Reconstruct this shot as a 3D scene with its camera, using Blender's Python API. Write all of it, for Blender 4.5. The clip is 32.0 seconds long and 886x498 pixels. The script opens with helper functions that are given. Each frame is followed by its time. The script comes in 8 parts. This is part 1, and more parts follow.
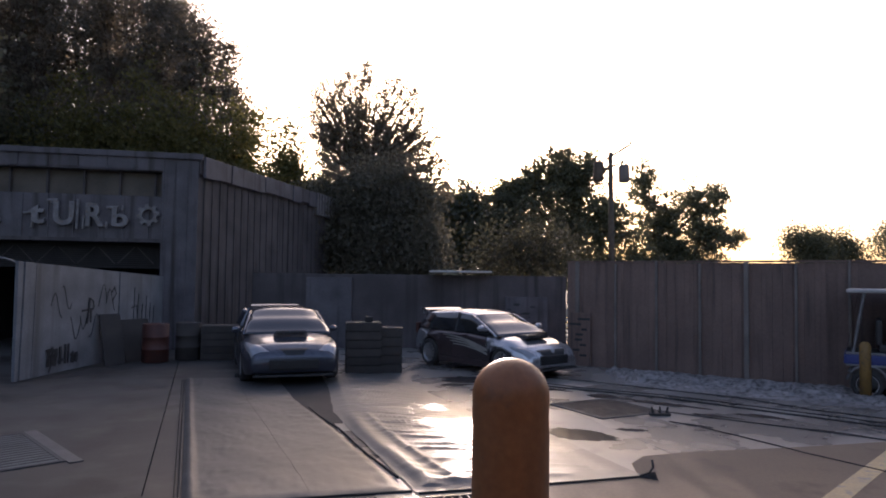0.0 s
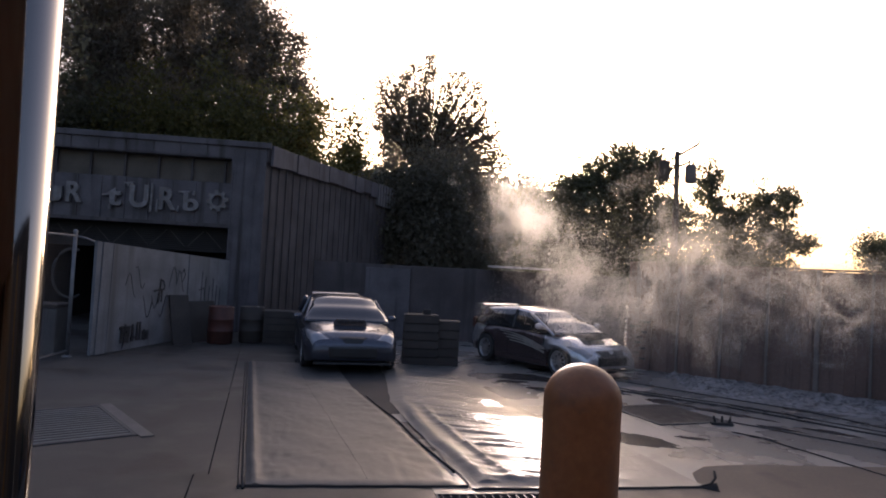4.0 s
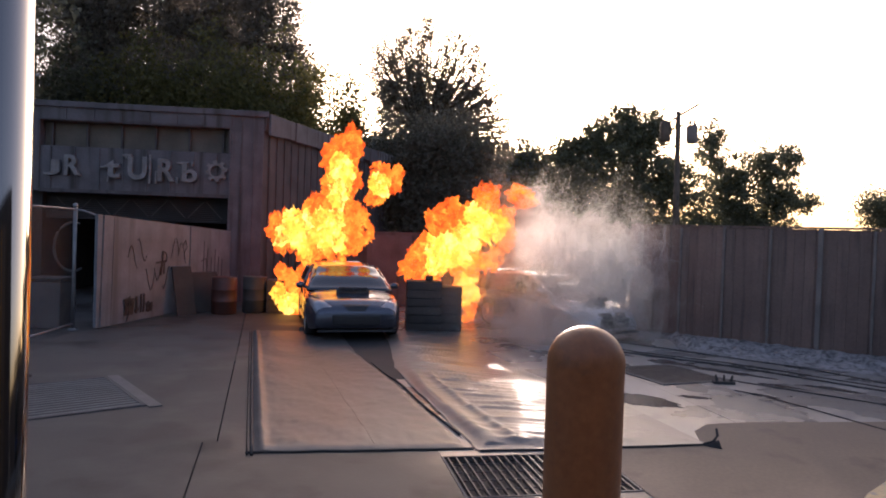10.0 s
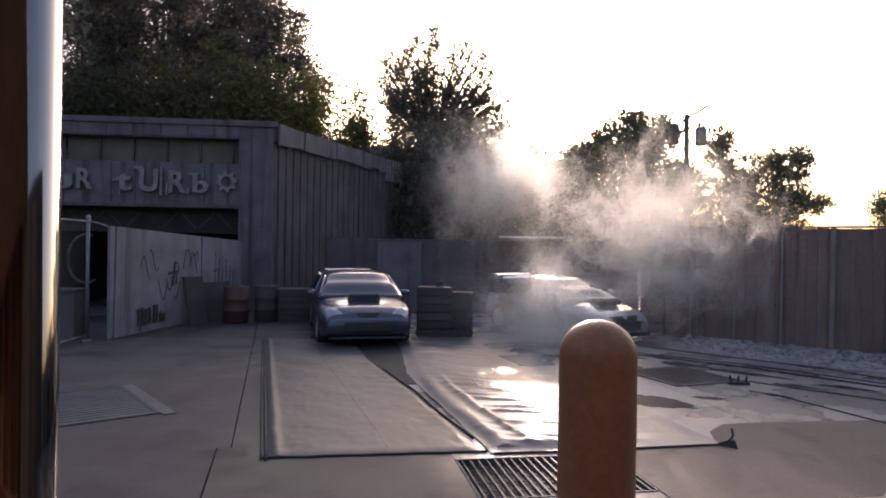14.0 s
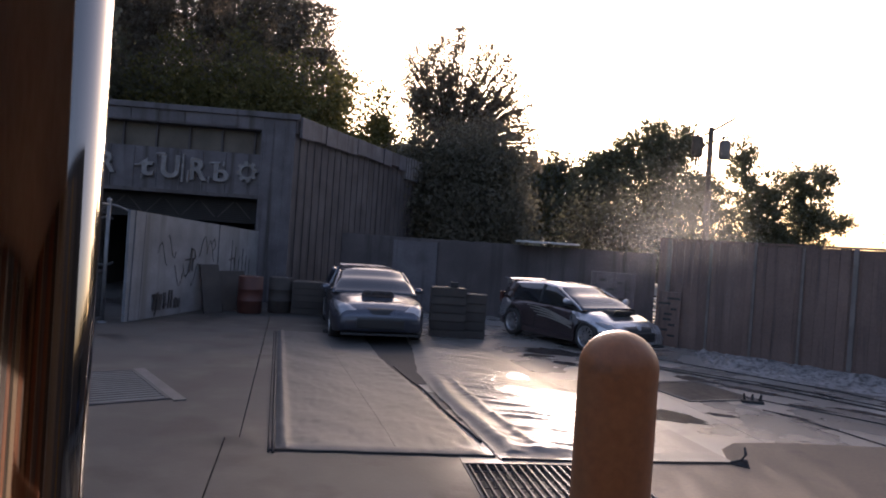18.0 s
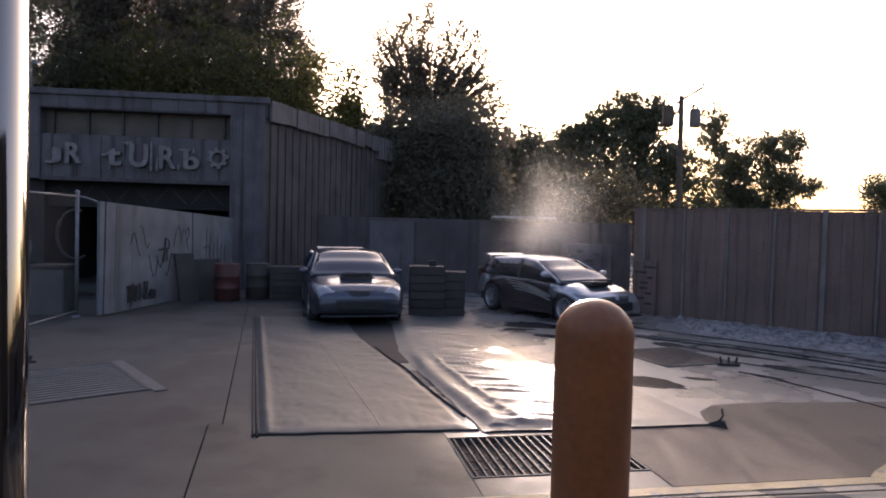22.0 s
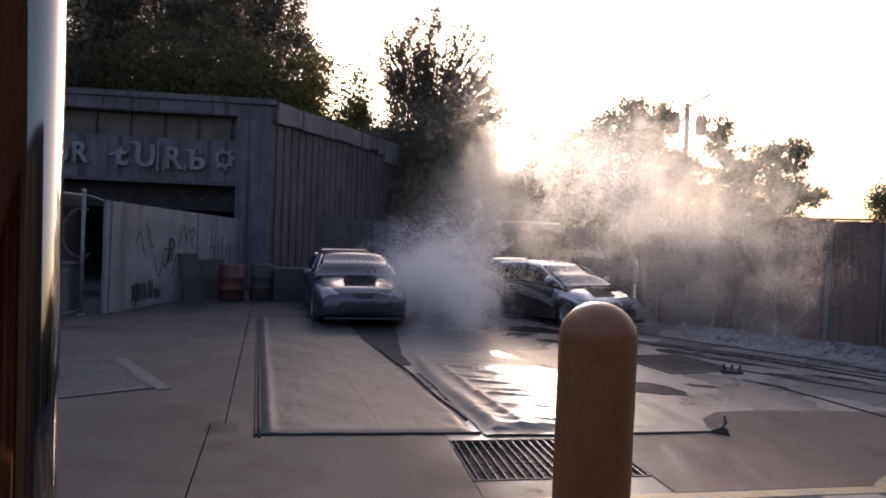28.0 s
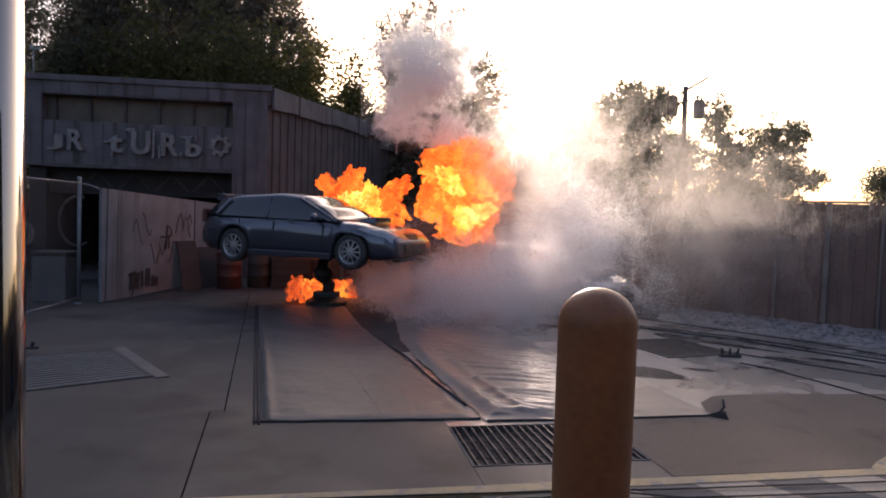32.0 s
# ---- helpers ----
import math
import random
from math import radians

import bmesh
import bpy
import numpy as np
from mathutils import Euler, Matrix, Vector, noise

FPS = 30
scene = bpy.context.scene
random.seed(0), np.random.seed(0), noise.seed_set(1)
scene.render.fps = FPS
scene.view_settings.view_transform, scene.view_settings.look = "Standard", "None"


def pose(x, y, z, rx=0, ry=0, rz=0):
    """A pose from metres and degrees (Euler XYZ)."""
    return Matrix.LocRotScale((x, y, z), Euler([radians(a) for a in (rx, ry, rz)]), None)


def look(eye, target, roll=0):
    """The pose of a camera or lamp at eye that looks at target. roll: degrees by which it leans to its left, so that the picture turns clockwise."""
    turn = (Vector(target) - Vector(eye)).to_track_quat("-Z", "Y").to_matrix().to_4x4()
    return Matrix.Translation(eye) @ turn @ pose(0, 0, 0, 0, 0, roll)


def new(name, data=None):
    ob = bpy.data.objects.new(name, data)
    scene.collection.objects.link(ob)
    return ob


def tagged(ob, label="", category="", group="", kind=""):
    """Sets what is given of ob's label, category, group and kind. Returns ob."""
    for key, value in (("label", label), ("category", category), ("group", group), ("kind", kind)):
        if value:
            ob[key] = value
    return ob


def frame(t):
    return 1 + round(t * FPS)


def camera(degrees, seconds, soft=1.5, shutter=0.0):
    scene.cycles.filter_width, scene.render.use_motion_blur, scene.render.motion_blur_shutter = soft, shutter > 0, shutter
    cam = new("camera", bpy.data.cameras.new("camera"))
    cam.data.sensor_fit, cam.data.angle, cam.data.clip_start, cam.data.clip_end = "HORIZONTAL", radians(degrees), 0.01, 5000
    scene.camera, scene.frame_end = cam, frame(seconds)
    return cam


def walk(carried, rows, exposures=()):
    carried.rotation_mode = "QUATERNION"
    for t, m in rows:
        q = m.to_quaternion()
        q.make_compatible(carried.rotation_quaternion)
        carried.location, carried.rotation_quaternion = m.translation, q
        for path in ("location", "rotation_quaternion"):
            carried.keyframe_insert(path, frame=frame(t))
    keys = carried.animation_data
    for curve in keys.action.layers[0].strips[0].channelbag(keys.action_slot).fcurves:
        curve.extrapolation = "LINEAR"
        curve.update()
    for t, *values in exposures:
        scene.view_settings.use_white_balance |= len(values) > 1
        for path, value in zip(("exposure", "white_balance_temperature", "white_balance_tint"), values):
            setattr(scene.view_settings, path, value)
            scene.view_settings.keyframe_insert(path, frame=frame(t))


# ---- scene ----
cam = camera(66.3, 32.0, 1.9)
PATH = [
    (0, (0.0491, 0.0250, 1.990), (0.0491, 2.0230, 2.078), 0.7),
    (0.5, (0.0531, 0.0250, 2.001), (0.0631, 2.0240, 2.058), 0.9),
    (1, (0.0411, 0.0181, 2.014), (0.0311, 2.0161, 2.100), 1.9),
    (1.5, (0.0373, 0.0290, 2.022), (0.0303, 2.0270, 2.098), 2.4),
    (2, (0.0024, -0.0091, 2.026), (0.0194, 1.9869, 2.139), 2.1),
    (2.5, (-0.0436, -0.0354, 2.030), (-0.1056, 1.9606, 2.131), 3.8),
    (2.7, (-0.0536, -0.0289, 2.019), (-0.2266, 1.9571, 2.190), 3.5),
    (3, (-0.0730, -0.0076, 2.011), (-0.2890, 1.9774, 2.122), 4.0),
    (3.5, (-0.0479, 0.0120, 2.014), (-0.2109, 2.0040, 2.086), 3.5),
    (5.5, (-0.0310, -0.0118, 2.029), (-0.2340, 1.9772, 2.067), 1.7),
    (6, (-0.0351, -0.0060, 2.014), (-0.1991, 1.9860, 2.055), 3.0),
    (6.5, (-0.0207, -0.0296, 2.025), (-0.1837, 1.9634, 2.060), 2.8),
    (7, (-0.0331, -0.0071, 2.020), (-0.1931, 1.9859, 2.053), 2.6),
    (7.5, (-0.0277, -0.0063, 2.001), (-0.1397, 1.9907, 2.027), 3.0),
    (8, (-0.0342, 0.0086, 1.998), (-0.1082, 2.0076, 2.012), 2.9),
    (8.5, (-0.0283, -0.0029, 1.999), (-0.1373, 1.9941, 2.003), 2.4),
    (9, (-0.0371, 0.0140, 1.976), (-0.1521, 2.0110, 1.962), 2.5),
    (9.5, (-0.0489, 0.0335, 1.978), (-0.1709, 2.0295, 1.944), 2.3),
    (10, (-0.0396, 0.0219, 2.015), (-0.2036, 2.0139, 1.978), 1.9),
    (10.5, (-0.0276, -0.0002, 2.008), (-0.1866, 1.9938, 1.995), 1.5),
    (11, (-0.0327, -0.0099, 1.997), (-0.1857, 1.9841, 1.994), 1.5),
    (11.5, (-0.0171, -0.0254, 1.997), (-0.1821, 1.9686, 1.975), 1.4),
    (12, (-0.0421, 0.0058, 1.978), (-0.2241, 1.9978, 1.967), 1.8),
    (12.5, (-0.0323, -0.0061, 1.976), (-0.2403, 1.9829, 1.966), 1.2),
    (13, (-0.0465, 0.0123, 1.965), (-0.2605, 2.0003, 1.952), 1.1),
    (13.5, (-0.0359, -0.0073, 1.976), (-0.2529, 1.9807, 1.961), 1.1),
    (14, (-0.0382, 0.0086, 1.966), (-0.2322, 1.9996, 1.952), 0.9),
    (14.5, (-0.0236, 0.0192, 1.952), (-0.1646, 2.0142, 1.891), 2.3),
    (15, (-0.0757, 0.0769, 1.932), (-0.3037, 2.0589, 1.788), 2.8),
    (15.5, (-0.0946, 0.0897, 1.952), (-0.3266, 2.0757, 1.889), 2.5),
    (17.5, (-0.0699, 0.0568, 1.963), (-0.2769, 2.0448, 1.899), 1.1),
    (18, (-0.0769, 0.0505, 1.964), (-0.3139, 2.0365, 1.950), 3.9),
    (18.5, (-0.0751, 0.0477, 1.962), (-0.3001, 2.0347, 1.918), 3.5),
    (19, (-0.0710, 0.0524, 1.952), (-0.2800, 2.0404, 1.893), 3.7),
    (19.5, (-0.0727, 0.0616, 1.958), (-0.2737, 2.0506, 1.895), 3.7),
    (20, (-0.0681, 0.0517, 1.969), (-0.2641, 2.0417, 1.943), 2.9),
    (20.5, (-0.0653, 0.0472, 1.966), (-0.2453, 2.0392, 1.928), 2.3),
    (21, (-0.0630, 0.0461, 1.960), (-0.2420, 2.0371, 1.905), 1.9),
    (21.5, (-0.0615, 0.0473, 1.954), (-0.2355, 2.0383, 1.889), 1.9),
    (22, (-0.0595, 0.0524, 1.952), (-0.2285, 2.0444, 1.879), 1.5),
    (22.5, (-0.0583, 0.0531, 1.950), (-0.2243, 2.0441, 1.881), 1.7),
    (23, (-0.0886, 0.0281, 1.966), (-0.2826, 2.0181, 1.948), 2.2),
    (23.2, (-0.1204, 0.0632, 1.956), (-0.3654, 2.0472, 1.912), 3.0),
    (23.3, (-0.1142, 0.0422, 1.954), (-0.4202, 2.0182, 1.901), 3.3),
    (23.4, (-0.1195, 0.0344, 1.949), (-0.5235, 1.9924, 1.895), 3.4),
    (23.5, (-0.1273, 0.0374, 1.951), (-0.6273, 1.9734, 1.901), 2.1),
    (23.6, (-0.1343, 0.0475, 1.948), (-0.6593, 1.9765, 1.903), 1.8),
    (23.8, (-0.1533, 0.0755, 1.946), (-0.6323, 2.0175, 1.918), 1.3),
    (24, (-0.1252, 0.0399, 1.950), (-0.5472, 1.9949, 1.931), 0.7),
    (24.3, (-0.0872, 0.0457, 1.940), (-0.3262, 2.0307, 1.878), 0.2),
    (24.5, (-0.0605, 0.0527, 1.948), (-0.2145, 2.0467, 1.928), -0.7),
    (26.5, (-0.0601, 0.0396, 1.965), (-0.2651, 2.0276, 1.906), 1.1),
    (27, (-0.0691, 0.0452, 1.939), (-0.3011, 2.0302, 1.874), 1.1),
    (27.5, (-0.0613, 0.0384, 1.954), (-0.2633, 2.0274, 1.900), 1.8),
    (28, (-0.0627, 0.0390, 1.939), (-0.2437, 2.0300, 1.878), 2.3),
    (28.5, (-0.0448, 0.0505, 1.951), (-0.1708, 2.0455, 1.881), 1.2),
    (29, (-0.0274, 0.0520, 1.963), (-0.1104, 2.0500, 1.907), 1.5),
    (29.5, (-0.0445, 0.0391, 1.951), (-0.1075, 2.0381, 1.894), 1.6),
    (30, (-0.0346, 0.0492, 1.939), (-0.1086, 2.0472, 1.885), 2.1),
    (30.5, (-0.0243, 0.0535, 1.953), (-0.1053, 2.0505, 1.886), 1.7),
    (31, (-0.0261, 0.0437, 1.943), (-0.0931, 2.0417, 1.884), 1.4),
    (31.5, (-0.0285, 0.0687, 1.951), (-0.1095, 2.0647, 1.847), 1.4),
    (32, (-0.0666, 0.0655, 1.942), (-0.2396, 2.0555, 1.839), 1.9),
]
walk(cam, [(t, look(eye, target, roll)) for t, eye, target, roll in PATH], [(0.0, 0.95, 6300, 28), (1.5, 0.88, 6300, 28), (3.0, 0.55, 6300, 28), (3.5, 0.58, 6300, 28), (6.0, 0.9, 6300, 28), (9.0, 1.05, 6300, 28), (14.0, 1.15, 6300, 28), (24.0, 1.15, 6300, 28), (27.0, 1.0, 6300, 28), (31.0, 0.85, 6300, 28), (31.6, 0.8, 6300, 28), (32.0, 0.75, 6300, 28)])

# ---------------------------------------------------------------- sky, sun, exposure
SUN_EL, SUN_AZ = radians(13.2), radians(0.3)      # azimuth measured from +y towards +x
world = bpy.data.worlds.new("world")
scene.world = world
world.use_nodes = True
wn = world.node_tree.nodes
sky = wn.new("ShaderNodeTexSky")
sky.sky_type = "NISHITA"
sky.sun_disc = False
sky.sun_elevation, sky.sun_rotation = SUN_EL, SUN_AZ
sky.air_density, sky.dust_density, sky.ozone_density = 1.0, 4.0, 1.0
world.node_tree.links.new(sky.outputs[0], wn["Background"].inputs[0])
wn["Background"].inputs[1].default_value = 0.15
sun = new("sun", bpy.data.lights.new("sun", "SUN"))
sun.data.energy, sun.data.angle, sun.data.color = 3.5, radians(0.6), (1.0, 0.86, 0.68)
toward = Vector((math.sin(SUN_AZ) * math.cos(SUN_EL), math.cos(SUN_AZ) * math.cos(SUN_EL), math.sin(SUN_EL)))
sun.matrix_world = look((0, 0, 30), Vector((0, 0, 30)) - toward)


# ---------------------------------------------------------------- materials
def material(name, color, rough=0.8, metal=0.0, second=None, scale=3.0, amount=0.5, grain=40.0, bump=0.15, streak=0.0,
             third=None, spots=0.0, coat=0.0, spec=0.5, wet=None, random_tint=0.0):
    """A painted or raw surface: two colours in large blotches, a third in spots or runs, fine grain and relief."""
    m = bpy.data.materials.new(name)
    m.use_nodes = True
    nodes, link = m.node_tree.nodes, m.node_tree.links.new
    bsdf = nodes["Principled BSDF"]
    bsdf.inputs["Roughness"].default_value = rough
    bsdf.inputs["Metallic"].default_value = metal
    bsdf.inputs["Coat Weight"].default_value = coat
    bsdf.inputs["Specular IOR Level"].default_value = spec
    tex = nodes.new("ShaderNodeTexCoord")
    out = tex.outputs["Object"]

    def noise_at(sc, detail=6.0, stretch=None):
        n = nodes.new("ShaderNodeTexNoise")
        n.inputs["Scale"].default_value, n.inputs["Detail"].default_value = sc, detail
        if stretch:
            mp = nodes.new("ShaderNodeMapping")
            mp.inputs["Scale"].default_value = stretch
            link(out, mp.inputs[0])
            link(mp.outputs[0], n.inputs["Vector"])
        else:
            link(out, n.inputs["Vector"])
        return n.outputs["Fac"]

    def ramp(fac, lo, hi):
        r = nodes.new("ShaderNodeMapRange")
        r.inputs["From Min"].default_value, r.inputs["From Max"].default_value = lo, hi
        link(fac, r.inputs["Value"])
        return r.outputs[0]

    def mix(fac, a, b, kind="MIX"):
        x = nodes.new("ShaderNodeMix")
        x.data_type, x.blend_type = "RGBA", kind
        for val, slot in ((fac, 0), (a, 6), (b, 7)):
            if hasattr(val, "is_output"):
                link(val, x.inputs[slot])
            else:
                x.inputs[slot].default_value = val if slot == 0 else (*val, 1.0)
        return x.outputs[2]

    col = (*color,)
    second = second or tuple(c * 0.7 for c in color)
    big = ramp(noise_at(scale), 0.5 - 0.35 * amount, 0.5 + 0.35 * amount)
    res = mix(big, color, second)
    if third:
        if streak:
            runs = ramp(noise_at(1.0, 5.0, (streak, streak, streak * 0.06)), 0.52, 0.7)
        else:
            runs = ramp(noise_at(scale * 3.1, 4.0), 0.62 - 0.2 * spots, 0.72 - 0.1 * spots)
        res = mix(runs, res, third)
    fine = noise_at(grain, 8.0)
    res = mix(0.35, res, mix(ramp(fine, 0.3, 0.7), (0.35, 0.35, 0.35), (0.75, 0.75, 0.75)), "OVERLAY")
    if random_tint:
        info = nodes.new("ShaderNodeObjectInfo")
        tint = ramp(info.outputs["Random"], 0.0, 1.0)
        hsv = nodes.new("ShaderNodeHueSaturation")
        val = nodes.new("ShaderNodeMapRange")
        val.inputs["To Min"].default_value, val.inputs["To Max"].default_value = 1 - random_tint, 1 + random_tint
        link(tint, val.inputs["Value"])
        link(val.outputs[0], hsv.inputs["Value"])
        link(res, hsv.inputs["Color"])
        res = hsv.outputs[0]
    link(res, bsdf.inputs["Base Color"])
    rr = nodes.new("ShaderNodeMapRange")
    rr.inputs["To Min"].default_value, rr.inputs["To Max"].default_value = max(rough - 0.12, 0.02), min(rough + 0.12, 1.0)
    link(fine, rr.inputs["Value"])
    rough_out = rr.outputs[0]
    if wet:
        film = ramp(noise_at(wet[0], 4.0), wet[1], wet[1] + 0.18)
        w = nodes.new("ShaderNodeMix")
        w.data_type = "FLOAT"
        link(film, w.inputs[0])
        link(rough_out, w.inputs[2])
        w.inputs[3].default_value = wet[2]
        rough_out = w.outputs[0]
        res2 = mix(film, (1, 1, 1), (0.72, 0.7, 0.69))
        link(mix(1.0, res, res2, "MULTIPLY"), bsdf.inputs["Base Color"])
    link(rough_out, bsdf.inputs["Roughness"])
    if bump:
        bp = nodes.new("ShaderNodeBump")
        bp.inputs["Strength"].default_value, bp.inputs["Distance"].default_value = bump, 0.02
        link(fine, bp.inputs["Height"])
        link(bp.outputs[0], bsdf.inputs["Normal"])
    return m


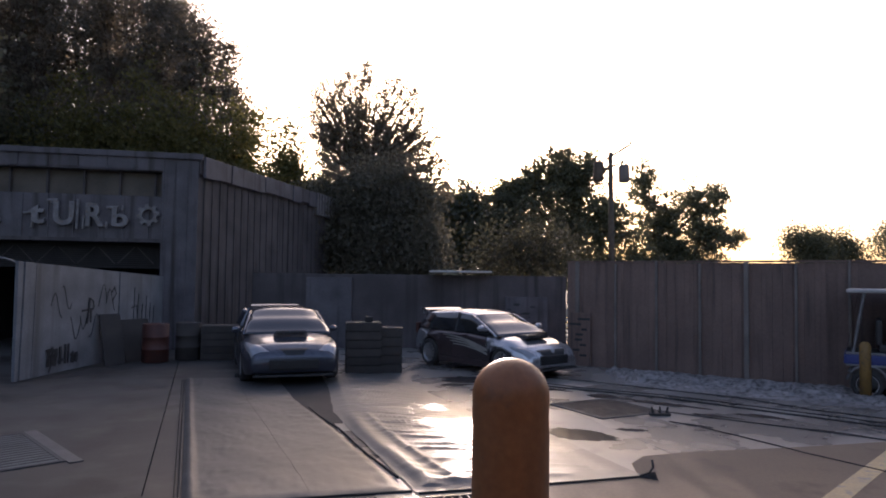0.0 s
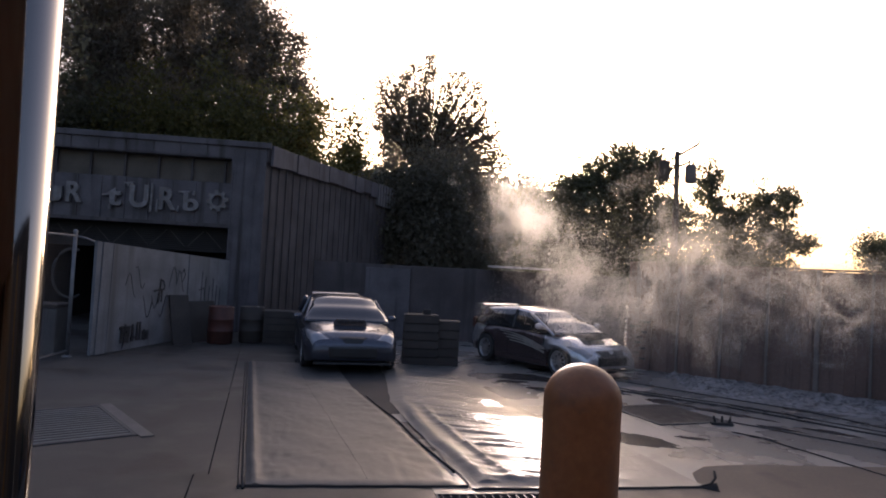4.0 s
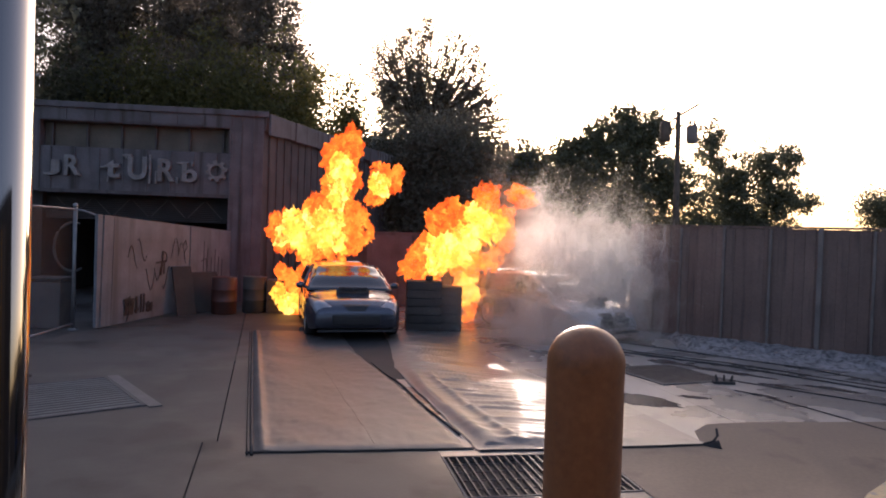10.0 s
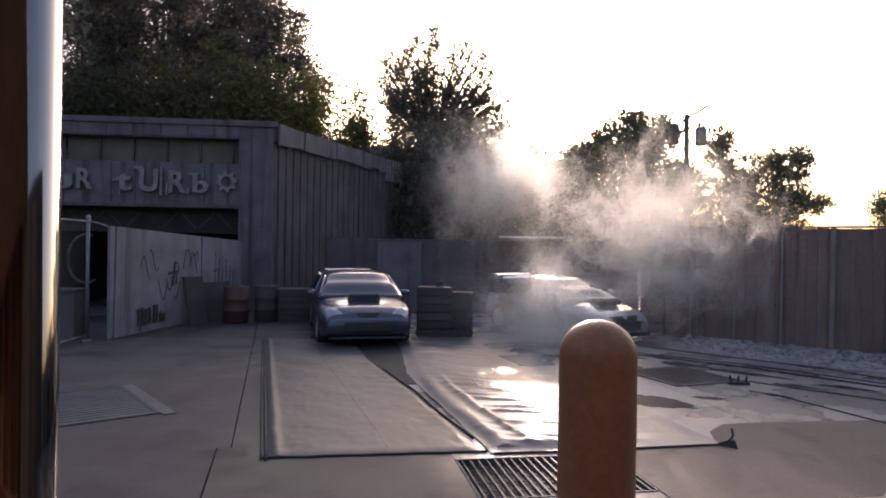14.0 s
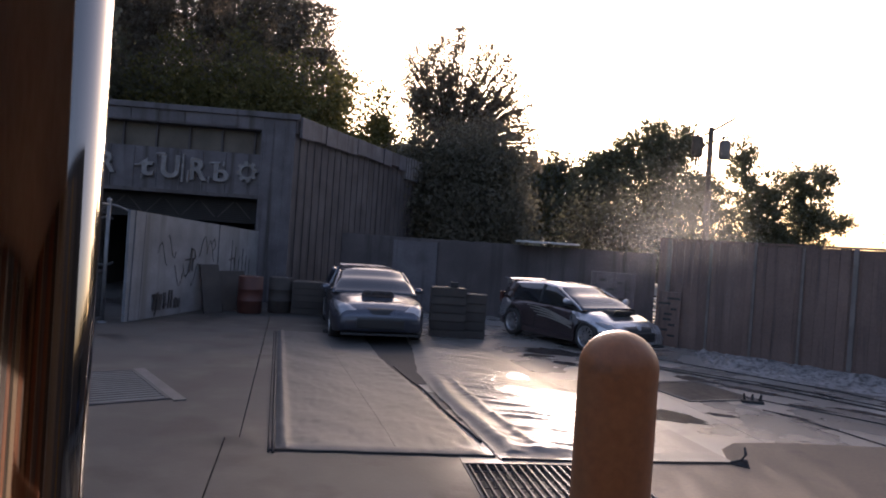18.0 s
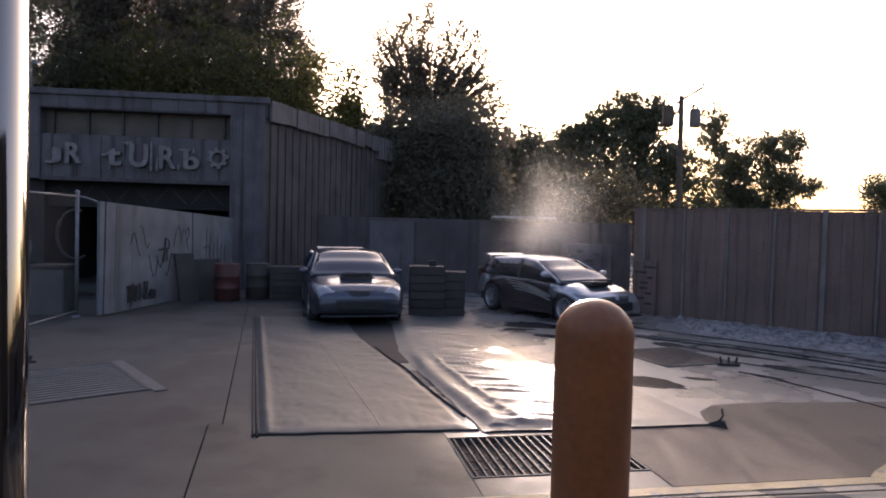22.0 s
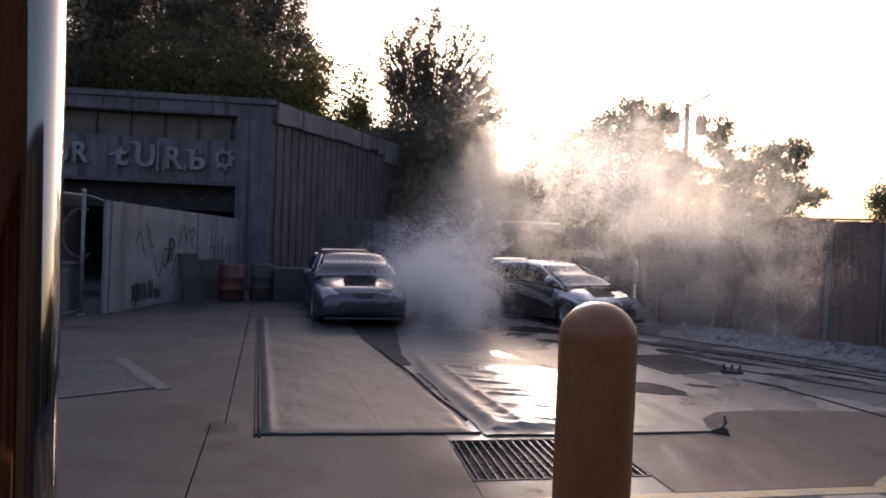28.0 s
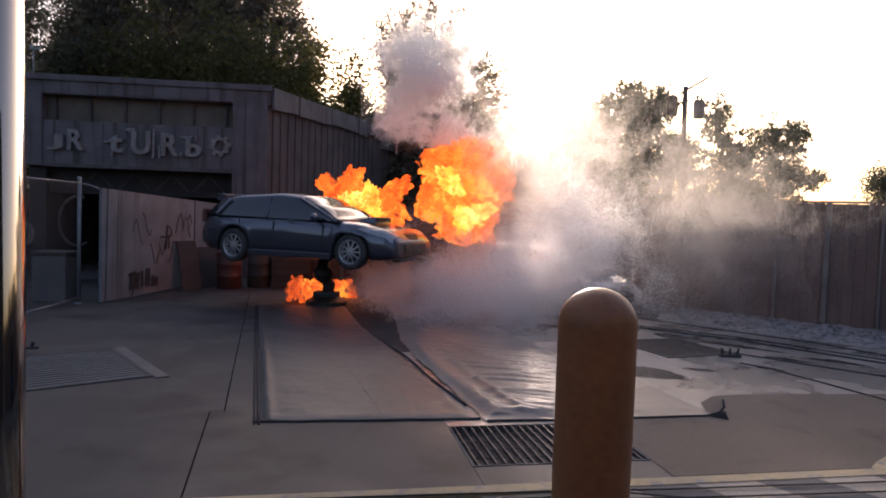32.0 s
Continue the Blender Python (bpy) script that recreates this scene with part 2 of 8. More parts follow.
M = {
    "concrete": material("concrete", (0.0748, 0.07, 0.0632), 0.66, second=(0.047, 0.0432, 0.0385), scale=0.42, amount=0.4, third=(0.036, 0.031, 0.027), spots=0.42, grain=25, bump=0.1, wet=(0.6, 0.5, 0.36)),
    # dry brown tone, plus missing shade put in as a darker colour
    "concrete_dry": material("concrete_dry", (0.17, 0.13, 0.095), 0.85, second=(0.135, 0.104, 0.076), scale=0.6, third=(0.115, 0.088, 0.065), spots=0.2, grain=25, bump=0.1),
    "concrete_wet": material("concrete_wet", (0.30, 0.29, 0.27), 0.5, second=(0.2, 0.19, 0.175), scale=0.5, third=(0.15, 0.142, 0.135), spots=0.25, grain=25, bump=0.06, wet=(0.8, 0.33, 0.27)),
    "ground": material("ground", (0.13, 0.12, 0.1), 0.9, second=(0.08, 0.075, 0.06), scale=0.3, grain=20),
    "tarp": material("tarp", (0.0924, 0.088, 0.0827), 0.47, second=(0.0704, 0.0669, 0.0625), scale=0.8, grain=30, bump=0.12, third=(0.0572, 0.0537, 0.051), spots=0.3),
    "sheet": material("sheet", (0.14, 0.133, 0.12), 0.43, spec=0.35, second=(0.15, 0.14, 0.13), scale=1.2, grain=14, bump=0.12),
    "sheet_wet": material("sheet_wet", (0.12, 0.115, 0.105), 0.33, second=(0.14, 0.13, 0.12), scale=1.2, grain=14, bump=0.12),
    "steel_wall": material("steel_wall", (0.115, 0.105, 0.117), 0.7, second=(0.062, 0.055, 0.06), scale=1.5, amount=0.55, third=(0.042, 0.033, 0.032), streak=4.5, grain=20, bump=0.2),
    "side_wall": material("side_wall", (0.092, 0.079, 0.08), 0.8, second=(0.053, 0.044, 0.045), scale=1.1, amount=0.5, third=(0.041, 0.0343, 0.0335), streak=5.0, grain=20, bump=0.2),
    "recess": material("recess", (0.1, 0.083, 0.066), 0.7, second=(0.065, 0.053, 0.042), scale=1.5, grain=25),
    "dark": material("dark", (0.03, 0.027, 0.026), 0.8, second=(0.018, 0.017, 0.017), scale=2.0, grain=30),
    "letter": material("letter", (0.2, 0.19, 0.195), 0.6, second=(0.12, 0.112, 0.112), scale=5.0, amount=0.4, grain=40, third=(0.16, 0.12, 0.09), spots=0.3),
    "gate_white": material("gate_white", (0.19, 0.196, 0.208), 0.65, second=(0.12, 0.124, 0.133), scale=1.6, amount=0.5, third=(0.1, 0.1, 0.1), streak=3.0, grain=30, bump=0.1),
    "paint_black": material("paint_black", (0.02, 0.02, 0.022), 0.6, second=(0.035, 0.033, 0.033), scale=6, grain=60),
    "wood_fence": material("wood_fence", (0.19, 0.128, 0.105), 0.8, second=(0.14, 0.094, 0.078), scale=0.8, third=(0.095, 0.068, 0.058), streak=9.0, grain=30, bump=0.2, random_tint=0.12),
    "post": material("post", (0.2, 0.172, 0.155), 0.8, second=(0.13, 0.112, 0.1), scale=2, grain=40),
    "bollard_orange": material("bollard_orange", (0.29, 0.115, 0.042), 0.5, second=(0.25, 0.098, 0.036), scale=2.0, third=(0.19, 0.09, 0.045), spots=0.05, grain=30, bump=0.12),
    "bollard": material("bollard", (0.45, 0.26, 0.05), 0.5, second=(0.38, 0.21, 0.04), scale=2.0, third=(0.25, 0.14, 0.05), spots=0.05, grain=30, bump=0.12),
    "ochre": material("ochre", (0.26, 0.15, 0.04), 0.6, second=(0.19, 0.11, 0.035), scale=3.0, third=(0.12, 0.08, 0.04), spots=0.2, grain=30),
    "rubber": material("rubber", (0.025, 0.025, 0.025), 0.75, second=(0.04, 0.038, 0.036), scale=5, grain=60),
    "galvanised": material("galvanised", (0.24, 0.24, 0.245), 0.5, 0.6, second=(0.17, 0.17, 0.175), scale=8, grain=60),
    "grate": material("grate", (0.13, 0.115, 0.1), 0.65, 0.15, second=(0.06, 0.05, 0.045), scale=8, grain=60),
    "grate_pale": material("grate_pale", (0.15, 0.16, 0.16), 0.5, 0.3, second=(0.1, 0.105, 0.105), scale=4, grain=50),
    "steel_frame": material("steel_frame", (0.17, 0.165, 0.155), 0.5, 0.3, second=(0.11, 0.105, 0.1), scale=4, grain=50),
    "yellow_paint": material("yellow_paint", (0.5, 0.385, 0.205), 0.75, second=(0.4, 0.32, 0.2), scale=2.5, third=(0.27, 0.25, 0.22), spots=0.35, grain=40),
    "water_film": material("water_film", (0.03, 0.03, 0.03), 0.1, second=(0.025, 0.025, 0.025), scale=5, grain=30, bump=0.03),
    "wet_patch": material("wet_patch", (0.06, 0.056, 0.052), 0.14, second=(0.045, 0.042, 0.04), scale=2.5, grain=30, bump=0.01),
    "hatch_dark": material("hatch_dark", (0.07, 0.07, 0.07), 0.75, second=(0.11, 0.105, 0.1), scale=2.5, grain=40),
    "hatch_light": material("hatch_light", (0.42, 0.35, 0.255), 0.75, second=(0.33, 0.3, 0.25), scale=2.5, grain=40),
    "gravel": material("gravel", (0.29, 0.27, 0.262), 0.7, second=(0.18, 0.168, 0.162), scale=3.5, third=(0.08, 0.074, 0.07), spots=0.75, grain=12, bump=0.3),
    "car_dark": material("car_dark", (0.085, 0.09, 0.112), 0.28, 0.55, second=(0.072, 0.077, 0.098), scale=1.0, grain=200, bump=0.0, coat=1.0),
    "car_silver": material("car_silver", (0.5, 0.51, 0.53), 0.28, 0.8, second=(0.45, 0.46, 0.48), scale=1.0, grain=200, bump=0.0, coat=0.6),
    "car_low": material("car_low", (0.04, 0.042, 0.055), 0.35, 0.3, second=(0.034, 0.036, 0.046), scale=1.0, grain=200, bump=0.0, coat=0.4),
    "car_maroon": material("car_maroon", (0.07, 0.05, 0.052), 0.3, 0.3, second=(0.055, 0.04, 0.042), scale=1.0, grain=200, bump=0.0, coat=0.5),
    "plastic_black": material("plastic_black", (0.018, 0.018, 0.018), 0.5, second=(0.025, 0.025, 0.025), scale=4, grain=80),
    "headlight": material("headlight", (0.3, 0.31, 0.33), 0.35, 0.3, second=(0.22, 0.23, 0.25), scale=8, grain=80, bump=0.0, coat=1.0),
    "alloy": material("alloy", (0.5, 0.5, 0.51), 0.35, 0.8, second=(0.42, 0.42, 0.43), scale=8, grain=80),
    "bark": material("bark", (0.12, 0.09, 0.065), 0.9, second=(0.07, 0.055, 0.04), scale=3, grain=14, bump=0.4),
    "hill": material("hill", (0.07, 0.075, 0.035), 0.95, second=(0.11, 0.095, 0.05), scale=0.4, grain=6, bump=0.3),
    # paler than the near hill: distance haze is put into this colour
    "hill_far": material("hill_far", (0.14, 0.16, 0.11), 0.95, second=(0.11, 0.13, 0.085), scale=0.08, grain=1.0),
    "crate": material("crate", (0.055, 0.046, 0.04), 0.8, second=(0.036, 0.031, 0.028), scale=2, grain=30, random_tint=0.2),
    "barrel": material("barrel", (0.096, 0.03, 0.021), 0.6, second=(0.06, 0.024, 0.018), scale=3, grain=30),
    "cart_white": material("cart_white", (0.45, 0.44, 0.43), 0.45, second=(0.36, 0.35, 0.34), scale=2, grain=50),
    "cart_blue": material("cart_blue", (0.03, 0.05, 0.2), 0.4, second=(0.025, 0.04, 0.15), scale=3, grain=60),
    "mural": material("mural", (0.091, 0.042, 0.0434), 0.8, second=(0.0525, 0.0434, 0.0546), scale=0.7, amount=0.25, third=(0.224, 0.07, 0.056), spots=0.35, grain=20),
    "tram": material("tram", (0.27, 0.115, 0.065), 0.5, second=(0.26, 0.1, 0.055), scale=3.0, amount=0.3, third=(0.35, 0.24, 0.15), streak=5.0, grain=40),
    "tram_tan": material("tram_tan", (0.42, 0.33, 0.24), 0.5, second=(0.33, 0.25, 0.17), scale=3.0, grain=40),
    "ring_white": material("ring_white", (0.5, 0.48, 0.44), 0.7, second=(0.4, 0.38, 0.35), scale=6, grain=60),
    "hydraulic": material("hydraulic", (0.03, 0.03, 0.033), 0.45, 0.4, second=(0.05, 0.045, 0.04), scale=5, grain=50),
}


def chrome():
    m = bpy.data.materials.new("chrome")
    m.use_nodes = True
    nodes, link = m.node_tree.nodes, m.node_tree.links.new
    b = nodes["Principled BSDF"]
    b.inputs["Base Color"].default_value = (0.25, 0.238, 0.22, 1)
    b.inputs["Metallic"].default_value = 1.0
    n = nodes.new("ShaderNodeTexNoise")
    n.inputs["Scale"].default_value = 30
    r = nodes.new("ShaderNodeMapRange")
    r.inputs["To Min"].default_value, r.inputs["To Max"].default_value = 0.05, 0.1
    link(n.outputs["Fac"], r.inputs["Value"])
    link(r.outputs[0], b.inputs["Roughness"])
    return m


def car_glass():
    m = bpy.data.materials.new("car_glass")
    m.use_nodes = True
    b = m.node_tree.nodes["Principled BSDF"]
    b.inputs["Base Color"].default_value = (0.02, 0.022, 0.025, 1)
    b.inputs["Roughness"].default_value = 0.06
    b.inputs["Specular IOR Level"].default_value = 1.0
    return m


def leaf(name, a, b):
    m = bpy.data.materials.new(name)
    m.use_nodes = True
    nodes, link = m.node_tree.nodes, m.node_tree.links.new
    geo = nodes.new("ShaderNodeNewGeometry")
    x = nodes.new("ShaderNodeMix")
    x.data_type = "RGBA"
    x.inputs[6].default_value, x.inputs[7].default_value = (*a, 1), (*b, 1)
    link(geo.outputs["Random Per Island"], x.inputs[0])
    bs = nodes["Principled BSDF"]
    bs.inputs["Roughness"].default_value = 0.55
    link(x.outputs[2], bs.inputs["Base Color"])
    tr = nodes.new("ShaderNodeBsdfTranslucent")
    link(x.outputs[2], tr.inputs["Color"])
    mx = nodes.new("ShaderNodeMixShader")
    mx.inputs[0].default_value = 0.5
    link(bs.outputs[0], mx.inputs[1])
    link(tr.outputs[0], mx.inputs[2])
    link(mx.outputs[0], nodes["Material Output"].inputs[0])
    return m


M["chrome"], M["glass"] = chrome(), car_glass()
# leaves greyed and lightened to paint in the haze of distance
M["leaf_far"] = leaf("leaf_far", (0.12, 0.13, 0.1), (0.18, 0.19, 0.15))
M["leaf_dark"] = leaf("leaf_dark", (0.098, 0.092, 0.066), (0.165, 0.152, 0.11))
M["leaf_bank"] = leaf("leaf_bank", (0.12, 0.114, 0.066), (0.215, 0.193, 0.115))
M["leaf_euc"] = leaf("leaf_euc", (0.12, 0.105, 0.082), (0.225, 0.195, 0.15))
M["leaf_oak"] = leaf("leaf_oak", (0.085, 0.088, 0.052), (0.15, 0.15, 0.09))
# darkened copy of leaf_oak, with shade put into the colour
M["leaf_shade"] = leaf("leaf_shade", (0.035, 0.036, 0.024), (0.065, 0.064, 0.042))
M["leaf_brush"] = leaf("leaf_brush", (0.09, 0.095, 0.03), (0.2, 0.17, 0.06))


# ---------------------------------------------------------------- mesh helpers
def mesh_ob(name, bm, mat, smooth=False):
    me = bpy.data.meshes.new(name)
    bmesh.ops.recalc_face_normals(bm, faces=bm.faces)
    bm.to_mesh(me)
    bm.free()
    for mm in (mat if isinstance(mat, (list, tuple)) else [mat]):
        me.materials.append(mm)
    if smooth:
        for p in me.polygons:
            p.use_smooth = True
    return new(name, me)


def part(name, bm, mat, parent, label="", smooth=False):
    ob = mesh_ob(name, bm, mat, smooth)
    ob.parent = parent
    if label:
        ob["label"] = label
    return ob


def thing(name, m, label, category, group="", kind=""):
    ob = new(name)
    ob.empty_display_size = 0.2
    ob.matrix_world = m
    return tagged(ob, label, category, group, kind)


def box(bm, c, s, rz=0.0, bevel=0.0, m=None):
    got = bmesh.ops.create_cube(bm, size=1.0, matrix=Matrix.Translation(c) @ Matrix.Rotation(rz, 4, "Z") @ Matrix.Diagonal((*s, 1)))
    if bevel:
        es = list({e for v in got["verts"] for e in v.link_edges})
        bmesh.ops.bevel(bm, geom=es, offset=bevel, segments=2, affect="EDGES", profile=0.6)
    return bm


def rod(bm, a, b, r, seg=10, r2=None, caps=True):
    a, b = Vector(a), Vector(b)
    d = b - a
    q = d.to_track_quat("Z", "Y").to_matrix().to_4x4()
    bmesh.ops.create_cone(bm, cap_ends=caps, segments=seg, radius1=r, radius2=r if r2 is None else r2, depth=d.length,
                          matrix=Matrix.Translation((a + b) / 2) @ q)
    return bm


def lathe(bm, prof, seg=32, m=Matrix()):
    """A turned body from (radius, height) pairs."""
    rings = []
    for r, z in prof:
        if r < 1e-5:
            rings.append([bm.verts.new(m @ Vector((0, 0, z)))])
        else:
            rings.append([bm.verts.new(m @ Vector((r * math.cos(2 * math.pi * k / seg), r * math.sin(2 * math.pi * k / seg), z))) for k in range(seg)])
    for p, q in zip(rings, rings[1:]):
        for k in range(seg):
            k2 = (k + 1) % seg
            f = [p[k % len(p)], p[k2 % len(p)], q[k2 % len(q)], q[k % len(q)]]
            f = list(dict.fromkeys(f))
            if len(f) > 2:
                bm.faces.new(f)
    return bm


def tube(bm, pts, r, seg=8):
    """One bent tube through the points."""
    pts = [Vector(p) for p in pts]
    rings = []
    for k, p in enumerate(pts):
        d = (pts[min(k + 1, len(pts) - 1)] - pts[max(k - 1, 0)]).normalized()
        a = d.cross(Vector((0, 0, 1)) if abs(d.z) < 0.9 else Vector((1, 0, 0))).normalized()
        b = d.cross(a)
        rings.append([bm.verts.new(p + r * (math.cos(2 * math.pi * j / seg) * a + math.sin(2 * math.pi * j / seg) * b)) for j in range(seg)])
    for p, q in zip(rings, rings[1:]):
        for j in range(seg):
            bm.faces.new((p[j], p[(j + 1) % seg], q[(j + 1) % seg], q[j]))
    bm.faces.new(rings[0][::-1])
    bm.faces.new(rings[-1])
    return bm


def prism(bm, poly, z0, z1):
    """A slab from a polygon in plan."""
    lo = [bm.verts.new((x, y, z0)) for x, y in poly]
    hi = [bm.verts.new((x, y, z1)) for x, y in poly]
    bm.faces.new(lo[::-1])
    bm.faces.new(hi)
    for k in range(len(poly)):
        k2 = (k + 1) % len(poly)
        bm.faces.new((lo[k], lo[k2], hi[k2], hi[k]))
    return bm


def grid_mesh(name, xs, ys, fn, mat, smooth=True):
    """A sheet over the grid xs by ys, whose points are fn(x, y)."""
    verts = [fn(x, y) for y in ys for x in xs]
    n = len(xs)
    faces = [(j * n + i, j * n + i + 1, (j + 1) * n + i + 1, (j + 1) * n + i) for j in range(len(ys) - 1) for i in range(n - 1)]
    me = bpy.data.meshes.new(name)
    me.from_pydata(verts, [], faces)
    me.materials.append(mat)
    for p in me.polygons:
        p.use_smooth = smooth
    return new(name, me)


def B():
    return bmesh.new()


# plaza axes: u runs along the painted kerb line, v across it
TH = radians(15.8)
CU, SU = math.cos(TH), math.sin(TH)


def uv(u, v, z=0.0):
    return Vector((u * CU - v * SU, u * SU + v * CU, z))


def frange(a, b, n):
    return [a + (b - a) * k / (n - 1) for k in range(n)]


# ---------------------------------------------------------------- ground and plaza
ground = grid_mesh("ground", frange(-900, 900, 7), frange(-900, 900, 7), lambda x, y: (x, y, -0.06), M["ground"], False)
tagged(ground, "flat dusty ground reaching to the horizon", "ground", kind="structure")

plaza = thing("pavement", Matrix(), "stained concrete yard slabs with narrow joints, wet further back", "pavement", kind="structure")


def slab(u0, u1, v0, v1, mat, z1=0.0, z0=-0.05):
    bm = B()
    prism(bm, [uv(u0, v0)[:2], uv(u1, v0)[:2], uv(u1, v1)[:2], uv(u0, v1)[:2]], z0, z1)
    es = [e for e in bm.edges if all(v.co.z > z1 - 1e-4 for v in e.verts)]
    bmesh.ops.bevel(bm, geom=es, offset=0.006, segments=1, affect="EDGES")
    return part("slab", bm, mat, plaza)


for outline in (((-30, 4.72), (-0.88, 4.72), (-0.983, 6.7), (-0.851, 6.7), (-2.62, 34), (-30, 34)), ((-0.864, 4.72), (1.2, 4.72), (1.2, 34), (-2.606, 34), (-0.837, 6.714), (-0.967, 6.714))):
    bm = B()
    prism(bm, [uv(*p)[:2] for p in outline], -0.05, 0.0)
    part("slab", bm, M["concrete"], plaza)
for outline in (((-0.879, 4.73), (-0.865, 4.73), (-0.968, 6.7), (-0.982, 6.7)), ((-0.98, 6.701), (-0.84, 6.701), (-0.84, 6.713), (-0.98, 6.713)), ((-0.85, 6.716), (-0.838, 6.716), (-1.105, 10.8), (-1.117, 10.8))):
    bm = B()
    prism(bm, [uv(*p)[:2] for p in outline], -0.03, -0.003)
    part("joint_water", bm, M["water_film"], plaza, "rainwater standing in a slab joint")
slab(1.2, 2.69, 4.72, 5.08, M["concrete"])
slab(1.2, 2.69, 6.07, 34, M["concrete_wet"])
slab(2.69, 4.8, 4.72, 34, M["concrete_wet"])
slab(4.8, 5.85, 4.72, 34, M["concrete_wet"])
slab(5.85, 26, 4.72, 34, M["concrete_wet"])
# brown dry patch; its colour also stands in for shade across it
bm = B()
edge = [(2.7, 4.73), (13, 4.73), (13, 6.7), (9, 6.78), (6.3, 6.85), (5.0, 6.95), (4.4, 6.9), (4.1, 6.65), (3.95, 6.3), (3.8, 6.16), (2.7, 6.12)]
prism(bm, [uv(*p)[:2] for p in edge], 0.0, 0.004)
part("slab", bm, M["concrete_dry"], plaza, "dry brown concrete patch, coloured darker to offset the sun on it")
# the lane along which the camera stands
road = B()
prism(road, [uv(-40, -14)[:2], uv(40, -14)[:2], uv(40, 3.3)[:2], uv(-40, 3.3)[:2]], -0.055, -0.012)
tagged(mesh_ob("road", road, M["hatch_dark"]), "dark asphalt lane beside the concrete yard", "road", kind="structure")
kerb = thing("kerb", Matrix(), "painted kerb band of yellow line and light and dark blocks", "kerb", kind="structure")
bm = B()
prism(bm, [uv(-30, 4.585)[:2], uv(4.6, 4.585)[:2], uv(4.53, 4.712)[:2], uv(-30, 4.712)[:2]], -0.05, 0.006)
part("line", bm, M["yellow_paint"], kerb, "worn yellow painted line")
bm = B()
prism(bm, [uv(4.42, 4.712)[:2], uv(4.605, 4.62)[:2], uv(9.6, 7.5)[:2], uv(9.52, 7.66)[:2], uv(4.56, 4.82)[:2]], 0.0042, 0.007)
part("line", bm, M["yellow_paint"], kerb, "worn yellow painted line turning across the yard")
for k in range(-16, 24):
    u0 = 2.05 + k * 0.52 if k >= 0 else 0.9 + k * 0.52
    for j, (va, vb) in enumerate(((4.0, 4.58), (3.31, 3.99))):
        bm = B()
        sh = 0.32
        prism(bm, [uv(u0 + 0.004, va)[:2], uv(u0 + 0.516, va)[:2], uv(u0 + 0.516 - sh, vb)[:2], uv(u0 + 0.004 - sh, vb)[:2]], -0.05, 0.0)
        part("block", bm, M["hatch_dark"] if (k + j) % 2 else M["hatch_light"], kerb)


def grating(u0, u1, v0, v1, nbars, label, along="v", axes=uv, rim=0.045, sunk=True, cross=0, mat=None, half=0.009):
    """A steel grating: rim, bars and cross rods over a dark pit."""
    g = thing("floor_grate", Matrix(), label, "grate", "steel floor grates")
    z = 0.002
    if not sunk:
        bm = B()
        prism(bm, [axes(u0, v0)[:2], axes(u1, v0)[:2], axes(u1, v1)[:2], axes(u0, v1)[:2]], 0.001, 0.005)
        part("pit", bm, M["dark"], g)
        z = 0.0105
    else:
        bm = B()
        prism(bm, [axes(u0 - 0.02, v0 - 0.02)[:2], axes(u1 + 0.02, v0 - 0.02)[:2], axes(u1 + 0.02, v1 + 0.02)[:2], axes(u0 - 0.02, v1 + 0.02)[:2]], -0.056, -0.052)
        part("pit", bm, M["dark"], g)
    for a in ((u0, u1, v0, v0 + rim), (u0, u1, v1 - rim, v1), (u0, u0 + rim, v0 + rim, v1 - rim), (u1 - rim, u1, v0 + rim, v1 - rim)):
        bm = B()
        prism(bm, [axes(a[0], a[2])[:2], axes(a[1], a[2])[:2], axes(a[1], a[3])[:2], axes(a[0], a[3])[:2]], z - 0.015, z + 0.004)
        part("rim", bm, M["hatch_dark"], g)
    me = None
    for k in range(nbars):
        f = (k + 0.5) / nbars
        if along == "v":
            c = u0 + rim + (u1 - u0 - 2 * rim) * f
            poly = [(c - 0.007, v0 + rim), (c + 0.007, v0 + rim), (c + 0.007, v1 - rim), (c - 0.007, v1 - rim)]
        else:
            c = v0 + rim + (v1 - v0 - 2 * rim) * f
            poly = [(u0 + rim, c - half), (u1 - rim, c - half), (u1 - rim, c + half), (u0 + rim, c + half)]
        bm = B()
        prism(bm, [axes(*p)[:2] for p in poly], z - 0.03 if sunk else z - 0.005, z)
        part("bar", bm, mat or M["grate"], g)
    for k in range(cross):
        f = (k + 1) / (cross + 1)
        bm = B()
        if along == "v":
            c = v0 + (v1 - v0) * f
            rod(bm, axes(u0 + rim, c) + Vector((0, 0, z - 0.012)), axes(u1 - rim, c) + Vector((0, 0, z - 0.012)), 0.006, 6)
        else:
            c = u0 + (u1 - u0) * f
            rod(bm, axes(c, v0 + rim) + Vector((0, 0, z - 0.012)), axes(c, v1 - rim) + Vector((0, 0, z - 0.012)), 0.006, 6)
        part("cross_rod", bm, M["grate"], g)
    return g


grating(1.2, 2.69, 5.08, 6.07, 19, "dark steel drain grate with slanting bars in the concrete", rim=0.02, cross=4)
grating(1.12, 2.1, 4.02, 4.5, 16, "small steel drain grate beside the painted line", sunk=False, cross=2)
G2, G2A = Vector((2.36, 9.87, 0)), radians(27)


def yard_axes(a, b, z=0.0):
    return G2 + a * Vector((math.cos(G2A), math.sin(G2A), 0)) + b * Vector((-math.sin(G2A), math.cos(G2A), 0)) + Vector((0, 0, z))


grating(0.0, 1.24, 0.0, 1.3, 30, "rusty steel grate in the wet concrete", along="v", axes=yard_axes, sunk=False, cross=8)
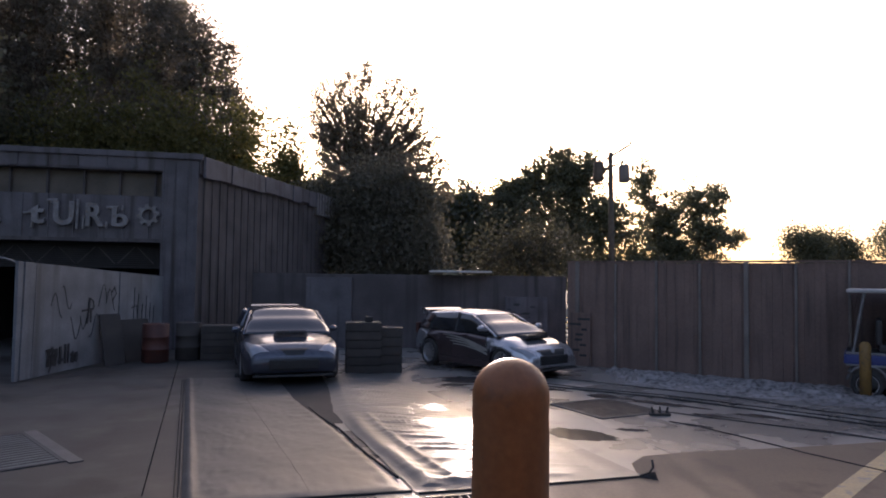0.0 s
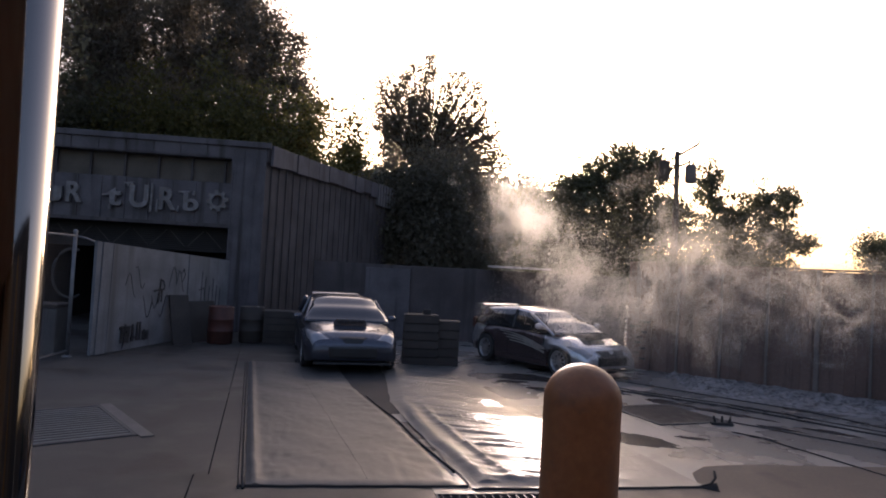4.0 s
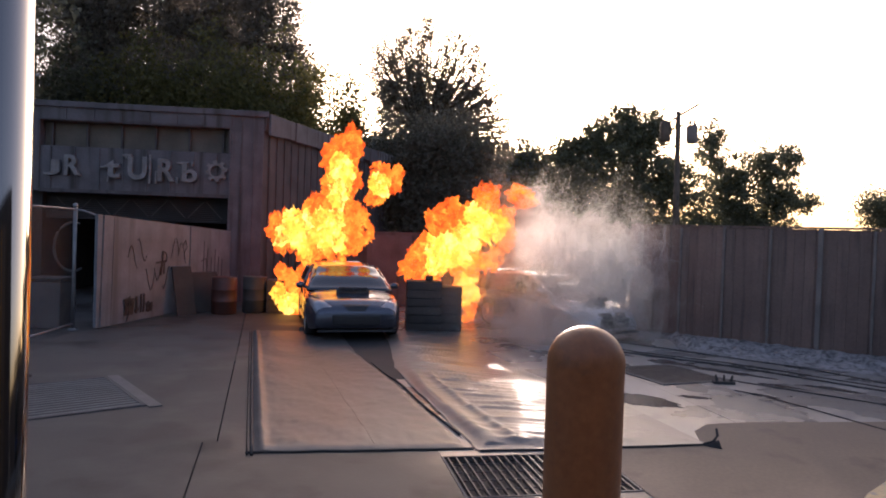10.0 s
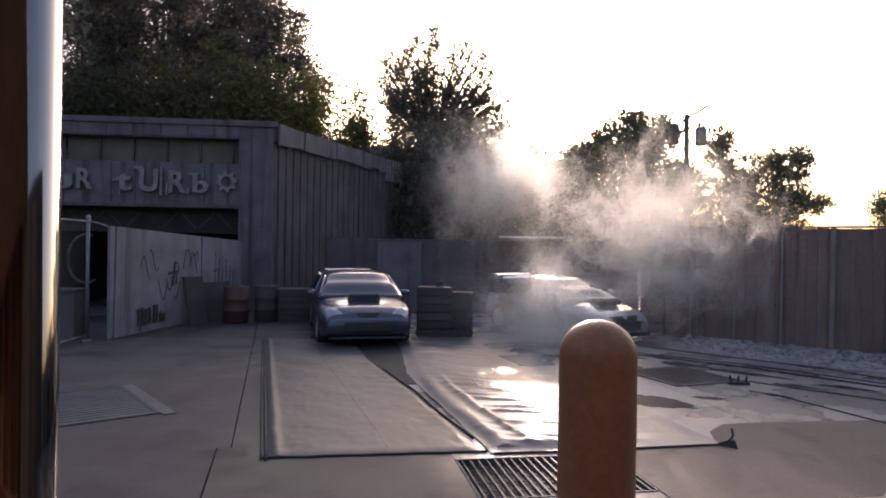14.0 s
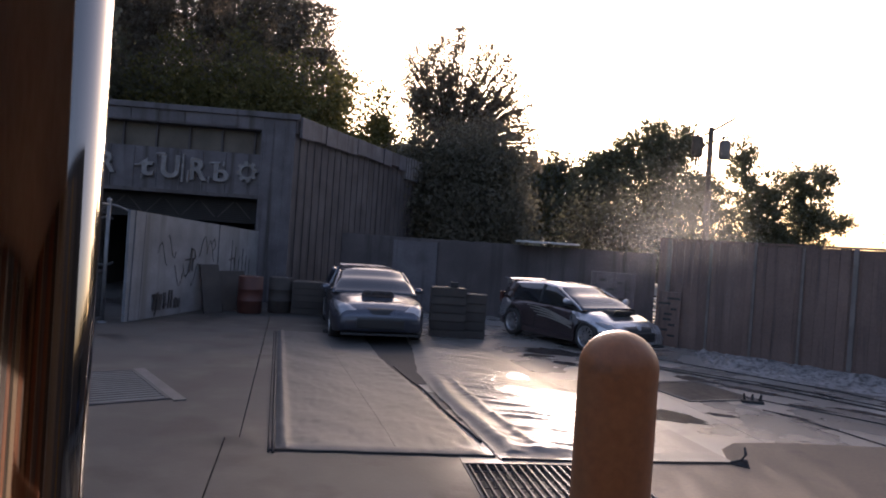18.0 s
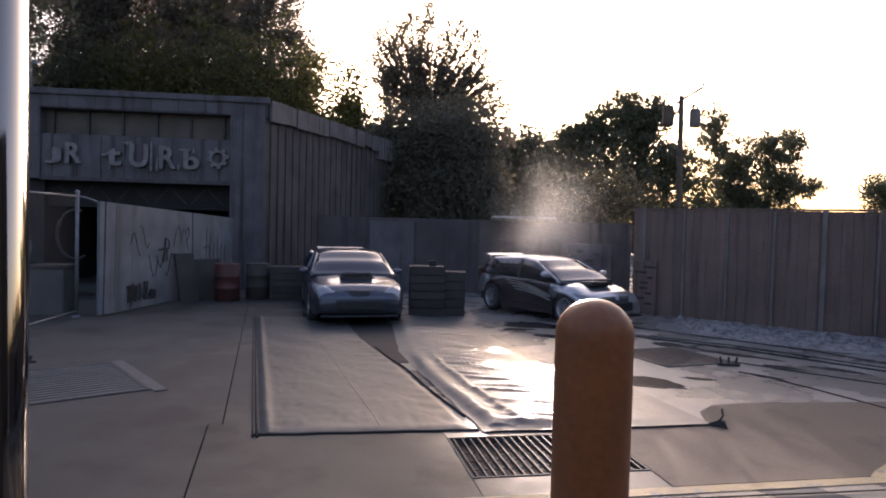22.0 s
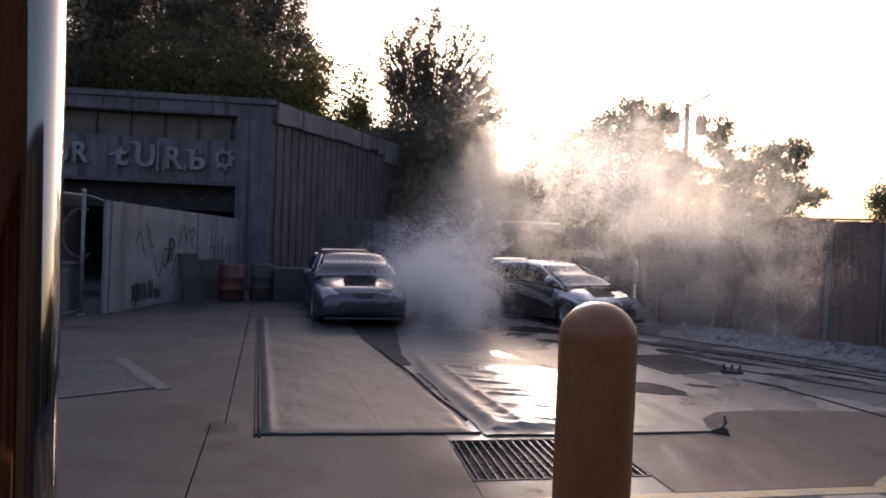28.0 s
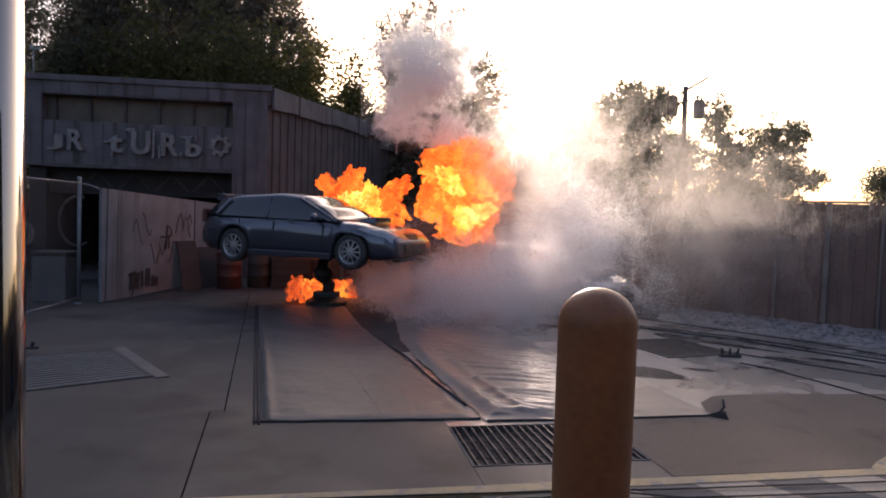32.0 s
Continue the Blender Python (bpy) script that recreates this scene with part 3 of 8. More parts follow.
LG = Vector((-5.22, 6.0, 0))


def diag(a, b, z=0.0):
    return LG + a * Vector((0.72, 0.694, 0)) + b * Vector((-0.694, 0.72, 0)) + Vector((0, 0, z))


lg = grating(0.12, 1.85, 0.06, 1.82, 15, "wide flat steel grate with a pale rim in the concrete", along="u", axes=diag, sunk=False, cross=6, mat=M["grate_pale"], half=0.034)
for a0, a1 in ((-0.02, 0.12), (1.85, 1.99)):
    bm = B()
    prism(bm, [diag(a0, -0.05)[:2], diag(a1, -0.05)[:2], diag(a1, 1.87)[:2], diag(a0, 1.87)[:2]], 0.001, 0.014)
    part("edge_strip", bm, M["steel_frame"], lg, "pale steel edge strip")


# ---------------------------------------------------------------- tarpaulins
def lerp_line(pts, v):
    for (v0, u0), (v1, u1) in zip(pts, pts[1:]):
        if v <= v1:
            return u0 + (u1 - u0) * (v - v0) / (v1 - v0)
    return pts[-1][1]


T_LEFT = [(6.3, -0.475), (13.9, -1.09)]
T_RIGHT = [(6.28, 1.50), (9.0, 1.16), (11.4, 0.78), (13.9, 0.6)]
S_LEFT = [(6.2, 1.58), (9.0, 1.34), (10.2, 1.28), (12.0, 1.42), (13.9, 1.55)]
S_RIGHT = [(6.15, 3.96), (8.1, 3.82), (9.5, 3.3), (12.6, 2.95), (13.9, 2.9)]


def soft(x, w):
    x = max(0.0, min(1.0, x / w))
    return x * x * (3 - 2 * x)


def tarp_point(s, v):
    a, b = lerp_line(T_LEFT, v), lerp_line(T_RIGHT, v)
    u = a + (b - a) * s + 0.012 * noise.noise((v * 3, s * 2, 1))
    vv = v + (0.02 * noise.noise((s * 9, 3, 0)) if v < 6.32 else 0) + 0.07 * (1 - s) * max(0.0, 1 - (v - 6.28) / 1.2)
    d = min(s * (b - a), (1 - s) * (b - a), v - 6.28)
    z = 0.008 + 0.02 * soft(d, 0.07)
    z += 0.02 * noise.noise((u * 0.9, v * 0.7, 4)) * soft(d, 0.3)
    near = max(0.0, 1 - (v - 6.28) / 0.9)
    e = s * (b - a)
    z += 0.028 * math.exp(-((e - 0.07) / 0.035) ** 2) * (0.8 + 0.4 * noise.noise((v * 1.7, 0, 6)))
    z += 0.009 * near * noise.noise((u * 13, v * 3.6, 2)) + 0.012 * noise.noise((u * 2.2 + v * 1.5, v * 0.9, 14)) * soft(d, 0.3) + 0.006 * noise.noise((u * 14, v * 9, 20)) * soft(d, 0.2) + 0.014 * soft(s - 0.72, 0.2) * noise.noise((u * 3 + v * 5, v * 0.8 - u * 3, 8))
    p = uv(u, vv, z)
    return p


tarp = thing("ground_tarp", Matrix(), "dull grey vinyl tarpaulin stretched over a low flat ramp", "tarp")
ob = grid_mesh("cover", frange(0, 1, 60), frange(6.28, 13.9, 130), tarp_point, M["tarp"])
ob.parent = tarp
for off, rr in ((-0.02, 0.015), (-0.06, 0.009)):
    bm = tube(B(), [uv(lerp_line(T_LEFT, v) + off, v, 0.012) for v in frange(6.26, 13.86, 25)], rr)
    part("hem", bm, M["rubber"], tarp, "black rubber hem", True)
bm = tube(B(), [uv(a, 6.262 + 0.07 * (1.5 - a) / 2.05 + 0.014 * noise.noise((a * 4, 0, 0)), 0.008) for a in frange(-0.55, 1.55, 22)], 0.013)
part("front_hem", bm, M["rubber"], tarp, "dark front hem", True)


bm = tube(B(), [tarp_point(0.56, v) + Vector((0, 0, 0.001)) for v in frange(6.4, 13.6, 60)], 0.0028)
part("seam", bm, M["tarp"], tarp, "welded seam", True)


def sheet_point(s, v):
    a, b = lerp_line(S_LEFT, v), lerp_line(S_RIGHT, v)
    u = a + (b - a) * s
    d = min(s * (b - a), (1 - s) * (b - a), v - 6.2)
    amp = soft(d, 0.25)
    left = 1 - soft(s - 0.2, 0.65)
    f = u * 0.34 + v + 0.13 * noise.noise((u * 0.8, v * 0.6, 2)) + 0.03 * noise.noise((u * 2.6, v * 2.1, 3))
    g = u - v * 0.34
    w = noise.noise((f * 3.6, g * 0.22, 5)) * 0.3 + noise.noise((f * 11, g * 0.5, 9)) * 0.16 + noise.noise((f * 25, g * 1.3, 17)) * 0.06
    for step, (across, along, edge, tall) in enumerate(((4.2, 0.3, 0.86, 0.9), (7.5, 0.55, 0.9, 0.55), (1.9, 0.2, 0.9, 0.8))):
        crease = 1 - abs(noise.noise((f * across + 7 * step, g * along, 12 + step)))
        w += tall * max(0.0, crease - edge) / (1 - edge) * (0.5 + 0.5 * noise.noise((u * 1.3, v * 1.1, 40 + step)))
    z = 0.012 + (0.008 + 0.022 * left) * amp + amp * (0.011 + 0.024 * left) * w * (0.35 + 0.65 * soft(s * (b - a) - 0.1, 0.5))
    # the long soft drape along the ramp's edge
    e = s * (b - a)
    z += (0.035 * math.exp(-((e - 0.14 - 0.03 * math.sin(v * 2.1)) / 0.09) ** 2) + 0.022 * math.exp(-((e - 0.42 - 0.04 * math.sin(v * 1.3)) / 0.05) ** 2)) * soft(10.4 - v, 1.5) * soft(v - 6.2, 0.5)
    return uv(u + 0.02 * noise.noise((v * 2.5, s, 3)), v + 0.04 * noise.noise((u * 2.0, 7, 1)) * (v < 6.3), z)


wet_sheet = thing("plastic_sheet", Matrix(), "crumpled glossy grey plastic sheet lying wet on the concrete", "sheet")
film = grid_mesh("film", frange(0, 1, 130), frange(6.18, 13.9, 260), sheet_point, M["sheet"])
film.parent = wet_sheet
film.data.materials.append(M["sheet_wet"])


def pooled(c):
    """Water lies on the sheet's lower side, away from the ramp."""
    u, v = c.x * CU + c.y * SU, -c.x * SU + c.y * CU
    side = 2.3 - 0.14 * (v - 8.0) + 0.3 * noise.noise((u * 1.1, v * 0.8, 50)) + 0.12 * noise.noise((u * 4, v * 6, 51))
    return 1 if u > side and v > 7.2 + 0.5 * noise.noise((u * 1.4, 3, 52)) else 0


film.data.polygons.foreach_set("material_index", [pooled(p.center) for p in film.data.polygons])
bm = tube(B(), [uv(a, 6.17 + 0.03 * noise.noise((a * 2, 0, 0)), 0.01) for a in frange(1.6, 3.96, 24)], 0.012)
part("hem", bm, M["rubber"], wet_sheet, "dark rolled hem", True)
bm = B()
pts = [uv(3.9, 6.17, 0.015), uv(4.0, 6.15, 0.05), uv(4.05, 6.16, 0.1), uv(4.06, 6.2, 0.16)]
for a, b in zip(pts, pts[1:]):
    rod(bm, a, b, 0.014, 6, 0.01)
for a in range(5):
    rod(bm, uv(3.9, 6.17, 0.01), uv(4.02 + 0.03 * a, 6.03 + 0.06 * a, 0.012), 0.008, 5)
part("strap", bm, M["rubber"], wet_sheet, "black tie strap at the corner")
# thin black tube drawing the dark line beside the ramp
bm = tube(B(), [uv(lerp_line(T_RIGHT, v) + 0.05 + 0.012 * math.sin(v * 3), v, 0.014) for v in frange(6.7, 10.6, 40)], 0.013)
part("edge_fold", bm, M["rubber"], wet_sheet, "thin dark line along the ramp", True)
# flat dark wedge that paints the shadow lying between tarp and sheet
bm = B()
prism(bm, [uv(0.5, 9.4)[:2], uv(1.32, 9.4)[:2], uv(1.5, 14.2)[:2], uv(-0.2, 14.2)[:2]], 0.001, 0.006)
tagged(mesh_ob("lift_pit", bm, M["dark"]), "dark sheet painting the shade in the gap between the tarpaulins", "pit", kind="structure")

# puddles and stain patches in the wet yard
for k, (x, y, ru, rv, turn) in enumerate(((1.9, 8.82, 0.48, 0.28, -30), (2.62, 9.2, 0.22, 0.08, -10), (0.75, 13.5, 0.8, 0.35, -20), (2.95, 11.75, 0.4, 0.2, -30), (3.8, 11.05, 0.55, 0.14, -35), (4.15, 10.2, 0.34, 0.08, -35), (4.85, 10.2, 0.4, 0.1, -35),
                                          (3.62, 9.5, 0.2, 0.06, -35), (1.0, 12.2, 0.5, 0.16, -18), (0.35, 12.9, 0.3, 0.14, 10), (1.9, 12.6, 0.6, 0.16, -30), (5.3, 9.2, 0.4, 0.07, -35), (4.6, 11.5, 0.5, 0.08, -38))):
    bm = B()
    ca, sa = math.cos(radians(turn)), math.sin(radians(turn))
    ring = []
    for a in frange(0, 2 * math.pi, 49)[:-1]:
        q = 1 + 0.4 * noise.noise((math.cos(a) * 1.2, math.sin(a) * 1.2, k * 3.1)) + 0.34 * noise.noise((math.cos(a) * 4, math.sin(a) * 4, k))
        px, py = ru * math.cos(a) * q, rv * math.sin(a) * q * (1 - 0.5 * math.cos(a))
        ring.append((x + px * ca - py * sa, y + px * sa + py * ca))
    prism(bm, ring, 0.001, 0.0035)
    tagged(mesh_ob("wet_patch", bm, M["wet_patch"]), "dark wet patch on the concrete yard", "puddle", "wet patches", "structure")

# hoses, cables and the crumpled rubble bank along the back fence
for pts, r in ((((1.2, 13.3), (2.35, 12.57), (3.83, 11.71), (5.45, 10.26), (9.4, 6.7)), 0.014), (((1.6, 13.5), (2.6, 12.72), (4.0, 11.95), (5.75, 10.4), (9.6, 7.0)), 0.01), (((2.6, 13.75), (3.6, 13.0), (5.2, 11.75), (5.9, 10.75), (9.8, 7.4)), 0.011),
               (((3.35, 10.6), (3.58, 10.38), (4.98, 9.37), (8.4, 6.6)), 0.009), (((3.3, 9.75), (3.61, 9.46), (4.3, 8.1), (5.6, 5.9)), 0.009)):
    line = []
    for (xa, ya), (xb, yb) in zip(pts, pts[1:]):
        for f in frange(0, 1, 13)[:-1]:
            line.append((xa + (xb - xa) * f + 0.025 * noise.noise((xa + f * 3, r * 90, 0)), ya + (yb - ya) * f + 0.025 * noise.noise((ya + f * 3, 5, r * 90)), r * 0.95))
    bm = tube(B(), line, r)
    tagged(mesh_ob("ground_hose", bm, M["rubber"], True), "long black hose lying across the wet yard" if r > 0.0105 else "thin black cable lying across the wet yard", "hose", "yard hoses")


def bank_point(s, w):
    along = 1.25 + 11.0 * s
    grow = soft(s, 0.08)
    p = Vector((3.05, 16.25, 0)) + along * Vector((0.846, -0.533, 0)) + (0.12 + (1.0 + 1.35 * grow) * w) * Vector((-0.533, -0.846, 0))
    h = min(1.0, w * 8, (1 - w) * 5)
    ripple = noise.noise((along * 2.6, w * 9, 0)) * 0.07 + noise.noise((along * 6.5, w * 16, 3)) * 0.045 + noise.noise((along * 1.1, w * 3, 8)) * 0.05 - 0.05 * max(0.0, 0.82 - abs(noise.noise((along * 1.9 + 2 * w, w * 7 - along * 0.6, 21))) * 6) / 0.82
    return Vector((p.x, p.y, max(0.003, 0.004 + h * (0.05 + ripple))))


bank = grid_mesh("rubble_bank", frange(0, 1, 300), frange(0, 1, 40), bank_point, M["gravel"], False)
tagged(bank, "low bank of pale crumpled sheeting and rubble along the fence", "rubble", kind="stuff")

# ---------------------------------------------------------------- garage building
FA = radians(11.5)
GM = Matrix.Translation((-6.67, 18.5, 0)) @ Matrix.Rotation(FA, 4, "Z")      # origin at the front corner, x along the front, y inwards
garage = thing("garage_building", GM, "weathered grey steel garage with a wide doorway and recessed band", "building")
GW = 6.3


def gpart(name, boxes, mat, label="", bevel=0.0):
    bm = B()
    for c, s in boxes:
        box(bm, c, s, 0, bevel)
    return part(name, bm, mat, garage, label)


gpart("wall", [((-0.46, 0.2, 2.65), (0.92, 0.4, 5.3))], M["steel_wall"], "streaked steel corner pillar", 0.02)
gpart("wall", [((-GW + 0.2, 0.2, 4.1), (0.44, 0.4, 2.4))], M["steel_wall"], "streaked steel pillar", 0.02)
# lower pillar coloured near-black, as shaded as the opening beside it
gpart("jamb", [((-GW + 0.2, 0.45, 1.45), (0.44, 0.4, 2.9))], M["dark"], "steel jamb with doorway shade in its dark colour", 0.02)
gpart("lintel", [((-3.4, 0.22, 3.5), (4.98, 0.34, 1.25))], M["steel_wall"], "steel sign band over the doorway", 0.02)
gpart("parapet", [((-3.4, 0.2, 5.05), (4.98, 0.4, 0.5))], M["steel_wall"], "steel parapet with a projecting lip", 0.02)
gpart("parapet", [((-3.1, -0.03, 5.24), (6.44, 0.12, 0.16))], M["steel_wall"], "thin steel coping", 0.015)
gpart("wall", [((-3.4, 0.36, 4.45), (4.98, 0.06, 0.72))], M["recess"], "brown recessed band")
for k in range(6):
    gpart("divider", [((-5.65 + k * 0.9, 0.28, 4.45), (0.05, 0.12, 0.7))], M["side_wall"])
gpart("lip", [((-3.4, 0.03, 2.92), (4.98, 0.08, 0.1))], M["side_wall"], "dark lip above the doorway", 0.01)
gpart("roof", [((-3.1, 5.2, 5.05), (6.3, 9.6, 0.14))], M["side_wall"], "flat dark roof")
# back and linings: the deep doorway's shade is put into their colour
gpart("wall", [((-3.2, 6.5, 2.5), (5.8, 0.1, 5.0))], M["dark"], "back of the doorway, its shade coloured black")
gpart("lining", [((-0.6, 3.4, 2.5), (0.1, 6.2, 5.0))], M["dark"], "inner wall with shade in its dark colour")
gpart("lining", [((-GW + 0.26, 3.6, 2.5), (0.1, 6.0, 5.0))], M["dark"], "inner wall with shade in its dark colour")
gpart("wall", [((-GW + 0.1, 5.2, 2.6), (0.2, 9.4, 5.2))], M["side_wall"])
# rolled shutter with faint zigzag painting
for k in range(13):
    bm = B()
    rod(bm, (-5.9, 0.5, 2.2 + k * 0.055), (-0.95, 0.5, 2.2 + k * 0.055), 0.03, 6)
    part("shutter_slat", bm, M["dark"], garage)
for k in range(9):
    x0 = -5.6 + k * 0.5
    bm = B()
    rod(bm, (x0, 0.45, 2.3 if k % 2 else 2.75), (x0 + 0.42, 0.45, 2.75 if k % 2 else 2.3), 0.014, 5)
    part("paint_stroke", bm, M["side_wall"], garage, "faded zigzag paint stroke")
coping_rng = random.Random(32)
for k in range(7):
    gpart("parapet_panel", [((-5.55 + k * 0.72, -0.012, 5.02 + coping_rng.uniform(-0.02, 0.02)), (0.69, 0.03, 0.36))], M["steel_wall"], "", 0.008)
for x in (-0.9, -0.62, -0.3, -0.03):
    gpart("seam", [((x, -0.012, 2.6), (0.05, 0.03, 5.0))], M["steel_wall"])
for k in range(8):
    gpart("seam", [((-5.6 + k * 0.62, 0.035, 3.5), (0.03, 0.04, 1.2))], M["steel_wall"])
# the splayed side wall with its vertical ribs and stepped top
SW = Matrix.Rotation(radians(78 - 11.5), 4, "Z")
bm = B()
bmesh.ops.create_cube(bm, size=1, matrix=SW @ Matrix.Translation((4.8, 0.12, 2.5)) @ Matrix.Diagonal((9.6, 0.24, 5.0, 1)))
part("wall", bm, M["side_wall"], garage, "dark rust-brown side wall")
bm = B()
bmesh.ops.create_cube(bm, size=1, matrix=SW @ Matrix.Translation((4.0, 0.1, 5.02)) @ Matrix.Diagonal((8.0, 0.3, 0.46, 1)))
part("parapet", bm, M["side_wall"], garage, "dark core of the side parapet")
coping_rng = random.Random(31)
for k in range(11):
    bm, lo = B(), 4.74 + coping_rng.uniform(-0.06, 0.05)
    x0, dy = 0.1 + k * 0.715, coping_rng.uniform(-0.015, 0.02)
    box(bm, (0, 0, 0), (0.7, 0.09, 5.27 - lo), 0, 0.02)
    bm.transform(SW @ Matrix.Translation((x0 + 0.36, -0.1 + dy, (5.27 + lo) / 2)))
    part("coping_block", bm, M["steel_wall"], garage, "chipped weathered coping block")
bm = B()
bmesh.ops.create_cube(bm, size=1, matrix=SW @ Matrix.Translation((8.9, 0.05, 4.85)) @ Matrix.Diagonal((1.8, 0.42, 0.85, 1)))
part("panel", bm, M["letter"], garage, "paler end panel")
for k in range(22):
    bm = B()
    bmesh.ops.create_cube(bm, size=1, matrix=SW @ Matrix.Translation((0.3 + k * 0.42, -0.015, 2.38)) @ Matrix.Diagonal((0.06, 0.03, 4.7, 1)))
    part("rib", bm, M["side_wall"], garage)
for k in range(6):
    bm = B()
    bmesh.ops.create_cube(bm, size=1, matrix=SW @ Matrix.Translation((8.15 + k * 0.3, -0.165, 4.85)) @ Matrix.Diagonal((0.04, 0.02, 0.8, 1)))
    part("rib", bm, M["side_wall"], garage)
bm = B()
rod(bm, (-6.2, 0.2, 5.3), (-6.2, 0.2, 6.0), 0.02, 8)
box(bm, (-6.1, 0.2, 6.02), (0.22, 0.07, 0.06))
box(bm, (-6.24, 0.2, 6.05), (0.06, 0.06, 0.12))
tagged(mesh_ob("roof_mast", bm, M["galvanised"]), "thin steel mast with a small sensor on the garage roof", "mast").matrix_world = GM

# sign letters, cut from steel and fixed to the band
sign = thing("shop_sign", GM, "raised steel sign letters on the garage band", "sign")


def letter(ch, x, z, h, w, shear=0.0):
    cu = bpy.data.curves.new("letter", "FONT")
    cu.body, cu.size, cu.extrude, cu.bevel_depth, cu.offset = ch, 1.0, 0.05, 0.012, 0.018
    tmp = bpy.data.objects.new("letter", cu)
    scene.collection.objects.link(tmp)
    me = bpy.data.meshes.new_from_object(tmp.evaluated_get(bpy.context.evaluated_depsgraph_get()))
    bpy.data.objects.remove(tmp)
    xs, zs = [v.co.x for v in me.vertices], [v.co.y for v in me.vertices]
    x0, y0, sx, sz = min(xs), min(zs), w / (max(xs) - min(xs)), h / (max(zs) - min(zs))
    me.transform(Matrix(((sx, 0, 0, x - x0 * sx), (0, 0, -1, -0.02), (0, sz, 0, z - y0 * sz), (0, 0, 0, 1))))
    me.materials.append(M["letter"])
    ob = new("letter", me)
    ob.parent = sign
    return ob


for ch, x, z, h, w in (("J", -5.75, 3.32, 0.42, 0.42), ("R", -5.22, 3.33, 0.56, 0.42), ("t", -4.18, 3.3, 0.5, 0.4), ("U", -3.58, 3.28, 0.64, 0.5),
                       ("R", -2.8, 3.27, 0.62, 0.46), ("b", -2.16, 3.27, 0.5, 0.42)):
    letter(ch, x, z, h, w)
bm = B()
seg = 64
rows = []
for rad_in, rad_out, y in ((0.15, 0.24, -0.08), (0.15, 0.24, 0.02)):
    inner, outer = [], []
    for k in range(seg):
        a = 2 * math.pi * k / seg
        ro = 0.225 + (0.07 if (k // 4) % 2 == 0 else 0.0)
        inner.append(bm.verts.new((-1.25 + 0.15 * math.cos(a), y, 3.61 + 0.15 * math.sin(a))))
        outer.append(bm.verts.new((-1.25 + ro * math.cos(a), y, 3.61 + ro * math.sin(a))))
    rows.append((inner, outer))
for k in range(seg):
    k2 = (k + 1) % seg
    (i0, o0), (i1, o1) = rows
    bm.faces.new((i0[k], i0[k2], o0[k2], o0[k]))
    bm.faces.new((o0[k], o0[k2], o1[k2], o1[k]))
    bm.faces.new((i0[k2], i0[k], i1[k], i1[k2]))
part("letter", bm, M["letter"], sign, "letter o shaped as a toothed gear")

for x, z0, z1 in ((-3.64, 3.86, 3.98), (-3.02, 3.2, 3.98), (-2.86, 3.2, 3.55), (-2.3, 3.22, 3.4), (-4.1, 3.2, 3.34), (-1.9, 3.72, 3.84)):
    bm = B()
    rod(bm, (x, -0.03, z0), (x + 0.02, -0.03, z1), 0.035, 8)
    part("strut", bm, M["letter"], sign, "short pipe welded to a letter")
for x0, x1, z in ((-3.74, -3.5, 3.93), (-4.3, -3.95, 3.58), (-2.3, -2.0, 3.78)):
    bm = B()
    rod(bm, (x0, -0.03, z), (x1, -0.03, z + 0.02), 0.035, 8)
    part("crossbar", bm, M["letter"], sign, "pipe crossbar welded to a letter")

# white painted gate leaf standing ajar in front of the doorway
ga, gb = Vector((-7.72, 12.48, 0)), Vector((-7.42, 18.1, 0))
gd = (gb - ga).normalized()
GG = Matrix.Translation(ga) @ Matrix.Rotation(math.atan2(gd.y, gd.x), 4, "Z")
gate = thing("yard_gate", GG, "white painted sheet gate with scrawled black graffiti, standing ajar", "gate")
L = (gb - ga).length
cuts = [-0.08, 0.1, 0.44, 3.44, L]
for k, (a, b) in enumerate(zip(cuts, cuts[1:])):
    bm = B()
    za, zb = 2.22 - 0.25 * a / L, 2.22 - 0.25 * b / L
    vs = [bm.verts.new((x, y, z)) for y in (-0.03 - 0.012 * (k % 2), 0.03) for x, z in ((a + 0.016 - 0.06 * (0 < k < 3), 0.03), (b - 0.016 - 0.06 * (k < 2), 0.03), (b - 0.016, zb), (a + 0.016, za))]
    bm.faces.new(vs[:4][::-1])
    bm.faces.new(vs[4:])
    for i in range(4):
        j = (i + 1) % 4
        bm.faces.new((vs[i], vs[j], vs[4 + j], vs[4 + i]))
    part("panel", bm, M["gate_white"], gate)
random.seed(11)


def stroke(pts, r=0.022):
    bm = B()
    for (x0, z0), (x1, z1) in zip(pts, pts[1:]):
        d = math.hypot(x1 - x0, z1 - z0)
        bmesh.ops.create_cube(bm, size=1, matrix=Matrix.Translation(((x0 + x1) / 2, -0.047, (z0 + z1) / 2)) @ Matrix.Rotation(-math.atan2(z1 - z0, x1 - x0), 4, "Y") @ Matrix.Diagonal((d + r, 0.006, r * 2, 1)))
    part("paint_stroke", bm, M["paint_black"], gate)


stroke([(2.15, 0.95), (2.2, 1.22), (2.22, 1.47)], 0.03)
stroke([(2.28, 0.97), (2.29, 1.22)], 0.026)
stroke([(1.96, 1.22), (2.38, 1.25)], 0.022)
stroke([(2.24, 1.47), (2.36, 1.42), (2.4, 1.3), (2.32, 1.23)], 0.014)
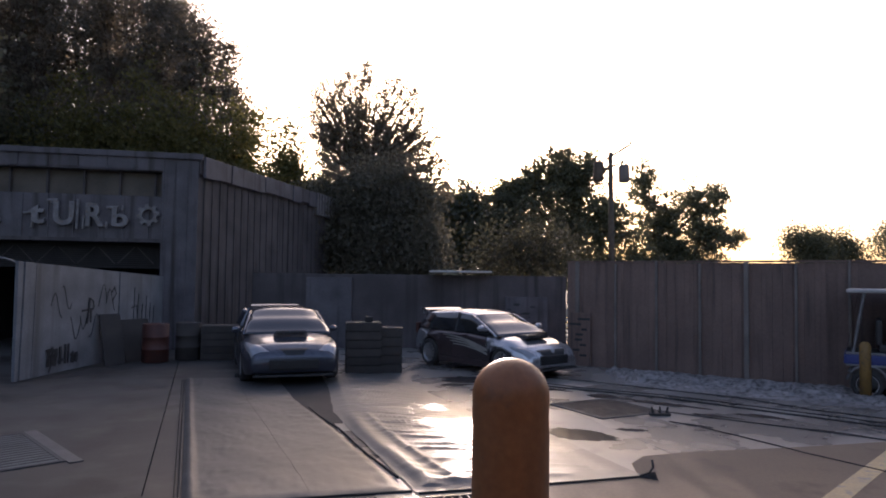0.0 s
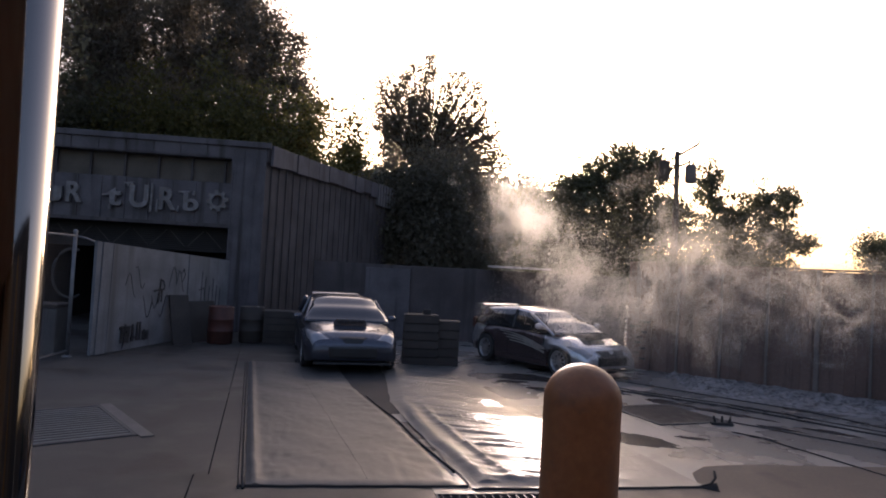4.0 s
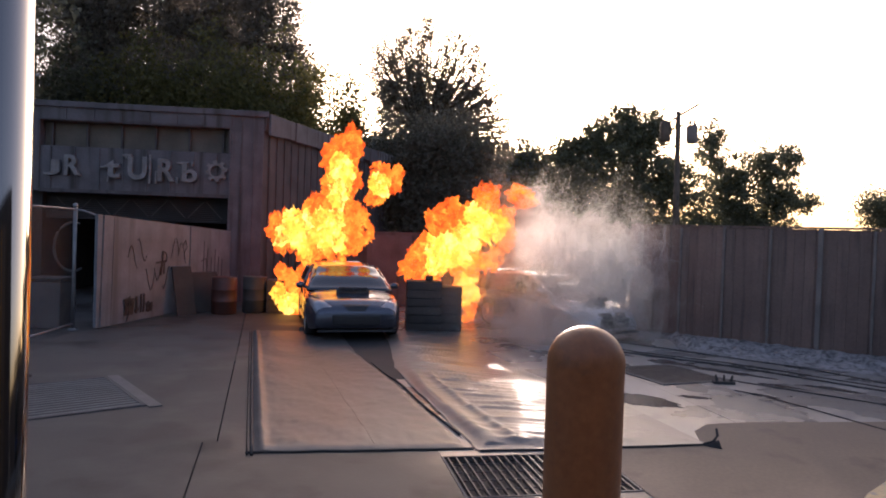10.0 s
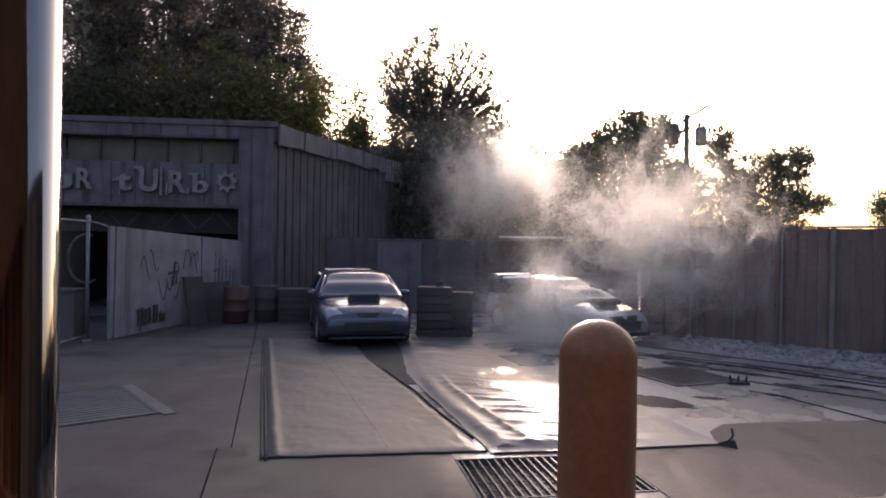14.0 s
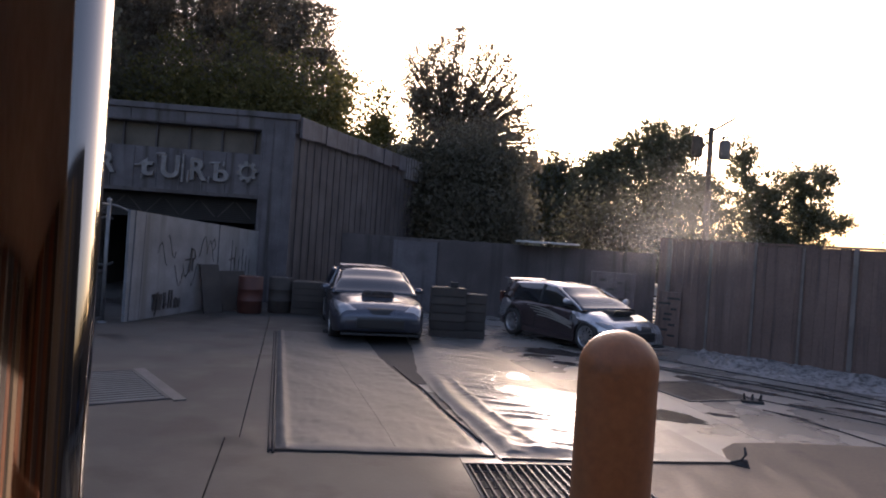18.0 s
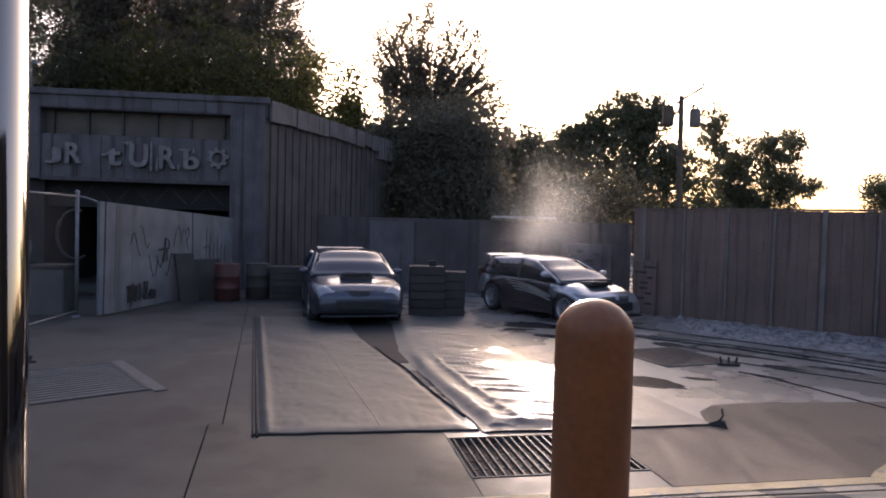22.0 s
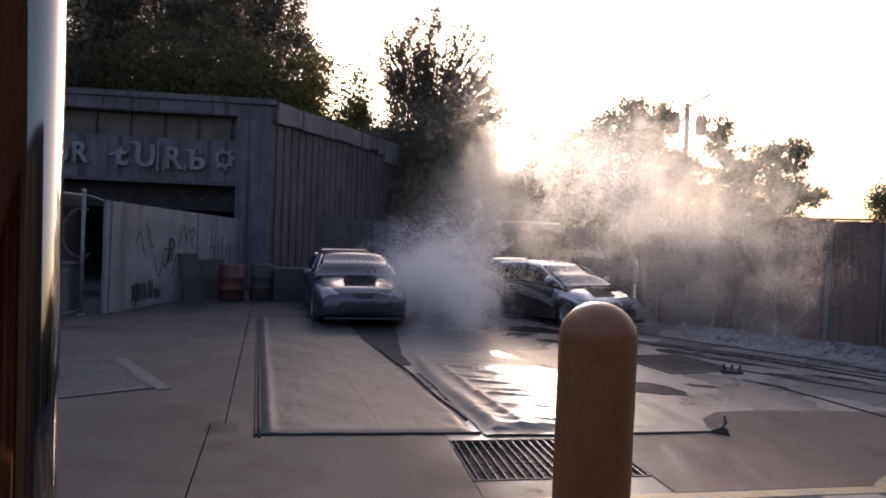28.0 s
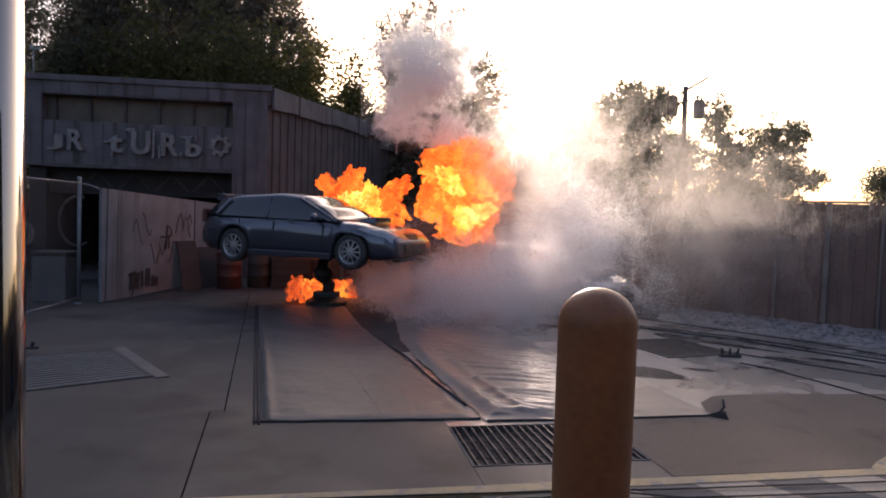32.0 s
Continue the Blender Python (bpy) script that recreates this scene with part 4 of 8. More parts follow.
for k, (x, w, h) in enumerate(((0.86, 0.05, 0.3), (0.97, 0.035, 0.34), (1.06, 0.06, 0.22), (1.24, 0.035, 0.32), (1.4, 0.03, 0.36), (1.5, 0.03, 0.36), (1.66, 0.06, 0.16), (1.78, 0.05, 0.15))):
    stroke([(x, 0.2), (x + 0.02, 0.2 + h * 0.6), (x + random.uniform(-0.03, 0.05), 0.2 + h)], w)
stroke([(0.8, 0.49), (1.15, 0.48)], 0.03)
stroke([(1.2, 0.24), (1.32, 0.27)], 0.03)
stroke([(0.98, 0.24), (0.9, 0.06)], 0.015)
for k in range(7):
    x, z = 0.9 + 0.33 * k, random.uniform(0.8, 1.7)
    stroke([(x + 0.22 * f, z + 0.25 * math.sin(f * 3 + k)) for f in frange(0, 1.6, 7)], 0.006)
stroke([(3.1, 1.6), (3.21, 1.72), (3.28, 1.55), (3.15, 1.42)], 0.012)
stroke([(4.0, 1.2), (4.25, 1.25), (4.3, 0.9), (4.05, 0.85)], 0.014)
for k in range(6):
    x = 4.1 + 0.2 * k
    stroke([(x, random.uniform(0.6, 0.9)), (x + 0.03, random.uniform(1.2, 1.7))], 0.012)

# scrap boards, boxes and drums by the gate
for k, (x, y, h, w, lean) in enumerate(((-7.15, 15.1, 1.15, 0.5, 14), (-6.95, 15.9, 1.0, 0.75, 18))):
    bm = B()
    box(bm, (0, 0, h / 2), (w, 0.035, h), 0, 0.006)
    ob = mesh_ob("scrap_board", bm, M["crate"])
    ob.matrix_world = pose(x, y, 0.0, -lean, 0, 60)
    tagged(ob, "dark plywood board leaning by the white gate", "board", "leaning boards")


def drum(x, y, label, mat, h=0.88, r=0.29):
    d = thing("steel_drum", pose(x, y, 0), label, "drum", "drums by the garage")
    bm = B()
    prof = [(0, 0.0), (r - 0.02, 0.0), (r, 0.02), (r, h * 0.33), (r + 0.012, h * 0.345), (r, h * 0.36), (r, h * 0.64), (r + 0.012, h * 0.655), (r, h * 0.67), (r, h - 0.02), (r - 0.01, h), (r - 0.03, h - 0.012), (0, h - 0.012)]
    lathe(bm, prof, 28)
    part("shell", bm, mat, d, "", True)
    bm = B()
    lathe(bm, [(0, h - 0.01), (0.03, h - 0.01), (0.03, h + 0.005), (0, h + 0.005)], 10, Matrix.Translation((0.15, 0, 0)))
    part("bung", bm, M["galvanised"], d)
    return d


drum(-6.55, 15.75, "dull red rusty steel drum standing by the garage", M["barrel"])
drum(-6.0, 16.3, "dark rusty steel drum standing by the garage", M["crate"])


def crate(x, y, z, s, rz, label="dark slatted wooden crate between the cars"):
    c = thing("crate", pose(x, y, z, 0, 0, rz), label, "crate", "crates in the yard")
    a, b, h = s
    bm = B()
    box(bm, (0, 0, h / 2), (a - 0.05, b - 0.05, h - 0.04))
    part("core", bm, M["dark"], c)
    n = max(3, int(h / 0.16))
    for k in range(n):
        z0 = (k + 0.5) * h / n
        for c0, s0 in (((0, -b / 2, z0), (a, 0.022, h / n - 0.02)), ((0, b / 2, z0), (a, 0.022, h / n - 0.02)), ((-a / 2, 0, z0), (0.022, b - 0.03, h / n - 0.02)), ((a / 2, 0, z0), (0.022, b - 0.03, h / n - 0.02))):
            bm = B()
            box(bm, c0, s0)
            part("slat", bm, M["crate"], c)
    bm = B()
    box(bm, (0, 0, h - 0.01), (a, b, 0.022))
    part("lid", bm, M["crate"], c)
    return c


crate(-1.62, 14.5, 0, (0.72, 0.6, 1.05), 10)
crate(-1.02, 14.62, 0, (0.42, 0.5, 0.94), 4)
bm = B()
box(bm, (-1.5, 14.45, 1.115), (0.16, 0.14, 0.11), 0.2, 0.012)
tagged(mesh_ob("control_box", bm, M["dark"]), "small dark control box standing on a crate", "box")
crate(-5.3, 16.6, 0, (0.9, 0.7, 0.8), 15, "dark slatted wooden crate beside the garage")
crate(-4.5, 16.9, 0, (0.8, 0.7, 0.95), 4, "dark slatted wooden crate beside the garage")

# ---------------------------------------------------------------- back wall and the board fence
bw = thing("wall_back", Matrix(), "low dark block wall with a pale coping and faint graffiti", "wall", kind="structure")
bm = B()
box(bm, (-0.9, 19.7, 1.05), (9.0, 0.3, 2.1))
part("wall", bm, M["side_wall"], bw)
bm = B()
box(bm, (0.55, 19.3, 2.2), (1.75, 0.7, 0.05), 0, 0.01)
part("canopy", bm, M["cart_white"], bw, "pale metal canopy edge")
bm = B()
box(bm, (-3.2, 19.5, 1.0), (1.3, 0.12, 2.0), 0, 0.01)
part("door", bm, M["steel_wall"], bw, "grey painted steel door")
bm = B()
box(bm, (2.45, 19.5, 0.75), (1.2, 0.12, 1.5), 0, 0.01)
part("panel", bm, M["steel_wall"], bw, "pale painted panel with scrawls")
random.seed(3)
for k in range(14):
    bm = B()
    x, z = random.uniform(1.95, 2.9), random.uniform(0.3, 1.3)
    box(bm, (x, 19.435, z), (random.uniform(0.05, 0.3), 0.01, 0.04))
    part("paint_stroke", bm, M["paint_black"], bw)

fa, fb = Vector((3.05, 16.25, 0)), Vector((13.6, 9.6, 0))
FD = (fb - fa).normalized()
FM = Matrix.Translation(fa) @ Matrix.Rotation(math.atan2(FD.y, FD.x), 4, "Z")
fence = thing("wall_fence", FM, "tall dark board fence with pale posts behind the yard", "fence", kind="structure")
FL = (fb - fa).length
n = int(FL / 0.19)
for k in range(n):
    bm = B()
    h = 2.4 + random.uniform(-0.01, 0.01)
    box(bm, ((k + 0.5) * FL / n, random.uniform(-0.006, 0.006), h / 2), (FL / n - 0.003, 0.03, h))
    part("board", bm, M["wood_fence"], fence)
for k in range(14):
    x = 0.25 + k * 0.92
    if x < FL:
        bm = B()
        box(bm, (x, -0.05, 1.19 if k % 2 else 1.22), (0.05 if k % 4 else 0.09, 0.06, 2.38 if k % 2 else 2.44), 0, 0.008)
        part("post", bm, M["post"], fence)
bm = B()
box(bm, (FL / 2, 0.045, 1.2), (FL, 0.03, 2.38))
part("backing", bm, M["wood_fence"], fence, "dark backing boards")
bm = B()
box(bm, (FL / 2, 0, 2.43), (FL, 0.08, 0.04))
part("rail", bm, M["wood_fence"], fence, "dark top rail")
bm = B()
box(bm, (0.35, -0.1, 0.62), (0.5, 0.06, 1.24), 0, 0.01)
part("notice_board", bm, M["wood_fence"], fence, "weathered scrawled panel")
for k in range(8):
    bm = B()
    box(bm, (0.35 + random.uniform(-0.12, 0.12), -0.134, 0.25 + k * 0.12), (random.uniform(0.1, 0.3), 0.006, 0.05))
    part("paint_stroke", bm, M["paint_black"], fence)

# ---------------------------------------------------------------- bollards


def bollard(x, y, h, r, label, mat, base=True):
    b = thing("bollard", pose(x, y, 0, 0, 0, random.uniform(0, 360)), label, "bollard", "yellow bollards")
    bm = B()
    prof = [(0, 0.0), (r, 0.0), (r * 1.01, 0.02), (r * 0.99, 0.3), (r, h * 0.6)] + [(r * (1 + 0.006 * noise.noise((k, x, 0)) * (k < 6)), h * 0.6 + (h * 0.4 - r * 0.95) * k / 6) for k in range(1, 7)]
    lathe(bm, prof, 48)
    for v in bm.verts:
        k = noise.noise(v.co * 6 + Vector((x, 0, 0)))
        if k > 0.35 and v.co.z < h - r * 1.2:
            v.co.x, v.co.y = v.co.x * (1 - 0.03 * k), v.co.y * (1 - 0.03 * k)
    part("sleeve", bm, mat, b, "scuffed plastic sleeve", True)
    bm = B()
    prof = [(r * math.cos(a), h - r * 0.95 + r * 0.95 * math.sin(a)) for a in frange(0.0, math.pi / 2, 14)]
    prof[-1] = (0.0, h)
    lathe(bm, prof, 48)
    part("cap", bm, mat, b, "rounded cap", True)
    if base:
        bm = B()
        lathe(bm, [(0, 0.0), (r * 1.65, 0.0), (r * 1.65, 0.05), (r * 1.5, 0.1), (r * 1.02, 0.11)], 24)
        part("base_ring", bm, M["rubber"], b, "black rubber foot")
    return b


near = bollard(0.347, 2.95, 1.655, 0.164, "orange-yellow plastic bollard with a rounded cap and scuffs", M["bollard_orange"], base=False)
for x, y, bh, br in ((-5.33, 4.98, 1.67, 0.145), (-7.72, 8.3, 1.42, 0.118)):
    b = bollard(x, y, bh, br, "yellow plastic bollard with bolts on a black rubber foot", M["bollard"])
    w = (Vector((0, 0, 0)) - Vector((x, y, 0))).normalized()
    for z in (bh * 0.78, bh * 0.48, bh * 0.19):
        bm = B()
        d = b.matrix_world.to_3x3().inverted() @ Vector((w.x, w.y, 0))
        side = Vector((-d.y, d.x, 0))
        q = (d * 0.94 + side * 0.34).normalized()
        rod(bm, q * (br - 0.01) + Vector((0, 0, z)), q * (br + 0.015) + Vector((0, 0, z)), 0.022, 10)
        part("bolt", bm, M["rubber"], b, "black bolt head")

# ---------------------------------------------------------------- chain-link fence on the garage side


def chain_link(pts, h, label):
    f = thing("chain_link_fence", Matrix(), label, "fence")
    for (x, y) in pts:
        bm = B()
        rod(bm, (x, y, 0), (x, y, h + 0.08), 0.035, 12)
        lathe(bm, [(0.045, h + 0.06), (0.045, h + 0.1), (0.0, h + 0.13)], 12, Matrix.Translation((x, y, 0)))
        lathe(bm, [(0.09, 0.0), (0.09, 0.03), (0.036, 0.04)], 12, Matrix.Translation((x, y, 0)))
        part("post", bm, M["galvanised"], f, "", True)
    for (x0, y0), (x1, y1) in zip(pts, pts[1:]):
        a, b = Vector((x0, y0, 0)), Vector((x1, y1, 0))
        l = (b - a).length
        for z in (h, 0.12):
            bm = B()
            rod(bm, a + Vector((0, 0, z)), b + Vector((0, 0, z)), 0.02, 10)
            part("rail", bm, M["galvanised"], f, "", True)
        verts, faces = [], []
        step, hh = 0.065, h - 0.14
        ds = (b - a) / l
        for sgn in (1, -1):
            k = -hh
            while k < l:
                s0, s1 = (k, k + hh)
                z0, z1 = 0.13, 0.13 + hh
                if s0 < 0:
                    z0, s0 = z0 - s0, 0
                if s1 > l:
                    z1, s1 = z1 - (s1 - l), l
                if s1 > s0:
                    p, q = a + ds * (s0 if sgn > 0 else l - s0), a + ds * (s1 if sgn > 0 else l - s1)
                    i = len(verts)
                    t = 0.0022
                    nrm = Vector((-ds.y, ds.x, 0)) * 0.003 * sgn
                    verts += [(p + nrm + Vector((0, 0, z0 - t))), (p + nrm + Vector((0, 0, z0 + t))), (q + nrm + Vector((0, 0, z1 + t))), (q + nrm + Vector((0, 0, z1 - t)))]
                    faces.append((i, i + 1, i + 2, i + 3))
                k += step
        me = bpy.data.meshes.new("wire_mesh")
        me.from_pydata(verts, [], faces)
        me.materials.append(M["galvanised"])
        new("wire_mesh", me).parent = f
    return f


link_fence = chain_link([(-8.38, 9.43), (-7.67, 10.11), (-8.08, 12.3)], 2.3, "tall galvanised chain-link fence with round posts beside the gate")
part("rail", tube(B(), [(-8.08, 12.3, 2.3), (-7.93, 12.38, 2.27), (-7.76, 12.46, 2.2)], 0.018), M["galvanised"], link_fence, "bent rail end tied to the gate", True)
ring = [(-8.7 + 0.34 * math.cos(a), 13.2 + 0.1 * math.cos(a), 1.55 + 0.5 * math.sin(a)) for a in frange(radians(70), radians(300), 16)]
tagged(mesh_ob("cable_loop", tube(B(), ring, 0.03), M["rubber"], True), "dark loop of cable hung behind the wire fence", "cable")
bm = B()
for r in (0.155, 0.172, 0.19, 0.205, 0.222):
    seg, thick = 28, 0.0085
    rings = []
    for k in range(seg):
        a = 2 * math.pi * k / seg
        c = Vector((math.cos(a) * r + 0.012 * math.sin(r * 170), -0.062 - 0.02 * math.sin(a * 2 + r * 90), math.sin(a) * r * (1 + 0.06 * math.sin(r * 240))))
        rings.append([bm.verts.new(c + thick * (math.cos(w) * Vector((math.cos(a), 0, math.sin(a))) + math.sin(w) * Vector((0, 1, 0)))) for w in frange(0, 2 * math.pi, 7)[:-1]])
    for k in range(seg):
        p, q = rings[k], rings[(k + 1) % seg]
        for j in range(6):
            bm.faces.new((p[j], p[(j + 1) % 6], q[(j + 1) % 6], q[j]))
for x0, x1 in ((0.02, 0.05), (0.07, 0.1)):
    tube(bm, [(x0, -0.07, -0.2), (x1 + 0.02, -0.07, -0.38), (x1, -0.065, -0.52), (x1 - 0.03, -0.065, -0.62)], 0.008)
ob = mesh_ob("rope_coil", bm, M["letter"], True)
ob.matrix_world = pose(-7.67, 10.11, 1.42, 0, 0, 36)
tagged(ob, "coil of pale rope hung on the fence post", "rope")
bm = B()
box(bm, (0, 0, 0.45), (0.62, 0.6, 0.9), 0, 0.03)
bn = thing("waste_bin", pose(-8.75, 12.6, 0, 0, 0, 10), "grey plastic waste bin with a lid behind the wire fence", "bin")
part("body", bm, M["hatch_dark"], bn)
bm = B()
box(bm, (0, 0, 0.94), (0.68, 0.66, 0.07), 0, 0.02)
part("lid", bm, M["crate"], bn)
bm = B()
box(bm, (0, 0, 0.02), (0.2, 0.12, 0.03), 0, 0.006)
wedge = thing("wheel_chock", pose(-4.2, 4.62, 0, 0, 0, 20), "small pale folding floor bracket with a tie wire", "bracket")
part("base", bm, M["letter"], wedge)
bm = B()
rod(bm, (-0.1, 0, 0.03), (0.04, 0.0, 0.22), 0.016, 8)
rod(bm, (0.12, 0, 0.03), (0.04, 0.0, 0.22), 0.012, 8)
part("arm", bm, M["letter"], wedge)
bm = B()
rod(bm, (0.04, 0, 0.22), (0.34, 0.28, 0.02), 0.005, 6)
part("wire", bm, M["galvanised"], wedge)
bm = B()
box(bm, (0, 0, 0.012), (0.16, 0.1, 0.02), 0, 0.004)
fit_ = thing("floor_bracket", pose(*uv(-3.65, 9.75), 0, 0, 30), "small dark anchor plate bolted to the concrete", "bracket")
part("plate", bm, M["rubber"], fit_)
bm = B()
rod(bm, (0, 0, 0.02), (0.02, 0, 0.09), 0.02, 8)
part("stud", bm, M["rubber"], fit_)
for pts in (((-2.95, 3.97), (-2.27, 4.17), (-0.3, 4.67), (0.9, 4.93), (2.71, 5.38), (5.2, 6.0)), ((-2.2, 4.02), (-1.2, 4.28), (-0.06, 4.55), (2.9, 5.25), (5.4, 5.8)), ((0.75, 4.9), (1.5, 4.85), (2.3, 4.75), (3.2, 4.9))):
    line = []
    for (xa, ya), (xb, yb) in zip(pts, pts[1:]):
        for f in frange(0, 1, 9)[:-1]:
            line.append((xa + (xb - xa) * f, ya + (yb - ya) * f + 0.012 * noise.noise((xa + f * 2, 4, ya)), 0.013))
    tagged(mesh_ob("lane_cable", tube(B(), line, 0.0065), M["rubber"], True), "thin black cable lying along the painted kerb", "cable", "lane cables")
jb = thing("junction_box", pose(-2.47, 3.97, 0, 0, 0, 14), "black and yellow cable junction box lying on the kerb line", "junction box")
bm = B()
box(bm, (0, 0, 0.045), (0.34, 0.12, 0.08), 0, 0.012)
part("case", bm, M["plastic_black"], jb)
for x in (-0.09, 0.06):
    bm = B()
    box(bm, (x, 0, 0.088), (0.07, 0.1, 0.006))
    part("label_strip", bm, M["bollard"], jb, "yellow strip")
for s_ in (-1, 1):
    bm = B()
    rod(bm, (0.17 * s_, 0, 0.035), (0.34 * s_, 0, 0.02), 0.008, 8)
    rod(bm, (0.24 * s_, 0, 0.03), (0.31 * s_, 0, 0.03), 0.026, 12)
    part("connector", bm, M["hatch_dark"], jb, "grey cable connector")
noz = thing("jet_nozzle", pose(3.3, 10.2, 0), "small black spray nozzle bolted beside the grate", "nozzle")
bm = B()
box(bm, (0, 0, 0.02), (0.3, 0.1, 0.04), 0, 0.006)
part("base", bm, M["rubber"], noz)
for x in (-0.1, 0.0, 0.1):
    bm = B()
    rod(bm, (x, 0, 0.03), (x * 1.2, 0, 0.13), 0.022, 8, 0.014)
    part("jet", bm, M["rubber"], noz)

# mural wall, kerb and hillside beyond the fence
mw = thing("wall_mural", pose(-14.6, 16.5, 0, 0, 0, 98), "low retaining wall with a faded red mural", "wall", kind="structure")
for k in range(8):
    bm = B()
    box(bm, (-7 + k * 2.0, 0, 1.15), (1.985, 0.3, 2.3), 0, 0.01)
    part("panel", bm, M["mural"], mw)
bm = B()
box(bm, (0, 0.9, 0.06), (17, 0.3, 0.14), 0, 0.02)
part("kerb", bm, M["post"], mw, "concrete kerb")
random.seed(21)
for k in range(16):
    bm = B()
    x, z, r = random.uniform(-7.5, 3), random.uniform(0.5, 1.7), random.uniform(0.2, 0.5)
    for j in range(7):
        a0, a1 = j * 0.75 + k, (j + 1) * 0.75 + k
        rod(bm, (x + r * math.cos(a0), 0.155, z + r * math.sin(a0)), (x + r * math.cos(a1), 0.155, z + r * math.sin(a1)), 0.03, 5)
    part("paint_stroke", bm, (M["letter"], M["barrel"], M["dark"])[k % 3], mw)


def hill_point(x, y):
    d = max(0.0, (-x - 15.2) / 22) + max(0.0, (y - 30) / 45) * (1.0 if x < -3 else max(0.0, 1 - (x + 3) / 9))
    return (x, y, -0.3 + 9.0 * (1 - math.exp(-d * 1.3)) + (0.6 * noise.noise((x * 0.15, y * 0.15, 0)) if d > 0.02 else -0.2))


tagged(grid_mesh("hillside", frange(-90, 12, 60), frange(-10, 110, 60), hill_point, M["hill"]), "dry scrubby hillside rising behind the garage", "hill", kind="structure")


def ridge_point(s, w):
    x = -160 + 420 * s
    top = 5 + 17 / (1 + math.exp((x - 35) / 8)) + 29 * math.exp(-((x + 59) / 20) ** 2) + 12 * math.exp(-((x - 8) / 26) ** 2) + 5 * noise.noise((x * 0.04, 0, 0))
    return (x, 250 + 60 * w, -2 + top * math.sin(min(w, 1.0) * math.pi / 2) + 1.5 * noise.noise((x * 0.2, w * 4, 1)))


tagged(grid_mesh("far_ridge", frange(0, 1, 140), frange(0, 1, 10), ridge_point, M["hill_far"]), "far hill ridge, haze put into its pale colour", "hill", kind="structure")

# unseen plain walls added behind and beside the camera's lane to cut sky light
bm = B()
box(bm, (0, -9.5, 2.4), (90, 0.4, 4.8))
tagged(mesh_ob("wall_stage", bm, M["dark"]), "unseen dark wall added along the lane to hold back sky light", "wall", kind="structure")
# side walls, likewise out of view, darken what the chrome pole mirrors
for x0, y0, x1, y1, h in ((13.7, 9.4, 17, -9.4, 9), (-34, 16, -34, -10, 9.0)):
    bm = B()
    box(bm, ((x0 + x1) / 2, (y0 + y1) / 2, h / 2), (math.hypot(x1 - x0, y1 - y0), 0.3, h), math.atan2(y1 - y0, x1 - x0))
    tagged(mesh_ob("wall_plain", bm, M["side_wall"]), "unseen dark wall added beside the yard to cut sky light", "wall", kind="structure")


# ---------------------------------------------------------------- trees
def leaves(name, clumps, n, size, mat, seed, parent, flat=0.35, per=26, spread=0.42):
    """A crown of many small leaves, gathered in sprays inside the given ellipsoids."""
    rg = np.random.RandomState(seed)
    vol = np.array([c[3] * c[4] * c[5] for c in clumps]) ** 0.75
    counts = (n * vol / vol.sum()).astype(int)
    allv = []
    for (cx, cy, cz, rx, ry, rz), m in zip(clumps, counts):
        k = max(1, m // per)
        d = rg.normal(size=(k, 3))
        d /= np.linalg.norm(d, axis=1)[:, None]
        rad = rg.uniform(0.0, 1.0, (k, 1)) ** 0.4
        centres = d * rad * (1 + 0.18 * rg.normal(size=(k, 1)))
        centres = centres * (rx, ry, rz) + (cx, cy, cz)
        pts = np.repeat(centres, per, 0) + rg.normal(size=(k * per, 3)) * spread * np.array([1, 1, 0.8])
        allv.append(pts)
    c = np.concatenate(allv)
    m = len(c)
    a = rg.normal(size=(m, 3))
    a /= np.linalg.norm(a, axis=1)[:, None]
    b = np.cross(a, rg.normal(size=(m, 3)))
    b /= np.linalg.norm(b, axis=1)[:, None]
    s = size * rg.uniform(0.6, 1.4, (m, 1))
    tri = np.stack([c - a * s, c + a * s * 0.7 - b * s * flat * 1.4, c + a * s * 0.7 + b * s * flat * 1.4], 1).reshape(-1, 3)
    me = bpy.data.meshes.new(name)
    me.vertices.add(3 * m)
    me.vertices.foreach_set("co", tri.ravel())
    me.loops.add(3 * m)
    me.loops.foreach_set("vertex_index", np.arange(3 * m))
    me.polygons.add(m)
    me.polygons.foreach_set("loop_start", np.arange(m) * 3)
    me.update(calc_edges=True)
    me.materials.append(mat)
    ob = new(name, me)
    ob.parent = parent
    ob["kind"] = "stuff"
    return ob


